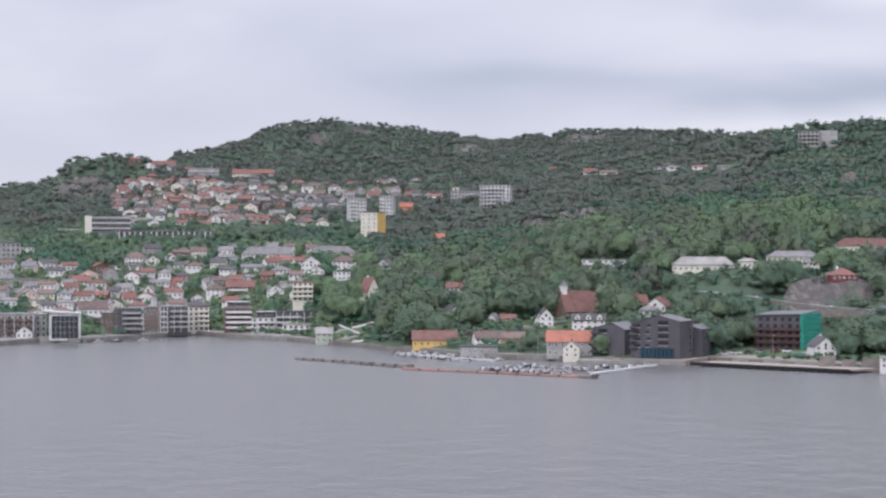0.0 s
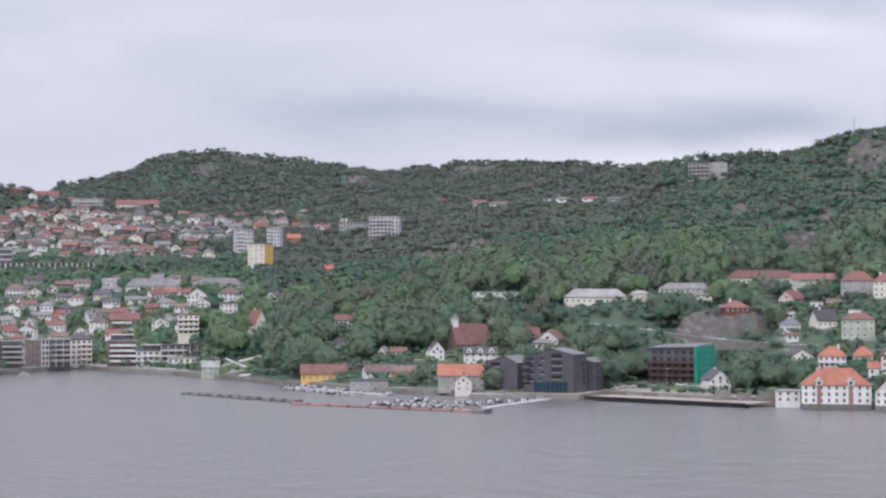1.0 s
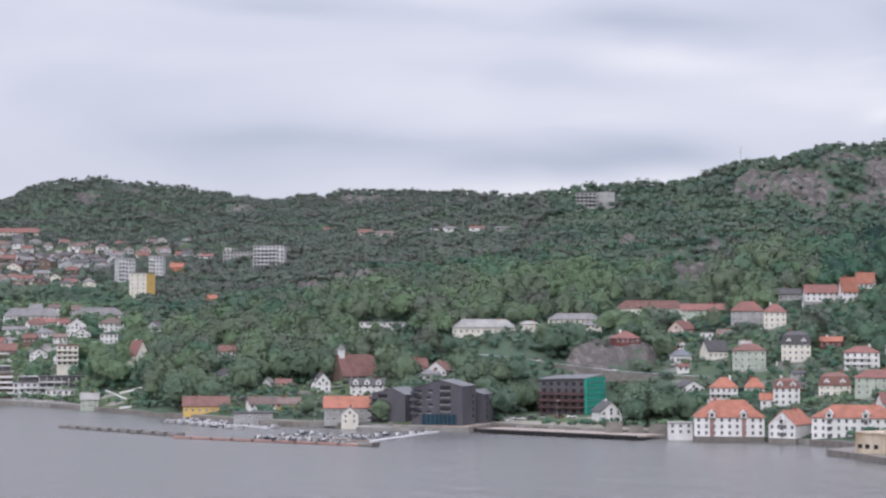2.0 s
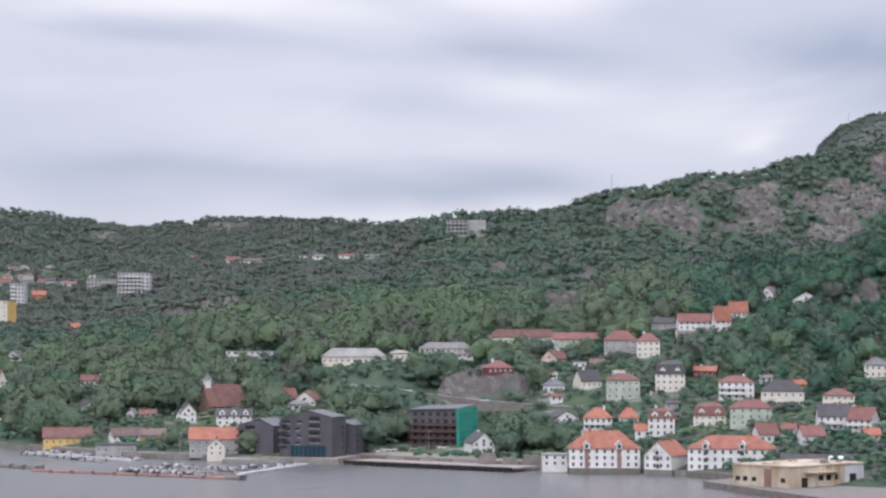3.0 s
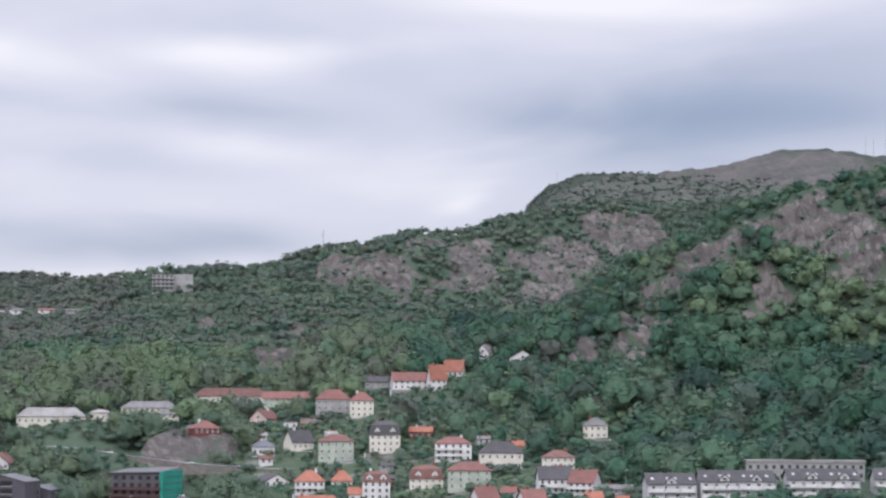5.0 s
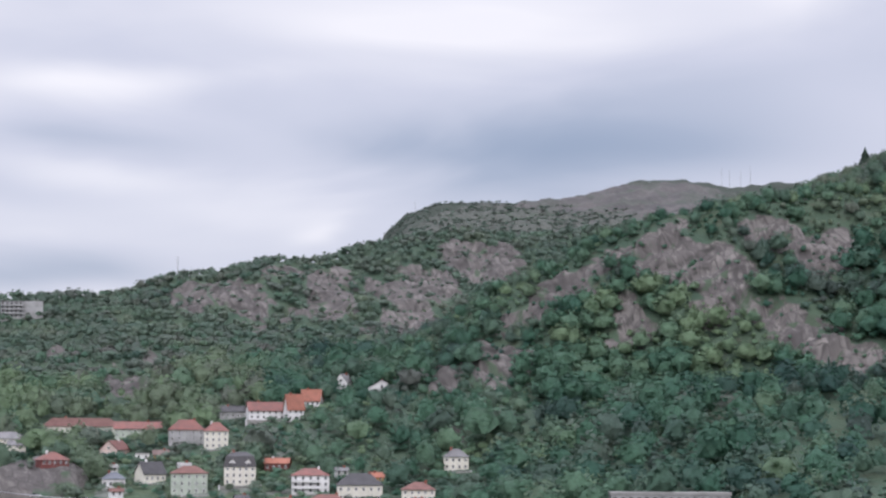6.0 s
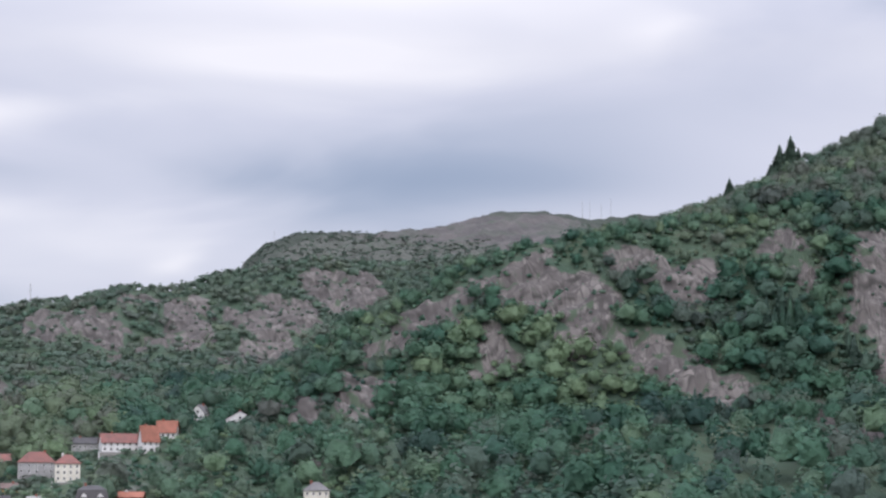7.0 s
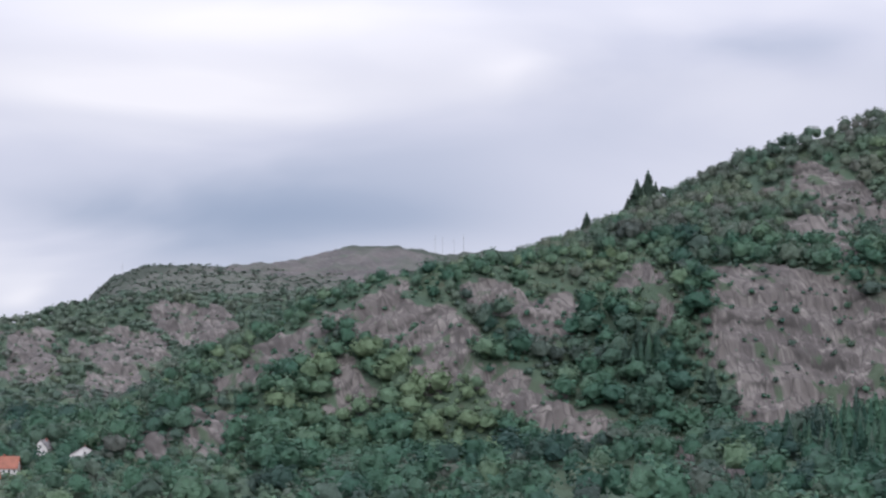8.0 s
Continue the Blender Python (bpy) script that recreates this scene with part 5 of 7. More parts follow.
def terrace(b, d, foot, w, floors, turn=8):
    """A row of balconied flats under a dark pitched roof with gabled dormers and skylights."""
    x, y = at(b, d)
    dep, gap = 11.0, 2.75
    ob = thing("terrace", facing(x, y, foot, turn), "pale grey terraced flats with white balconies and dark roof", "terrace", "terraced flats above the shore")
    e, r = floors * gap, 3.4
    FOOTPRINTS.append((x, y, foot + 3, w, dep, e))
    body = Shape().prism([(-dep / 2, -4), (dep / 2, -4), (dep / 2, e), (0, e + r), (-dep / 2, e)], -w / 2, w / 2)
    body.v = [(-q, p, z) for p, q, z in body.v]
    part("wall", body, PAINT["lightgrey"], ob)
    part("roof", gable_roof(w, dep, e, r, 0.5), ROOFING["dark"], ob)
    bays = int(w / 4.2)
    for k in range(floors):
        windows_across(ob, w, -dep / 2, k * gap + 0.25, 1.4, 1.8, 3.2, "white")
        bal = part("balcony", Shape().box(-w / 2, w / 2, -dep / 2 - 1.8, -dep / 2, k * gap - 0.15, k * gap + 0.05), WHITE, ob)
        for i in range(bays):
            u = -w / 2 + (i + 0.5) * w / bays
            part("parapet", Shape().box(u - w / bays * 0.40, u + w / bays * 0.44, -dep / 2 - 1.85, -dep / 2 - 1.75, k * gap + 0.05, k * gap + 1.15), WHITE, bal)
    for i in range(bays + 1):
        u = -w / 2 + i * w / bays
        part("balcony_post", Shape().box(u - 0.14, u + 0.14, -dep / 2 - 1.85, -dep / 2 - 1.6, -1, e - 0.4), PAINT["lightgrey"], ob)
    for i in range(max(1, int(w / 11))):
        u = -w / 2 + (i + 0.75) * 11
        if u < w / 2 - 2:
            g = part("dormer", Shape().prism([(-1.7, 0), (1.7, 0), (1.7, 1.0), (0, 2.5), (-1.7, 1.0)], -0.3, 4.0), PAINT["lightgrey"], ob, at=pose(u, -dep / 2, e - 0.1))
            part("dormer_roof", Shape().slab([(-2.1, -0.7, 0.85), (0, -0.7, 2.75), (0, 4.0, 2.75), (-2.1, 4.0, 0.85)][::-1], 0.14).slab([(0, -0.7, 2.75), (2.1, -0.7, 0.85), (2.1, 4.0, 0.85), (0, 4.0, 2.75)][::-1], 0.14), ROOFING["dark"], g)
            part("window", window_mesh(1.4, 1.2, "white"), None, g, at=pose(0, -0.3, 0.2))
    for i in range(int(w / 4)):
        u = -w / 2 + 1.5 + i * 4.0 + (i % 2) * 1.2
        k = r / (dep / 2)
        part("skylight", Shape().slab([(u, -3.6, e + 1.9 * k + 0.33), (u + 0.9, -3.6, e + 1.9 * k + 0.33), (u + 0.9, -2.6, e + 2.9 * k + 0.33), (u, -2.6, e + 2.9 * k + 0.33)], 0.1), PAINT["lightgrey"], ob, "pale skylight")


terrace(21.95, 816, 9.0, 16.5, 4)
terrace(23.55, 818, 10.0, 25.5, 4)
terrace(25.6, 820, 10.8, 24.0, 4)
terrace(27.6, 822, 11.0, 22.0, 4)
bx, by = at(25.3, 850)
flats(bx, by, 17.5, 4, 42, 10, 3, 3.0, "grey", "lightgrey", "long grey flat-roofed block with a white roof edge", sink=5, top=1.0)


def left_shore():
    """Modern flats along the western quay."""
    def block(b, d, w, dep, floors, gap, wall, roof, label, turn=0, **more):
        x, y = at(b, d)
        return flats(x, y, 2.2, turn, w, dep, floors, gap, wall, roof, label, **more)
    block(-11.75, 1122, 25, 12, 4, 3.1, "grey", "lightgrey", "grey timber waterfront flats with deep balconies", balcony=(-0.4, 0.45, "brown"), edges="lightgrey", bays=5)
    block(-13.2, 1085, 22, 12, 4, 3.2, "dark", "lightgrey", "dark waterfront flats with a white corner", edges="lightgrey", loft=0.7)
    block(-11.0, 1128, 9, 12, 4, 3.0, "grey", "lightgrey", "grey stair wing of the waterfront flats")
    block(-9.25, 1180, 15, 11, 3, 2.7, "brown", "grey", "brown timber flats with long balconies", balcony=(-0.48, 0.48, "brown"), edges="grey")
    block(-8.6, 1158, 14.5, 12, 5, 2.85, "dark", "grey", "dark brick waterfront flats with tall windows", win=(1.2, 1.7, 2.0), balcony=(-0.2, 0.5, "grey"))
    block(-9.0, 1165, 13, 11, 4, 2.85, "brown", "grey", "red-brown brick waterfront flats with white window frames", win=(1.1, 1.5, 1.9), frame="white")
    block(-7.95, 1184, 8.5, 12, 5, 2.85, "brown", "lightgrey", "brown and white striped waterfront flats", win=(1.0, 1.9, 1.7), frame="white")
    w = block(-7.35, 1185, 15.5, 12, 5, 2.9, "dark", "lightgrey", "dark waterfront flats with a white framed corner", balcony=(-0.15, 0.5, "grey"), bays=4, edges="grey")
    for k in range(5):
        part("white_frame", Shape().box(-7.8, -3.6, -6.35, -6.05, k * 2.9, k * 2.9 + 0.55), WHITE, w)
    for u in (-7.8, -5.9, -4.0):
        part("white_frame", Shape().box(u, u + 0.45, -6.36, -6.06, 0, 14.5), WHITE, w)
    c = block(-6.75, 1205, 14.5, 12, 5, 2.8, "cream", "grey", "cream rendered flats with balconies and dark roof", balcony=(0.05, 0.5, "cream"))
    part("hipped_roof", hip_roof(15, 12.5, 14.6, 3.2), ROOFING["dark"], c)
    block(-5.62, 1172, 15.5, 12, 5, 2.85, "brown", "lightgrey", "waterfront flats banded with long white balconies", balcony=(-0.42, 0.5, "white"), loft=0.75)
    block(-4.85, 1170, 16, 11, 3, 2.9, "lightgrey", "grey", "pale grey flats with roof terraces", balcony=(-0.3, 0.3, "white"), loft=0.6, edges="white")
    block(-4.0, 1160, 23, 14, 4, 3.0, "dark", "dark", "dark roofed flats above the quay", win=(1.6, 1.6, 2.8), balcony=(-0.5, 0.1, "lightgrey"), bays=6, edges="grey")
    block(-3.95, 1138, 18, 8, 2, 2.8, "white", "lightgrey", "low white terrace house by the quay", balcony=(-0.45, 0.45, "white"))
    # the glazed pavilion over the water
    x, y = at(-10.28, 1112)
    ob = thing("glazed_office", facing(x, y, 1.0), "white framed glass pavilion standing over the water", "office building")
    FOOTPRINTS.append((x, y, 2, 17, 14, 15))
    part("glass", Shape().box(-6.9, 6.9, -6.3, 6.5, 1.2, 13.0), GLASS, ob)
    part("frame", Shape().box(-8.1, -6.9, -7, 7, 0.2, 14.0).box(6.9, 8.1, -7, 7, 0.2, 14.0).box(-6.9, 6.9, -7, 7, 0.2, 1.2).box(-6.9, 6.9, -7, 7, 13.0, 14.0), PAINT["lightgrey"], ob)
    part("roof", Shape().slab([(-11.0, -7.6, 15.8), (8.6, -7.6, 14.6), (8.6, 7.6, 14.6), (-11.0, 7.6, 15.8)], 0.7), PAINT["lightgrey"], ob)
    for u in (-4.6, -2.3, 0, 2.3, 4.6):
        part("mullion", Shape().box(u - 0.1, u + 0.1, -6.5, -6.3, 1.2, 13.0), PAINT["grey"], ob)
    for k in range(1, 4):
        part("transom", Shape().box(-6.9, 6.9, -6.44, -6.31, 1.2 + k * 2.95, 1.35 + k * 2.95), PAINT["grey"], ob)
    for u in (-6, 0, 6):
        part("pillar", Shape().tube((u, -5.5, -5), (u, -5.5, 0.4), 0.35, 8), CONCRETE, ob)


left_shore()


def hill_blocks():
    """The large blocks up in the town and on the ridge."""
    def block(b, d, w, dep, floors, gap, wall, roof, label, turn=0, lift=0.0, **more):
        x, y = at(b, d)
        return flats(x, y, ground_at(x, y) + lift, turn, w, dep, floors, gap, wall, roof, label, sink=8, **more)
    block(-2.38, 1520, 11.8, 12, 8, 2.75, "lightgrey", "lightgrey", "tall pale tower block of flats", turn=14, lift=-2, balcony=(-0.5, -0.1, "white"), name="tower_block", category="tower block", win=(1.3, 1.4, 2.1))
    block(-1.52, 1558, 9.8, 11, 8, 2.75, "lightgrey", "lightgrey", "tall pale grey tower block of flats", turn=-12, lift=-5, balcony=(-0.5, -0.15, "white"), name="tower_block", category="tower block", win=(1.3, 1.4, 2.1))
    t = block(-1.92, 1420, 12.5, 12, 7, 2.75, "cream", "lightgrey", "cream tower block with a yellow flank", turn=-28, lift=-2, name="tower_block", category="tower block", win=(0.9, 1.1, 3.2))
    part("yellow_flank", Shape().box(6.25, 6.4, -6, 6, 4, 19.2), PAINT["yellow"], t)
    block(0.62, 1668, 22, 11, 4, 2.8, "grey", "grey", "grey block of flats among the trees", turn=-8, lift=-3)
    block(1.46, 1585, 23, 12, 6, 2.8, "lightgrey", "lightgrey", "pale grey block of flats with gridded balconies", turn=-10, lift=-1, balcony=(-0.48, 0.3, "lightgrey"))
    block(0.35, 1690, 5, 9, 4, 2.8, "white", "lightgrey", "narrow white block of flats", lift=-1)
    h = block(-9.05, 1440, 26, 16, 4, 3.5, "dark", "lightgrey", "grey office block banded with long windows", win=(2.2, 1.6, 2.4), bands="lightgrey", name="office_block", category="office block")
    part("stair_tower", Shape().box(-17.5, -13, -8.4, 8, -6, 15), PAINT["cream"], h)
    p = block(-7.6, 1425, 64, 10, 1, 3.6, "dark", "grey", "long low hall with white columns", name="hall", category="hall")
    for i in range(18):
        part("column", Shape().box(-31 + i * 3.6, -30.2 + i * 3.6, -5.9, -5.2, -3, 3.6), WHITE, p)
    block(-11.9, 1330, 20, 14, 4, 2.9, "grey", "grey", "dark grey slab block above the town")
    block(-6.55, 1890, 27, 12, 4, 2.9, "lightgrey", "grey", "pale block of flats on the hill", lift=-1, balcony=(-0.45, 0.45, "lightgrey"))
    r = block(9.95, 1560, 15, 10, 4, 2.7, "grey", "grey", "grey flats on the wooded ridge", lift=0.5, balcony=(-0.5, 0.5, "grey"), win=(1.6, 1.6, 2.4))
    part("end_wing", Shape().box(7.5, 21, -3, 7, -6, 11.6), PAINT["grey"], r)
    block(-3.85, 1185, 11.5, 11, 4, 2.7, "cream", "redbrown", "cream flats banded with long balconies", lift=4, balcony=(-0.5, 0.5, "cream"))


hill_blocks()


def church():
    ob = house(66, 1026, 14.0, 24, 18, 14, 4.5, 9.5, "gable", "brown", "redbrown")
    tagged(ob, "large house with steep red-brown roof and white belfry", "church")
    ob.name = "church"
    part("belfry", Shape().box(-1.3, 1.3, -1.3, 1.3, 12.4, 16.2).box(-1.6, 1.6, -1.6, 1.6, 16.2, 16.5), WHITE, ob, at=pose(-7.2, 0, 0))
    part("spire", hip_roof(2.8, 2.8, 16.5, 2.4, 0.2, 0.1), ROOFING["grey"], ob, at=pose(-7.2, 0, 0))


church()


def town_rows():
    """Rows of small houses up the slope behind the western quay."""
    rng = np.random.RandomState(77)
    walls = ["white"] * 9 + ["brown", "cream", "cream", "grey", "grey", "lightgrey", "lightgrey", "pink"]
    roofs = ["redbrown", "redbrown", "redbrown", "bluegrey", "dark", "dark", "grey", "grey", "dark", "brown", "brown", "brown"]

    def row(b0, b1, d, step, dark=False):
        b = b0 + rng.uniform(0, 0.3)
        while b < b1:
            w = rng.uniform(7, 11.5)
            x, y = at(b, d + rng.uniform(-7, 7))
            z = ground_at(x, y)
            if all(math.hypot(x - q[0], y - q[1]) > (w + q[3]) * 0.48 for q in FOOTPRINTS) and z > 3:
                form = ("gable", "gable", "end", "hip")[rng.randint(4)]
                # beyond 1450 m duller paints and tiles: distance haze put into the colours
                roof = ("dark", "grey", "dark")[rng.randint(3)] if dark else ("redbrown", "brown", "red", "grey", "brown", "dark", "redbrown")[rng.randint(7)] if d > 1450 else roofs[rng.randint(len(roofs))]
                house(x, y, z, rng.uniform(-24, 24), w, rng.uniform(7, 9), rng.uniform(2.6, 4.6), rng.uniform(1.8, 2.8), form, ("white", "grey", "dark", "lightgrey", "brown")[rng.randint(5)] if dark else walls[rng.randint(len(walls))] if d < 1450 else ("white", "lightgrey", "cream", "white", "grey", "brown")[rng.randint(6)], roof)
            b += math.degrees((w + rng.uniform(1.0, step)) / d)
    for d in (1182, 1200, 1220, 1240):
        row(-12.6, -7.2, d, 5)
    for d in (1262, 1284, 1306):
        row(-12.0, -3.4, d, 9)
    for d in (1332, 1360):
        row(-8.2, -3.0, d, 9)
    for d in (1620, 1650, 1680, 1705, 1730, 1755, 1780, 1805, 1830):
        row(-8.9, -5.2, d, 13)
    for d in (1625, 1645, 1665, 1690, 1715, 1740):
        row(-5.2, -2.6, d, 5, True)
    for d in (1500, 1530, 1560, 1590):
        row(-8.6, -3.3, d, 13)
    for d in (1770, 1795, 1860):
        row(-5.2, -0.2, d, 16)
    for d in (1855, 1880, 1930):
        row(-8.6, -6.2, d, 12)


town_rows()
# ---- harbour: boats, floats, quay walls, road ----
HULL = material("white_boat_hull", (0.46, 0.46, 0.47), 0.4, 0.04, 1.0)
NAVY = material("dark_boat_hull", (0.06, 0.07, 0.09), 0.35, 0.1, 1.0)


def hull_shape(length, beam, free):
    """A pointed hull with a flared bow, along x."""
    s, k = Shape(), 0
    rings = []
    for t in (0.0, 0.25, 0.5, 0.72, 0.88, 1.0):
        half = beam / 2 * (1 - max(0, (t - 0.45) / 0.55) ** 2.2) * (0.92 if t == 0 else 1)
        z = free * (0.85 + 0.3 * t * t)
        x = (t - 0.5) * length
        rings.append([(x, -half, z), (x, -half * 0.72, -0.15), (x, half * 0.72, -0.15), (x, half, z)])
    for a, b in zip(rings, rings[1:]):
        for i in range(3):
            s.face([a[i], a[i + 1], b[i + 1], b[i]])
        s.face([a[3], a[0], b[0], b[3]])
    s.face(rings[0][::-1])
    return s


def boat(dark=False, cabin=True, length=6.5):
    ob = thing("boat", pose(0, 0, 0), "dark hulled motorboat moored in the marina" if dark else ("white motorboat with a cabin moored in the marina" if cabin else "small open white boat moored in the marina"), "boat", "boats in the marina")
    part("hull", hull_shape(length, 2.1, 0.75), NAVY if dark else HULL, ob)
    if cabin:
        c = part("cabin", Shape().prism([(-1.2, 0.8), (1.2, 0.8), (0.5, 1.5), (-1.0, 1.6)], -0.75, 0.75), HULL, ob)
        part("windscreen", Shape().slab([(1.24, -0.68, 0.9), (1.24, 0.68, 0.9), (0.6, 0.68, 1.48), (0.6, -0.68, 1.48)], 0.05), GLASS, c)
    else:
        part("thwart", Shape().box(-0.3, 0.3, -1.0, 1.0, 0.72, 0.86), TIMBER, ob)
    part("outboard_motor", Shape().box(-length / 2 - 0.45, -length / 2, -0.2, 0.2, 0.2, 1.2), BLACK, ob)
    return ob


def marina():
    rng = np.random.RandomState(5)
    kinds = [boat(False, True, 5.6), boat(True, True, 5.8), boat(False, False, 4.6), boat(False, True, 6.8)]
    used = [False] * 4

    def moor(x, y, rz):
        k = (0, 2, 2, 1, 3, 1, 0)[rng.randint(7)]
        m = pose(x, y, 0, 0, 0, rz)
        if used[k]:
            copy_thing(kinds[k], m)
        else:
            kinds[k].matrix_world = m
            used[k] = True
    for p, q, n, off in (((-19, 968), (22, 897), 15, 4.2), ((-17, 958), (16, 893), 11, -5.5), ((22, 838), (56, 808), 13, 4.5), ((19, 832), (52, 800), 13, -4.8), ((30, 856), (62, 830), 8, 3.0)):
        ux, uy = q[0] - p[0], q[1] - p[1]
        ln = math.hypot(ux, uy)
        for i in range(n):
            t = (i + 0.5 + rng.uniform(-0.15, 0.15)) / n
            moor(p[0] + ux * t - uy / ln * off, p[1] + uy * t + ux / ln * off, math.degrees(math.atan2(uy, ux)) + 90 + rng.uniform(-9, 9) + (180 if rng.rand() < 0.4 else 0))
    for x, y, rz in ((70, 838, 60), (76, 845, 62), (80, 856, 55), (66, 845, 50), (84, 864, 48), (-172, 1098, 10), (-160, 1112, 15), (-181, 1095, 20)):
        moor(x, y, rz)

    def walkway(p, q, wide, mat, label):
        ux, uy = q[0] - p[0], q[1] - p[1]
        ln = math.hypot(ux, uy)
        ob = thing("pontoon", pose((p[0] + q[0]) / 2, (p[1] + q[1]) / 2, 0, 0, 0, math.degrees(math.atan2(uy, ux))), label, "pontoon", "marina pontoons")
        n = max(1, int(ln / 9))
        for i in range(n):
            a = -ln / 2 + i * ln / n
            part("float", Shape().box(a + 0.1, a + ln / n - 0.1, -wide / 2, wide / 2, -0.4, 0.5), mat, ob)
            part("deck_board", Shape().box(a + 0.05, a + ln / n - 0.05, -wide / 2 - 0.1, wide / 2 + 0.1, 0.5, 0.62), mat, ob)
    walkway((-19, 966), (22, 896), 2.0, PAINT["lightgrey"], "pale floating walkway among moored boats")
    walkway((21, 836), (56, 804), 2.0, DECK, "grey floating walkway among moored boats")
    walkway((57, 800), (88, 862), 2.2, PAINT["lightgrey"], "pale gangway from the pontoon to the quay")


marina()


def breakwater(p, q, radius, mat, label, pieces):
    """A floating boom of tubes end to end."""
    ux, uy = q[0] - p[0], q[1] - p[1]
    ln = math.hypot(ux, uy)
    ob = thing("floating_breakwater", pose((p[0] + q[0]) / 2, (p[1] + q[1]) / 2, 0, 0, 0, math.degrees(math.atan2(uy, ux))), label, "breakwater", "floating breakwaters")
    for i in range(pieces):
        a, b = -ln / 2 + i * ln / pieces + 0.2, -ln / 2 + (i + 1) * ln / pieces - 0.2
        part("boom_float", Shape().tube((a, 0, 0.15), (b, 0, 0.15), radius, 10).box(a + 0.3, b - 0.3, -radius * 1.5, radius * 1.5, -0.3, radius * 0.55), mat, ob)
        part("cross_beam", Shape().box(b - 0.6, b - 0.2, -radius * 1.7, radius * 1.7, radius * 0.5, radius * 1.2), TIMBER, ob)


breakwater((-64, 914), (-46, 890), 1.0, TIMBER, "grey timber boom floating on the fjord", 4)
breakwater((-45, 888), (-29, 866), 1.2, TIMBER, "dark timber boom floating on the fjord", 4)
breakwater((-28, 864), (-13, 845), 1.2, TIMBER, "dark wet timber boom floating on the fjord", 3)
breakwater((-16, 834), (52, 778), 0.8, RUST, "long rust-red pipe boom closing the marina", 9)
breakwater((51, 779), (57, 774), 1.3, TIMBER, "dark end float of the boom", 1)


def quay_wall():
    """A rough stone quay along the shore, as stretches of wall."""
    ob = thing("quay_wall", pose(0, 0, 0), "weathered stone quay wall along the shore", "quay wall", kind="structure")
    rng = np.random.RandomState(9)
    bs = np.concatenate([np.arange(-13.5, 17.3, 0.42)])
    for b0, b1 in zip(bs, bs[1:]):
        r0, r1 = along(SHORE, b0, 1), along(SHORE, b1, 1)
        (x0, y0), (x1, y1) = at(b0, r0 - 0.6), at(b1, r1 - 0.6)
        ln = math.hypot(x1 - x0, y1 - y0)
        h = 2.1 + rng.uniform(-0.35, 0.25)
        mat = STONE if rng.rand() < 0.65 else CONCRETE
        part("wall_stretch", Shape().box(0, ln, -0.5, 1.6, -4, h).box(-0.05, ln + 0.05, -0.7, -0.5, -4, h * rng.uniform(0.2, 0.6)), mat, ob, at=pose(x0, y0, 0, 0, 0, math.degrees(math.atan2(y1 - y0, x1 - x0))))


quay_wall()
GRAVEL = material("gravel_yard", (0.22, 0.205, 0.185), 0.95, 0.16, 1.5, (0.17, 0.17, 0.13))


def promenade(b0, b1, wide, mat, label):
    """A level strip behind the quay wall."""
    ob = thing("pavement", pose(0, 0, 0), label, "pavement", kind="structure")
    bs = np.arange(b0, b1 + 0.01, 0.42)
    for p, q in zip(bs, bs[1:]):
        pts = [(*at(c, along(SHORE, c, 1) + o), 2.5) for c, o in ((p, 0.5), (q, 0.5), (q, wide), (p, wide))]
        part("paving", Shape().slab(pts, 3.0), mat, ob)


promenade(-13.5, -3.3, 34, CONCRETE, "grey concrete promenade along the western quay")
promenade(-1.2, 3.8, 11, GRAVEL, "gravel yard behind the quay wall")
promenade(7.2, 12.0, 30, GRAVEL, "gravel yard beside the pier")
for b, d, rz, kind in ((18.9, 742, 20, "white"), (19.3, 738, -5, "grey"), (18.5, 752, 60, "dark")):
    FOOTPRINTS.append((*at(b, d), 3, 6, 6, 2))
def shore_path():
    """A zigzag path with pale concrete walls on the green slope by the shore."""
    ob = thing("path", pose(0, 0, 0), "pale concrete zigzag path up the grassy slope", "path", kind="structure")
    for (x0, y0), (x1, y1) in ((at(-2.86, 1110), at(-2.25, 1062)), (at(-2.5, 1092), at(-1.85, 1088)), (at(-2.85, 1052), at(-2.2, 1042))):
        steps = 9
        for k in range(steps):
            u, v = k / steps, (k + 1) / steps
            p, q = (x0 + (x1 - x0) * u, y0 + (y1 - y0) * u), (x0 + (x1 - x0) * v, y0 + (y1 - y0) * v)
            zp, zq = ground_at(*p) + 0.9, ground_at(*q) + 0.9
            FOOTPRINTS.append((*p, zp - 1, 4, 4, 1.5))
            part("path_wall", Shape().slab([(p[0], p[1], zp), (q[0], q[1], zq), (q[0] + 0.3, q[1] + 0.3, zq), (p[0] + 0.3, p[1] + 0.3, zp)], 1.2), PAINT["white"], ob)


shore_path()
ASPHALT = material("asphalt", (0.10, 0.10, 0.105), 0.9, 0.12, 1.0)


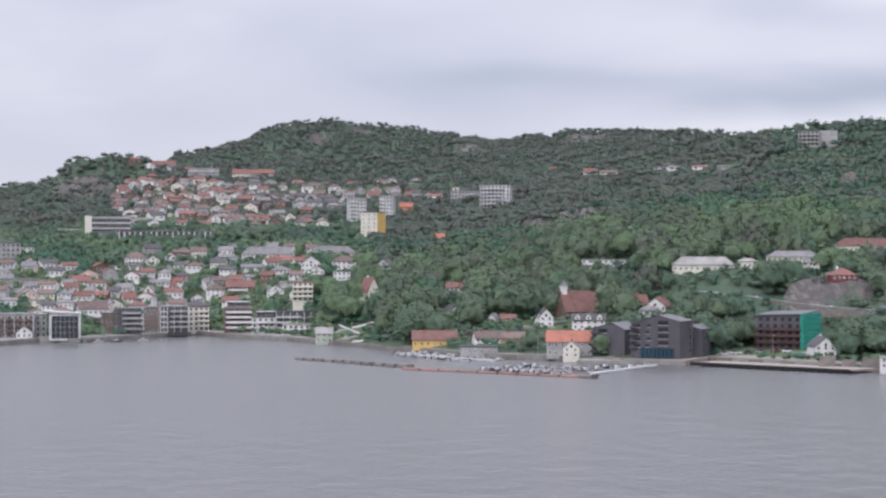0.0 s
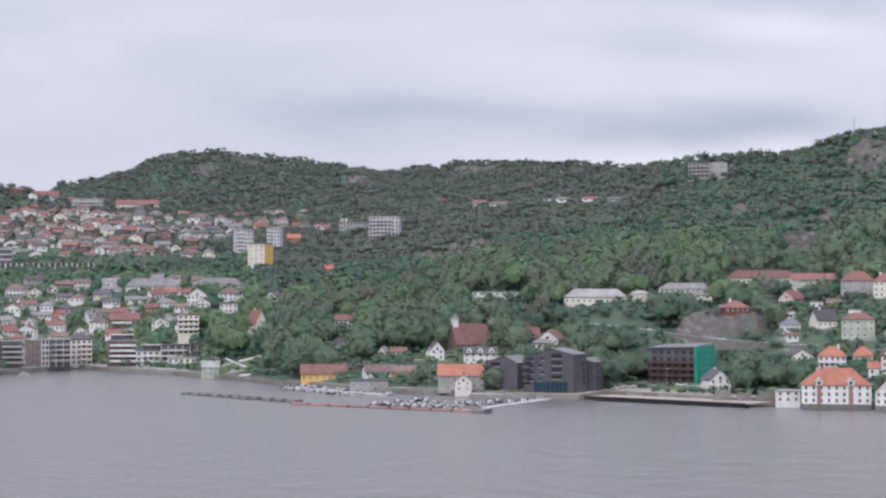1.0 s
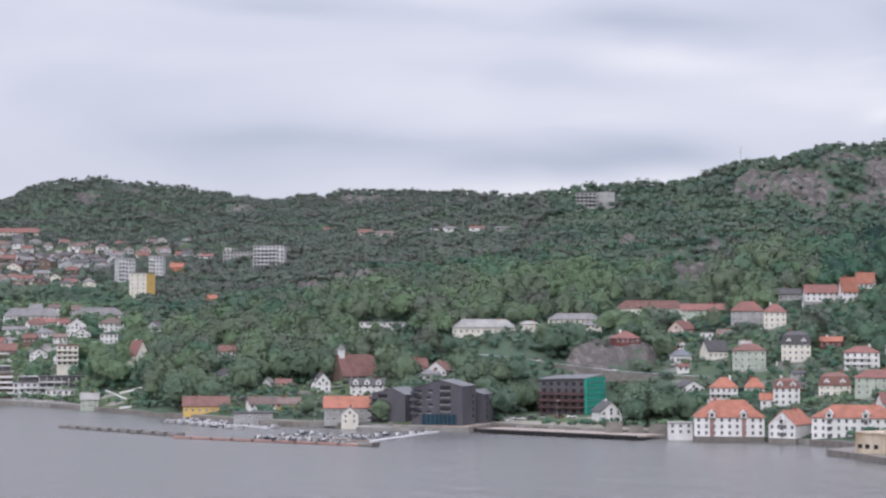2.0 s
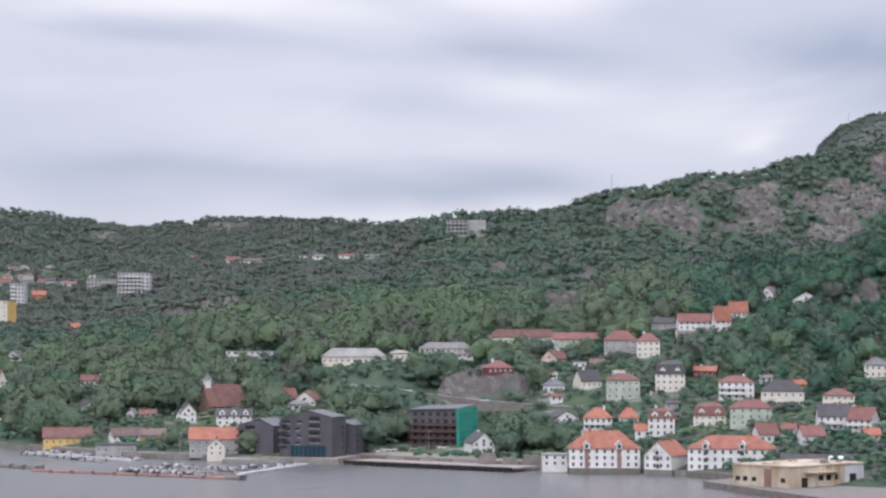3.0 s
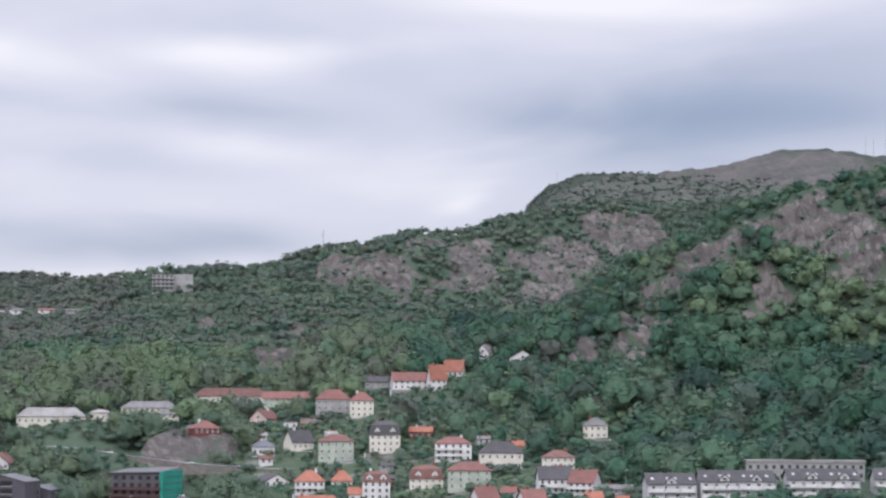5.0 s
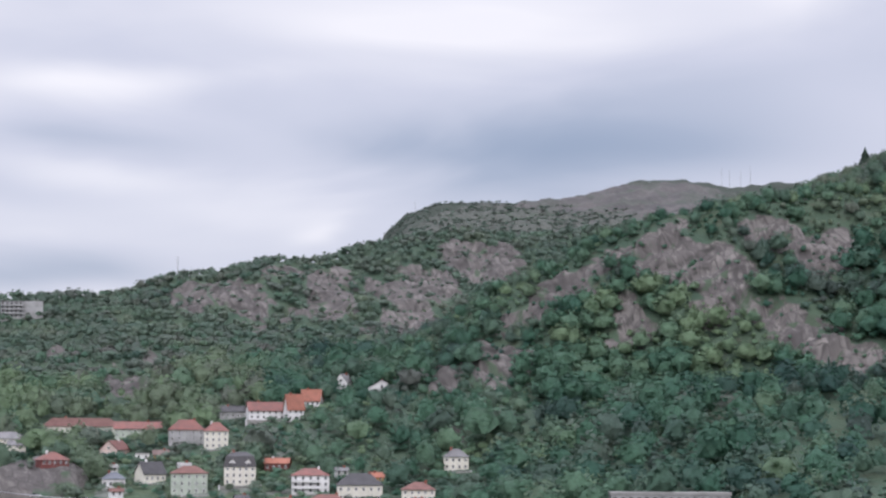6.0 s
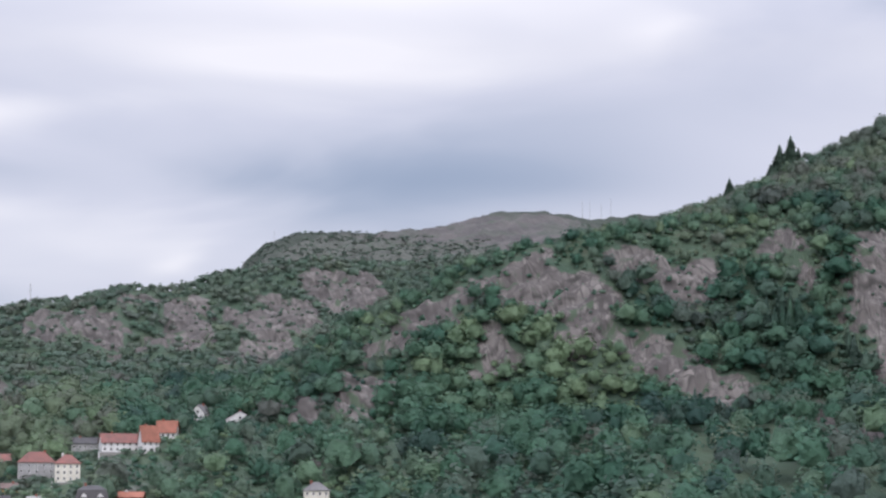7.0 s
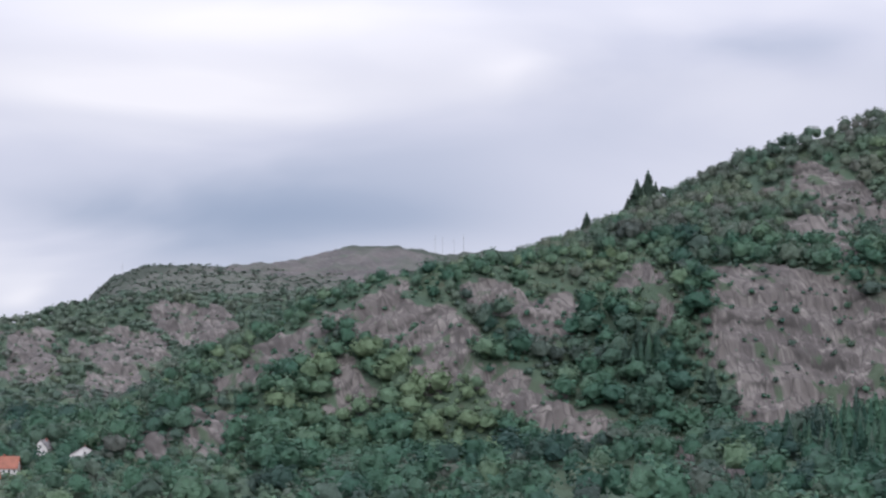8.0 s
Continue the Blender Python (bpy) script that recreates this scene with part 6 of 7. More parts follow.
def hill_road():
    """The road on its retaining wall below the rock outcrop."""
    rd = thing("road", pose(0, 0, 0), "grey asphalt road on a concrete retaining wall", "road", kind="structure")
    line = [(6.9, 1030, 27.5), (7.7, 1026, 26.5), (8.42, 1018, 25.0), (9.14, 1004, 23.4), (10.0, 986, 22.0), (10.86, 976, 20.8), (12.3, 962, 19.6), (13.0, 956, 19.4)]
    for (b0, d0, z0), (b1, d1, z1) in zip(line, line[1:]):
        (x0, y0), (x1, y1) = at(b0, d0), at(b1, d1)
        (u0, v0), (u1, v1) = at(b0, d0 + 9), at(b1, d1 + 9)
        ln = math.hypot(x1 - x0, y1 - y0)
        FOOTPRINTS.append(((x0 + u1) / 2, (y0 + v1) / 2, z1 - (4.5 if b0 > 9 else 0.5), ln, 8, 6))
        part("carriageway", Shape().slab([(x0, y0, z0), (x1, y1, z1), (u1, v1, z1), (u0, v0, z0)], 1.2), ASPHALT, rd)
        (u0, v0), (u1, v1) = at(b0, d0 - 0.6), at(b1, d1 - 0.6)
        part("retaining_wall", Shape().slab([(u0, v0, z0 + 0.2), (u1, v1, z1 + 0.2), (x1, y1, z1 + 0.2), (x0, y0, z0 + 0.2)], 6.5), STONE, rd)
        (x0, y0), (x1, y1) = at(b0, d0 - 0.3), at(b1, d1 - 0.3)
        part("guard_rail", Shape().tube((x0, y0, z0 + 0.75), (x1, y1, z1 + 0.75), 0.16, 5).tube(((x0 + x1) / 2, (y0 + y1) / 2, (z0 + z1) / 2), ((x0 + x1) / 2, (y0 + y1) / 2, (z0 + z1) / 2 + 0.75), 0.08, 5), STEEL, rd)


hill_road()
FOOTPRINTS.append((*at(10.5, 1000), 22, 36, 12, 12))


def car(x, y, z, rz, mat, label):
    ob = thing("car", pose(x, y, z, 0, 0, rz), label, "car", "parked cars")
    part("body", Shape().prism([(-2.1, 0.3), (2.1, 0.3), (2.15, 0.8), (1.2, 0.95), (-1.9, 1.0), (-2.15, 0.8)], -0.85, 0.85), mat, ob)
    part("cabin", Shape().prism([(-1.7, 0.98), (1.1, 0.95), (0.4, 1.5), (-1.2, 1.52)], -0.75, 0.75), GLASS, ob)
    for u in (-1.3, 1.3):
        for v in (-0.86, 0.86):
            part("wheel", Shape().tube((u, v - 0.1, 0.32), (u, v + 0.1, 0.32), 0.32, 10), BLACK, ob)


for x, y, rz, kind in ((128, 912, 20, "white"), (134, 915, 15, "dark"), (140, 920, -10, "grey"), (147, 922, 30, "red"), (152, 920, 12, "white"), (166, 905, 40, "dark"),
                       (122, 905, 80, "white"), (176, 900, -30, "grey"), (182, 893, -25, "white")):
    car(x, y, ground_at(x, y), rz, PAINT[kind], {"white": "white car parked near the quay", "dark": "black car parked near the quay", "grey": "grey car parked near the quay", "red": "red car parked near the quay"}[kind])
for b, d, rz, kind in ((18.9, 742, 20, "white"), (19.3, 738, -5, "grey"), (18.5, 752, 60, "dark")):
    x, y = at(b, d)
    car(x, y, ground_at(x, y) + 0.1, rz, PAINT[kind], "%s car parked above the rocky bank" % {"white": "white", "grey": "silver-grey", "dark": "black"}[kind])
for b, d, kind in ((8.5, 1020, "white"), (10.45, 984, "white"), (11.6, 971, "dark")):
    x, y = at(b, d)
    car(x, y, 25.0 if b < 9 else 21.4 if b < 11 else 20.2, -38, PAINT[kind], "%s car driving on the hillside road" % ("white" if kind == "white" else "black"))


def mast(b, d, tall, label):
    x, y = at(b, d)
    z = ground_at(x, y)
    ob = thing("mast", pose(x, y, z), label, "mast")
    part("pole", Shape().tube((0, 0, -1), (0, 0, tall), 0.35, 6, 0.12), STEEL, ob)
    for i in range(3):
        part("cross_arm", Shape().box(-1.2, 1.2, -0.08, 0.08, tall * (0.6 + 0.13 * i), tall * (0.6 + 0.13 * i) + 0.2), STEEL, ob)


mast(14.1, 1682, 14, "thin steel mast on the ridge")
mast(20.6, 3040, 16, "thin steel mast on the far fell")
for b in (28.75, 28.95, 29.25, 29.5):
    mast(b, 3050, 26, "steel radio mast on the far fell")


def lamp_post(x, y):
    ob = thing("street_lamp", pose(x, y, ground_at(x, y)), "grey steel street lamp", "street lamp", "street lamps")
    part("pole", Shape().tube((0, 0, -0.5), (0, 0, 8), 0.11, 6, 0.07), STEEL, ob)
    part("lamp_head", Shape().box(-0.2, 0.9, -0.15, 0.15, 7.9, 8.1), PAINT["lightgrey"], ob)


for b, d in ((21.0, 850), (22.4, 838), (11.2, 905), (6.9, 930), (2.6, 915), (-0.9, 995), (9.0, 925), (10.2, 920)):
    lamp_post(*at(b, d))
# ---- trees ----
def leaf_material(name, per_tree):
    """Leaves in greens that differ from tree to tree and from spray to spray."""
    m = bpy.data.materials.new(name)
    m.use_nodes = True
    n, l = m.node_tree.nodes, m.node_tree.links
    b = n["Principled BSDF"]
    b.inputs["Roughness"].default_value, b.inputs["Specular IOR Level"].default_value = 0.65, 0.25
    if per_tree == "attribute":
        a = n.new("ShaderNodeAttribute")
        a.attribute_name = "tint"
        tint = a.outputs["Fac"]
    else:
        a = n.new("ShaderNodeObjectInfo")
        span = n.new("ShaderNodeMapRange")
        span.inputs["To Min"].default_value, span.inputs["To Max"].default_value = 0.68, 1.05
        l.new(a.outputs["Random"], span.inputs["Value"])
        tint = span.outputs[0]
    ramp = n.new("ShaderNodeValToRGB")
    e = ramp.color_ramp.elements
    e[0].position, e[0].color = 0.0, (0.043, 0.098, 0.082, 1)
    e[1].position, e[1].color = 1.0, (0.172, 0.252, 0.145, 1)
    for at, c in ((0.3, (0.055, 0.139, 0.093, 1)), (0.5, (0.079, 0.174, 0.113, 1)), (0.75, (0.118, 0.209, 0.134, 1))):
        e.new(at).color = c
    l.new(tint, ramp.inputs["Fac"])
    mixed = n.new("ShaderNodeMix")
    mixed.data_type = "RGBA"
    # grey mixed in: greyish trees, and distance haze painted into far leaves
    mixed.inputs["B"].default_value, mixed.inputs["Factor"].default_value = (0.152, 0.160, 0.142, 1), 0.28
    l.new(ramp.outputs[0], mixed.inputs["A"])
    if per_tree == "attribute":
        grey_haze = n.new("ShaderNodeAttribute")
        grey_haze.attribute_name = "grey_haze"
        l.new(grey_haze.outputs["Fac"], mixed.inputs["Factor"])
    g = n.new("ShaderNodeNewGeometry")
    mr = n.new("ShaderNodeMapRange")
    mr.inputs["To Min"].default_value, mr.inputs["To Max"].default_value = 0.93, 1.07
    l.new(g.outputs["Random Per Island"], mr.inputs["Value"])
    hsv = n.new("ShaderNodeHueSaturation")
    l.new(mixed.outputs["Result"], hsv.inputs["Color"])
    tuft, spread_, product = n.new("ShaderNodeTexNoise"), n.new("ShaderNodeMapRange"), n.new("ShaderNodeMath")
    tuft.inputs["Scale"].default_value, tuft.inputs["Detail"].default_value = (0.75, 5) if per_tree == "attribute" else (8.0, 5)
    spread_.inputs["From Min"].default_value, spread_.inputs["From Max"].default_value = 0.32, 0.68
    spread_.inputs["To Min"].default_value, spread_.inputs["To Max"].default_value = 0.82, 1.18
    product.operation = "MULTIPLY"
    l.new(tuft.outputs["Fac"], spread_.inputs["Value"])
    l.new(mr.outputs[0], product.inputs[0])
    l.new(spread_.outputs[0], product.inputs[1])
    l.new(product.outputs[0], hsv.inputs["Value"])
    l.new(hsv.outputs[0], b.inputs["Base Color"])
    co, leafy, bump = n.new("ShaderNodeTexCoord"), n.new("ShaderNodeTexNoise"), n.new("ShaderNodeBump")
    leafy.inputs["Scale"].default_value, leafy.inputs["Detail"].default_value = (1.1, 4) if per_tree == "attribute" else (14.0, 4)
    l.new(co.outputs["Object"], leafy.inputs["Vector"])
    l.new(co.outputs["Object"], tuft.inputs["Vector"])
    bump.inputs["Strength"].default_value, bump.inputs["Distance"].default_value = 0.35, 0.8 if per_tree == "attribute" else 0.1
    l.new(leafy.outputs["Fac"], bump.inputs["Height"])
    l.new(bump.outputs[0], b.inputs["Normal"])
    thin, both = n.new("ShaderNodeBsdfTranslucent"), n.new("ShaderNodeMixShader")
    l.new(hsv.outputs[0], thin.inputs["Color"])
    both.inputs[0].default_value = 0.5
    l.new(b.outputs[0], both.inputs[1])
    l.new(thin.outputs[0], both.inputs[2])
    l.new(both.outputs[0], n["Material Output"].inputs["Surface"])
    return m


LEAF, FOREST_LEAF = leaf_material("leaves", "object"), leaf_material("forest_leaves", "attribute")
BARK = material("bark", (0.09, 0.075, 0.065), 0.9, 0.2, 0.3)


def ball(rng, level):
    """Points and triangles of a lumpy ball of radius 1."""
    t = (1 + 5 ** 0.5) / 2
    v = np.array([(-1, t, 0), (1, t, 0), (-1, -t, 0), (1, -t, 0), (0, -1, t), (0, 1, t), (0, -1, -t), (0, 1, -t), (t, 0, -1), (t, 0, 1), (-t, 0, -1), (-t, 0, 1)], float)
    v /= np.linalg.norm(v[0])
    f = [(0, 11, 5), (0, 5, 1), (0, 1, 7), (0, 7, 10), (0, 10, 11), (1, 5, 9), (5, 11, 4), (11, 10, 2), (10, 7, 6), (7, 1, 8), (3, 9, 4), (3, 4, 2), (3, 2, 6),
         (3, 6, 8), (3, 8, 9), (4, 9, 5), (2, 4, 11), (6, 2, 10), (8, 6, 7), (9, 8, 1)]
    for _ in range(level):
        cache, v, g = {}, list(v), []

        def mid(i, j):
            k = (min(i, j), max(i, j))
            if k not in cache:
                p = (v[i] + v[j]) / 2
                v.append(p / np.linalg.norm(p))
                cache[k] = len(v) - 1
            return cache[k]
        for a, b, c in f:
            ab, bc, ca = mid(a, b), mid(b, c), mid(c, a)
            g += [(a, ab, ca), (b, bc, ab), (c, ca, bc), (ab, bc, ca)]
        f, v = g, np.array(v)
    v = v * rng.uniform(0.85, 1.12, (len(v), 1))
    return v, np.array(f)


def broadleaf(seed, bumps, sprays, size, level=1, low=0.1, wide=0.33, deep=0.38):
    """A domed crown: an uneven mass with rounded boughs, and leaf sprays that stand off it all over. Height 1. Returns points, normals, triangles, quads."""
    rng = np.random.RandomState(seed)
    centre, up = np.array([0, 0, 0.56]), np.array([0, 0, 1.0])
    axes = np.array([wide * rng.uniform(0.85, 1.2), wide * rng.uniform(0.85, 1.15), 0.43])
    boughs = rng.normal(size=(bumps, 3)) + np.array([0, 0, 0.25])
    boughs /= np.linalg.norm(boughs, axis=1)[:, None]
    reach = rng.uniform(0.6, 1.0, bumps)

    def radius(v):
        near = np.exp(-(1 - v @ boughs.T) / 0.10) * reach
        return 1 - deep + deep * near.max(1)

    def normals(v, stray):
        nn = v * 0.5 + up * 0.6 + rng.normal(size=v.shape) * stray
        return nn / np.linalg.norm(nn, axis=1)[:, None]

    v, f = ball(rng, level)
    v /= np.linalg.norm(v, axis=1)[:, None]
    p = v * (radius(v) * rng.uniform(0.85, 1.05, len(v)))[:, None] * axes + centre
    p[:, 2] = np.maximum(p[:, 2], low)
    pts, nor = [p], [normals(v, 0.05)]
    d = rng.normal(size=(sprays * 2, 3)) + up * 0.35
    d /= np.linalg.norm(d, axis=1)[:, None]
    d = d[d[:, 2] > -0.55][:sprays]
    c = d * (radius(d) * rng.uniform(0.92, 1.28, len(d)))[:, None] * axes + centre
    c[:, 2] = np.maximum(c[:, 2], low)
    lean = d * 0.7 + up * 0.5 + rng.normal(size=d.shape) * 0.6
    lean /= np.linalg.norm(lean, axis=1)[:, None]
    u = np.cross(lean, rng.normal(size=d.shape))
    u /= np.linalg.norm(u, axis=1)[:, None]
    w = np.cross(lean, u)
    h = (size * rng.uniform(0.6, 1.3, len(d)))[:, None]
    pts.append(np.stack([c - u * h, c - w * h * 0.7, c + u * h * 0.9, c + w * h * 0.75], 1).reshape(-1, 3))
    nor.append(np.repeat(normals(d, 0.17), 4, 0))
    return np.concatenate(pts), np.concatenate(nor), f, len(v) + np.arange(len(d) * 4).reshape(-1, 4)


def face_out(pts, quad, lit):
    """Turns leaf faces the same way round, their upper sides to the open side of the slope."""
    a, b, c = pts[quad[:, 0]], pts[quad[:, 1]], pts[quad[:, 2]]
    away = (np.cross(b - a, c - b) * lit).sum(1) < 0
    quad = quad.copy()
    quad[away] = quad[away][:, ::-1]
    return quad


def conifer(seed, whorls, boughs, width):
    """A spruce: drooping boughs in whorls about a slim core. Height 1."""
    rng = np.random.RandomState(seed)
    v = [(0, 0, 1.0)] + [(width * 0.62 * math.cos(i * math.pi / 3), width * 0.62 * math.sin(i * math.pi / 3), 0.1) for i in range(6)]
    pts, nor = [np.array(v)], [np.array([(0, 0, 1)] + [(p[0] / width, p[1] / width, 0.4) for p in v[1:]])]
    tri = [np.array([(0, i + 1, (i + 1) % 6 + 1) for i in range(6)])]
    quad, k = [], 7
    for j in range(whorls):
        z = 0.1 + 0.87 * (j / whorls) ** 0.92
        reach = width * (1.04 - z) * rng.uniform(0.85, 1.15)
        for i in range(max(4, int(boughs * (1.15 - z)))):
            a = rng.uniform(0, 2 * math.pi)
            o, s = np.array([math.cos(a), math.sin(a), 0]), np.array([-math.sin(a), math.cos(a), 0])
            r = reach * rng.uniform(0.75, 1.1)
            tip = o * r + np.array([0, 0, z - r * 0.35])
            root = o * r * 0.15 + np.array([0, 0, z + 0.02])
            mid_ = o * r * 0.6 + np.array([0, 0, z - r * 0.08])
            b = max(0.035, r * 0.7)
            pts.append(np.array([root, mid_ + s * b, tip, mid_ - s * b]))
            nn = o * 0.5 + np.array([0, 0, 0.9])
            nor.append(np.tile(nn / np.linalg.norm(nn), (4, 1)))
            quad.append(np.arange(4) + k)
            k += 4
    return np.concatenate(pts), np.concatenate(nor), np.concatenate(tri), np.array(quad)


def raw_mesh(name, pts, nor, tri, quad, mat, tint=None):
    pts, quad = np.asarray(pts, float), np.asarray(quad)
    quad = face_out(pts, quad, np.array([-0.35, -1.0, 0.1]))
    me = bpy.data.meshes.new(name)
    me.vertices.add(len(pts))
    me.vertices.foreach_set("co", np.asarray(pts, np.float32).ravel())
    loops = np.concatenate([tri.ravel(), quad.ravel()]).astype(np.int32)
    me.loops.add(len(loops))
    me.loops.foreach_set("vertex_index", loops)
    me.polygons.add(len(tri) + len(quad))
    me.polygons.foreach_set("loop_start", np.concatenate([np.arange(len(tri)) * 3, len(tri) * 3 + np.arange(len(quad)) * 4]).astype(np.int32))
    if tint is not None:
        for k, word in enumerate(("tint", "grey_haze")):
            me.attributes.new(word, "FLOAT", "POINT").data.foreach_set("value", np.asarray(tint[:, k], np.float32))
    me.update(calc_edges=True)
    me.shade_smooth()
    me.normals_split_custom_set_from_vertices(nor.tolist())
    me.materials.append(mat)
    return me


def trunk_shape(rng, height, limbs=5):
    """A tapered trunk with limbs that reach into the crown."""
    s = Shape()
    s.tube((0, 0, -0.6), (0, 0, height * 0.62), height * 0.028, 7, height * 0.012)
    for i in range(limbs):
        a, z = 2 * math.pi * i / limbs + rng.uniform(-0.4, 0.4), height * rng.uniform(0.25, 0.5)
        s.tube((0, 0, z), (height * 0.2 * math.cos(a), height * 0.2 * math.sin(a), z + height * 0.2), height * 0.012, 5, height * 0.004)
    return s


# ---- woods ----
def scatter(rng, spacing, r0, r1, b0, b1):
    """Places about so many metres apart on a sector of the land."""
    bs, ds = [], []
    for d in np.arange(r0, r1, spacing):
        step = math.degrees(spacing / d)
        b = np.arange(b0, b1, step)
        bs.append(b + rng.uniform(-0.45, 0.45, len(b)) * step)
        ds.append(d + rng.uniform(-0.45, 0.45, len(b)) * spacing)
    return np.concatenate(bs), np.concatenate(ds)


def overlooked(b, d, z, h):
    """Which trees stand on slopes that face the fjord, not behind a crest."""
    gb, gd = np.linspace(-14, 46, 480), np.arange(650, 3400, 10.0)
    bb, dd = np.meshgrid(np.radians(gb), gd, indexing="ij")
    g = ground((dd * np.sin(bb)).ravel(), (dd * np.cos(bb)).ravel()).reshape(bb.shape)
    up = np.maximum.accumulate((g - EYE) / (dd - 75), axis=1)
    i = np.clip(np.round((b + 14) / 60 * 479).astype(int), 0, 479)
    j = np.clip(((d - 650) / 10).astype(int) - 1, 0, len(gd) - 1)
    return (z + h - EYE) / (d - 75) > up[i, j] - 0.002


def clear_of_houses(x, y, z, h):
    """Which trees stand in no house, and which would be tall ones on the open side below its windows."""
    free, tall_before = np.ones(len(x), bool), np.zeros(len(x), bool)
    for hx, hy, hz, w, dep, tall in FOOTPRINTS:
        r = math.hypot(hx, hy)
        ux, uy = hx / r, hy / r
        fwd, side = (x - hx) * ux + (y - hy) * uy, (x - hx) * uy - (y - hy) * ux
        inside = (np.abs(fwd) < dep / 2 + 2.0) & (np.abs(side) < w / 2 + 1.2)
        line = EYE + (hz + (0.42 if r < 960 else 0.85 if w > 20 else 0.5) * tall - EYE) * (r + fwd - 75) / (r - 75)
        before = (fwd < 0) & (fwd > -120) & (np.abs(side) < w / 2 + 0.22 * h) & (z + h * 0.95 > line) & (h > 5.2)
        free &= ~inside
        tall_before |= before
    return free, tall_before


def wood_mesh(name, templates, b, x, y, z, h, tint, wide, rng):
    """All trees of one wood as one mesh."""
    pts, nor, tri, quad, tn = [], [], [], [], []
    k = 0
    which = rng.randint(0, len(templates), len(x))
    turn = rng.uniform(0, 2 * math.pi, len(x))
    for i, (p, nv, t, q) in enumerate(templates):
        pick = np.where(which == i)[0]
        if not len(pick):
            continue
        c, s = np.cos(turn[pick])[:, None], np.sin(turn[pick])[:, None]
        hh, ww = h[pick][:, None], (h * wide)[pick][:, None]
        px = (p[:, 0] * c - p[:, 1] * s) * ww + x[pick][:, None]
        py = (p[:, 0] * s + p[:, 1] * c) * ww + y[pick][:, None]
        pz = p[:, 2] * hh + z[pick][:, None]
        pts.append(np.stack([px, py, pz], -1).reshape(-1, 3))
        nor.append(np.stack([nv[:, 0] * c - nv[:, 1] * s, nv[:, 0] * s + nv[:, 1] * c, np.repeat(nv[None, :, 2], len(pick), 0)], -1).reshape(-1, 3))
        base = k + np.arange(len(pick))[:, None, None] * len(p)
        tri.append((t[None] + base).reshape(-1, 3))
        quad.append((q[None] + base).reshape(-1, 4))
        tn.append(np.repeat(tint[pick], len(p), 0))
        k += len(pick) * len(p)
    me = raw_mesh(name, np.concatenate(pts), np.concatenate(nor), np.concatenate(tri), np.concatenate(quad), FOREST_LEAF, np.concatenate(tn))
    return new(name, me)


NEAR_BROAD = [broadleaf(11 + i, 12 + i % 5, 108, 0.053, 0) for i in range(8)]
NEAR_SPRUCE = [conifer(31 + i, 12, 15, 0.26) for i in range(3)]
FAR_BROAD = [broadleaf(51 + i, 6, 15, 0.105, 0, 0.2) for i in range(8)]


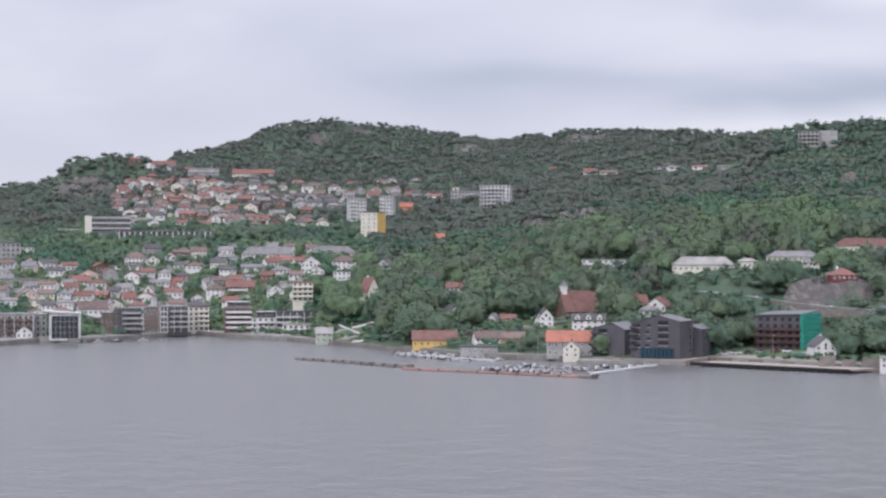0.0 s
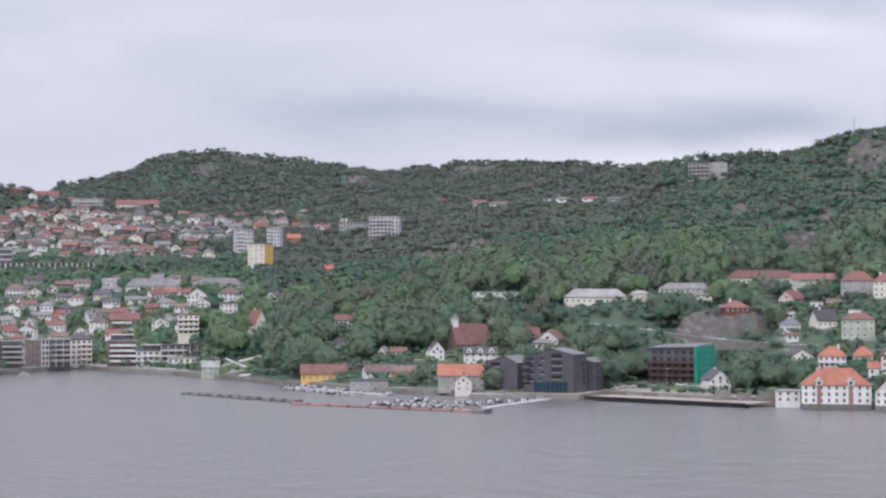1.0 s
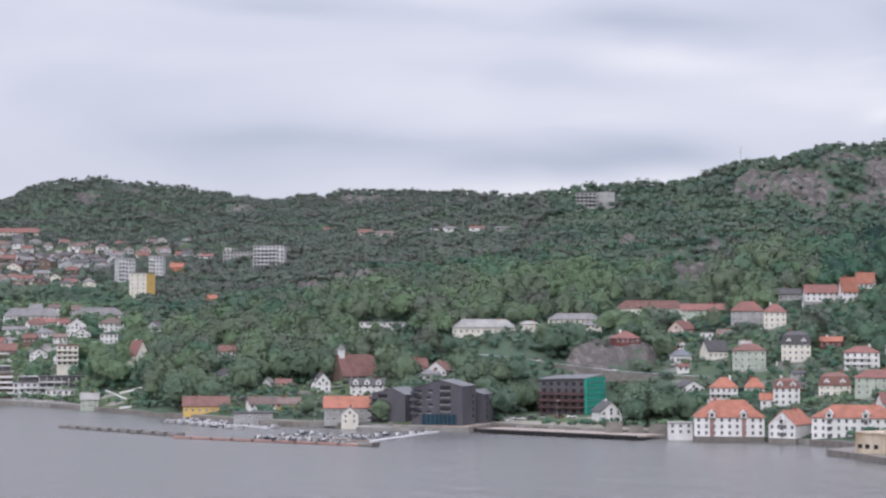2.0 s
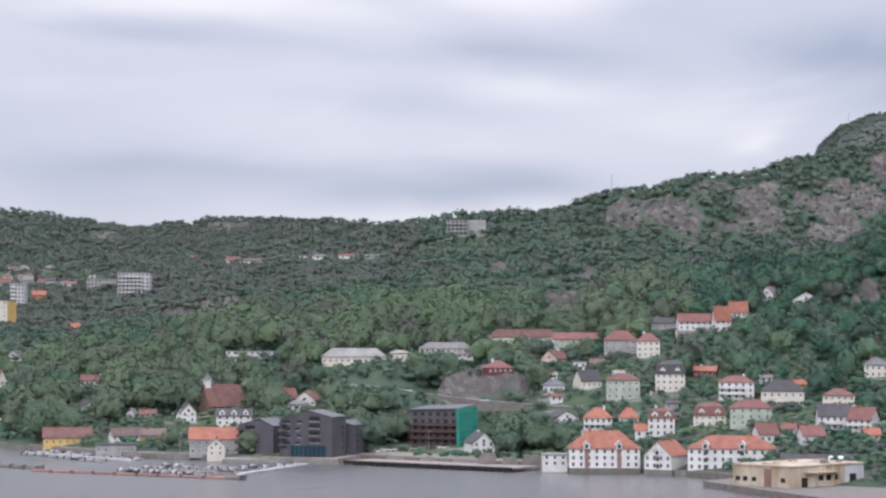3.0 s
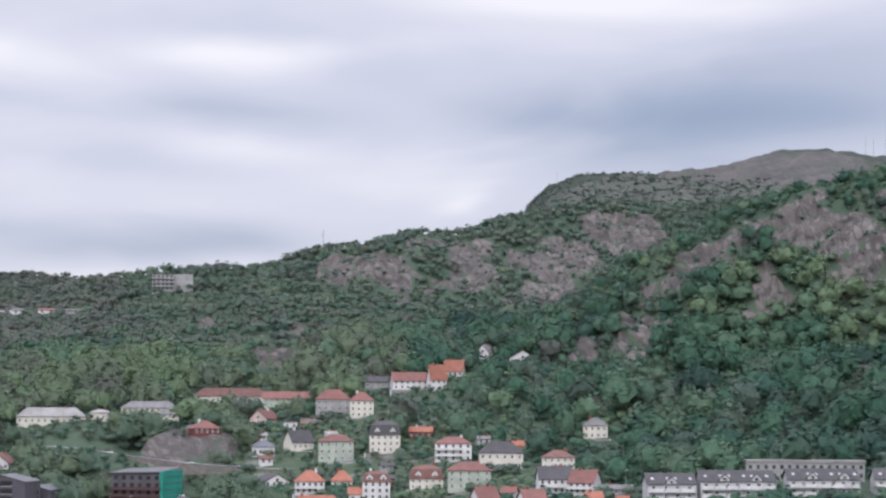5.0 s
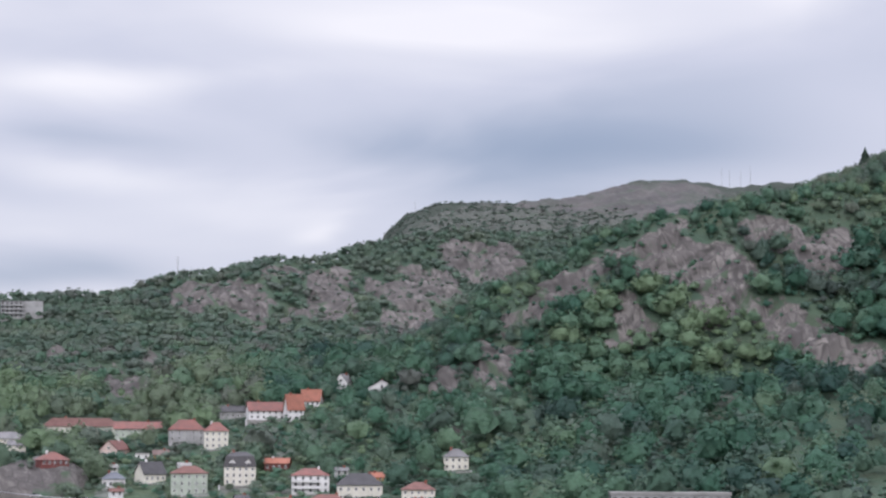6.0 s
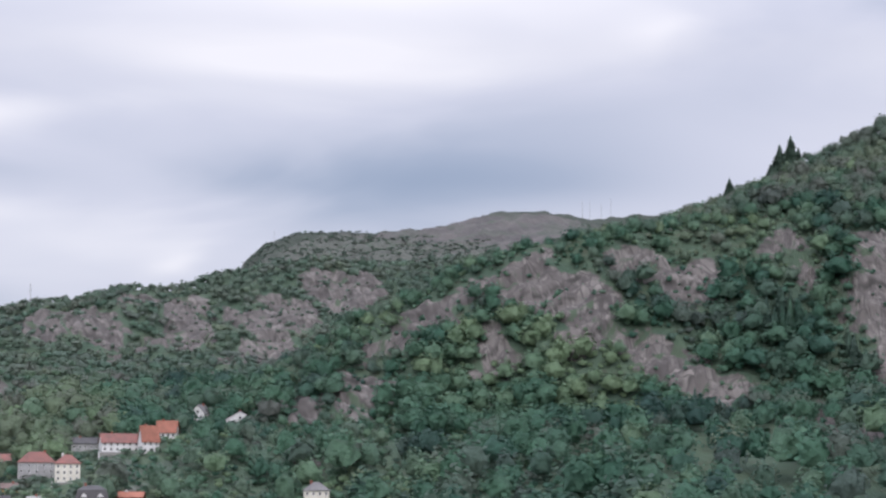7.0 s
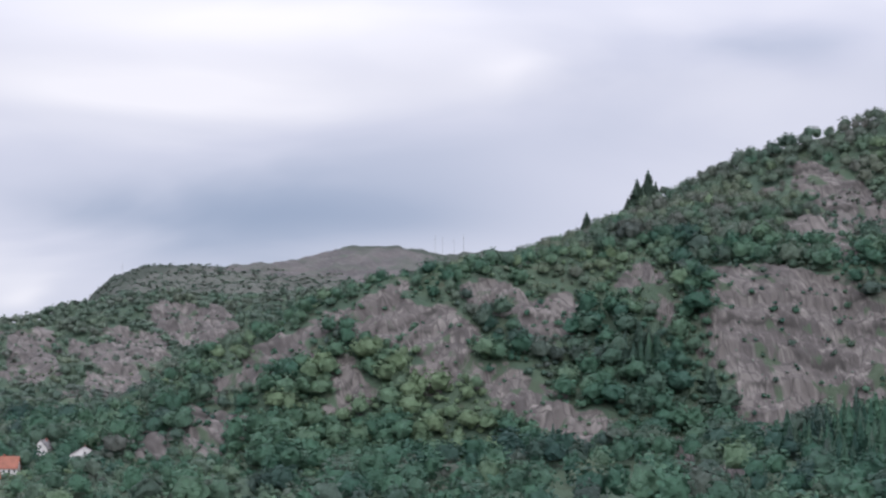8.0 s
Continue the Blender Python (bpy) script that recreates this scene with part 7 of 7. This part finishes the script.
def grow(seed, spacing, r0, r1, b0, b1, tall, open_land=1.0):
    """Places, heights and greens of a wood, thinned by rock, clearings and houses."""
    rng = np.random.RandomState(seed)
    b, d = scatter(rng, spacing, r0, r1, b0, b1)
    x, y = d * np.sin(np.radians(b)), d * np.cos(np.radians(b))
    shore = along(SHORE, b, 1)
    low = lie(x, y)[2]
    rock = rocky(b, d, low)
    town, share = zone(b, d, CLEARINGS)
    h = rng.uniform(0.7, 1.15, len(b)) * tall * (1 + 0.18 * waves(x, y, 70, 21)) * (1 + 0.25 * np.clip((1080 - d) / 80, 0, 1) * (b > 20))
    rough = rock + 0.08 * waves(x, y, 26, 22) * (rock > 0)
    steep = (ground(x * (1 + 4 / d), y * (1 + 4 / d)) - ground(x * (1 - 4 / d), y * (1 - 4 / d))) / 8
    bush = (rough > 0.05) & (steep > 0.12)
    h = np.where(bush, np.minimum(h * rng.uniform(0.2, 0.5, len(b)), 5.0), h)
    h = h * np.where(zone(b, d, [(21.0, 1088, 1.7, 34, 1), (18.6, 1390, 1.0, 60, 1), (12.7, 1200, 0.7, 40, 1)])[0] > 0, 0.5, 1.0)
    brow = (np.abs(d - along(BROW, b, 1) - 8) < 34) & (b > 19) & (b < 33)
    h = h * np.where(brow, 0.68, 1.0)
    lot = rng.uniform(0, 1, len(b))
    for k in (0.95, 0.65, 0.4):
        over = (rocky(b, d, low + h * k) > 0.22) & (d > 1000) & (lot > 0.3) & (zone(b, d, [(25.8, 1104, 3.2, 34, 1)])[0] == 0)
        h = np.where(over, np.maximum(h * (k - 0.12), 3.0), h)
    ledge = waves(np.radians(b) * d, 2.2 * d, 34, 25) > 0.22
    ok = (d > shore + 9) & ~(bush & (lot > np.where(ledge, 0.7, 0.25) + 0.15 * (d > 1300))) & ~((town > 0) & (lot < open_land * share * np.clip(town * 5, 0, 1)))
    b, d, x, y, h = b[ok], d[ok], x[ok], y[ok], h[ok]
    z = ground(x, y)
    seen = overlooked(b, d, z, h) | (rng.uniform(0, 1, len(b)) < 0.05)
    free, tall_before = clear_of_houses(x, y, z, h)
    h = np.where(tall_before, np.minimum(h * 0.4, 3.0), h)
    ok = seen & free & (z > 1.0)
    b, d, x, y, z, h = b[ok], d[ok], x[ok], y[ok], z[ok] - 0.3, h[ok]
    tint = 0.40 + 0.22 * waves(x, y, 95, 23) + 0.17 * waves(x, y, 33, 24) + 0.16 * (d < 1260) * waves(x, y, 24, 27) + rng.normal(size=len(b)) * np.where(d < 1260, 0.10, 0.035)
    tint += 0.9 * np.minimum(zone(b, d, [(25.8, 1116, 3.6, 52, 1), (8.9, 1225, 1.5, 55, 1), (9.1, 1290, 1.1, 45, 1)])[0], 0.5) - 0.08 * np.clip((1090 - d) / 60, 0, 1) * np.clip((b - 22) / 4, 0, 1) + 0.1 * ((d < 1060) & (b < 23))
    crest = (np.abs(d - along(BROW, b, 1) - 8) < 34) & (b > 19) & (b < 33)
    tint += 0.28 * crest
    lush = zone(b, d, [(25.8, 1112, 3.8, 56, 1), (8.9, 1225, 2.0, 80, 1)])[0] > 0
    # woods beyond 1250 m greyed: distance haze put into the leaf colour
    grey_haze = np.where((b < 9) & (d > 1400), 0.75, np.where(d > 1250, 0.46, 0.08)) + np.where(d > 1400, 0.22, 0.34) * waves(x, y, 58, 26) + rng.normal(size=len(b)) * np.where(d > 1400, 0.05, 0.12)
    belt = (b < -2) & (d < 1530)
    park = (b < 16) & (d < 1240)
    grey_haze, tint = grey_haze + 0.2 * park, tint + 0.1 * park
    grey_haze, tint = np.clip(grey_haze - 0.4 * lush - 0.45 * belt, 0, 1), tint + 0.2 * belt
    return rng, b, d, x, y, z, h, np.stack([tint, grey_haze], 1)


def shades(tint, shift):
    """Greens from dark to light, and how much leaf grey and painted distance haze is in them."""
    return np.stack([np.clip(tint[:, 0] + shift, 0, 1), tint[:, 1]], 1)


def plant(name, label, templates, seed, spacing, r0, r1, b0, b1, tall, shift, wide=1.0, choose=None, open_land=1.0):
    rng, b, d, x, y, z, h, tint = grow(seed, spacing, r0, r1, b0, b1, tall, open_land)
    if choose is not None:
        ok = choose(b, d, x, y, z)
        b, d, x, y, z, h, tint = b[ok], d[ok], x[ok], y[ok], z[ok], h[ok], tint[ok]
    ob = wood_mesh(name, templates, b, x, y, z, h, shades(tint, shift), wide * rng.uniform(0.85, 1.2, len(b)), rng)
    return tagged(ob, label, "trees", kind="stuff")


def spruce_stand(b, d, x, y, z):
    """Where dark spruce grows among the broadleaves."""
    return (0.35 * waves(x, y, 60, 41) + 1.6 * zone(b, d, [(36.9, 1080, 2.4, 75, 1), (32.2, 1160, 0.9, 28, 1), (33.6, 1146, 0.6, 22, 1), (29.9, 1098, 0.8, 20, 1)])[0] - 3.0 * (rocky(*lie(x, y)[:3]) > 0)) > 0.62


def open_wood(b, d, x, y, z):
    thin = (b > 30) & (d < 900) & (waves(x, y, 40, 47) < 0.35)
    return ~spruce_stand(b, d, x, y, z) & ~thin


plant("lower_wood", "dense green broadleaf wood on the lower slopes", NEAR_BROAD, 101, 8.9, 1075, 1260, 16.0, 45.0, 13.8, 0.0, 1.48, open_wood)
plant("foot_wood", "tall full-crowned green trees at the foot of the hill", NEAR_BROAD, 112, 17.0, 760, 1075, 16.0, 45.0, 14.5, 0.03, 1.3, open_wood)
plant("undergrowth", "low bushes and saplings on the steep slope below the cliffs", FAR_BROAD, 109, 4.6, 1085, 1330, 18.0, 40.0, 5.0, 0.0, 1.7)
plant("spruce_wood", "dark green spruces standing among the broadleaf wood", NEAR_SPRUCE, 102, 6.6, 900, 1260, 16.0, 45.0, 17.0, -0.1, 1.15, spruce_stand)
plant("hill_wood", "dense mixed wood climbing to the hilltop", NEAR_BROAD, 110, 7.6, 1262, 1440, 28.0, 43.0, 9.0, 0.32, 1.4)
plant("middle_wood", "dark mixed wood on the steep middle slope", FAR_BROAD, 105, 7.2, 1260, 1720, -14.0, 28.0, 6.4, 0.18, 2.0)
plant("upper_wood", "dark grey-green wood below the ridge", FAR_BROAD, 106, 7.6, 1720, 2380, -14.0, 23.0, 5.4, 0.06, 2.2)
plant("fell_scrub", "low scrub among bare rock on the far fell", FAR_BROAD, 107, 9.0, 2380, 3100, 18.0, 31.0, 2.5, 0.0, 4.2, lambda b, d, x, y, z: moorland(b, x, y, z) > 0)
plant("garden_shrubs", "shrubs and hedges in the gardens by the shore", FAR_BROAD, 108, 6.1, 715, 1130, -4.5, 27.0, 4.2, 0.12, 2.1, lambda b, d, x, y, z: zone(b, d, [(9.2, 925, 1.9, 38, 1)])[0] == 0, 0.35)
plant("hill_town_trees", "dark garden trees between the houses of the upper town", FAR_BROAD, 111, 8.6, 1590, 1890, -9.2, 0.5, 6.5, 0.0, 1.3, None, 0.15)
plant("town_trees", "garden trees and hedges between the town houses", FAR_BROAD, 104, 5.6, 1120, 1480, -14.0, -3.0, 6.0, 0.22, 1.4, None, 0.5)


def shore_trees():
    """The trees round the houses by the shore: the nearest as trees of their own, the rest as a wood."""
    rng, b, d, x, y, z, h, tint = grow(103, 10.2, 870, 1260, -4.5, 16.0, 15.5)
    order = np.argsort(d)
    single, rest = order[:250], order[250:]
    tagged(wood_mesh("park_wood", NEAR_BROAD, b[rest], x[rest], y[rest], z[rest], h[rest], shades(tint[rest], 0.58), 1.32 * rng.uniform(0.85, 1.2, len(rest)), rng),
           "leafy green trees between the houses by the shore", "trees", kind="stuff")
    crowns, trunks = [], []
    for i in range(10):
        p, nv, t, q = broadleaf(211 + i, 14 + i % 4, 240, 0.038)
        crowns.append(raw_mesh("crown", p, nv, t, q, LEAF))
        trunks.append(trunk_shape(np.random.RandomState(i), 1.0).data("trunk", BARK))
    words = ["young leafy broadleaf tree near the shore", "leafy green broadleaf tree near the shore", "tall broad-crowned leafy tree near the shore"]
    for i in single:
        k = rng.randint(10)
        ob = thing("tree", pose(x[i], y[i], z[i], 0, 0, rng.uniform(-40, 40)), words[0 if h[i] < 9 else 1 if h[i] < 12 else 2], "tree", "trees by the shore")
        wide = h[i] * 1.46 * rng.uniform(0.85, 1.15)
        ob.scale = (wide, wide, h[i])
        part("crown", crowns[k], None, ob)
        part("trunk", trunks[k], None, ob)


shore_trees()


def lone_spruce(b, d, tall):
    x, y = at(b + 0.12, d)
    ob = thing("spruce_tree", pose(x, y, ground_at(x, y)), "tall dark spruce standing on the skyline", "tree", "skyline spruces")
    p, nv, t, q = conifer(int(b * 100), 18, 30, 0.33)
    part("crown", raw_mesh("crown", p * np.array([tall * 1.25, tall * 1.25, tall]), nv, t, q, FOREST_LEAF, np.tile((0.42, 0.4), (len(p), 1))), None, ob)
    part("trunk", Shape().tube((0, 0, -1), (0, 0, tall * 0.9), 0.3, 6, 0.05), BARK, ob)


for b, d, tall in ((32.24, 1393, 17), (32.48, 1396, 24), (32.76, 1400, 24), (32.62, 1390, 16), (32.95, 1402, 14), (31.22, 1392, 18), (32.08, 1388, 11), (32.36, 1388, 13)):
    lone_spruce(b, d, tall)
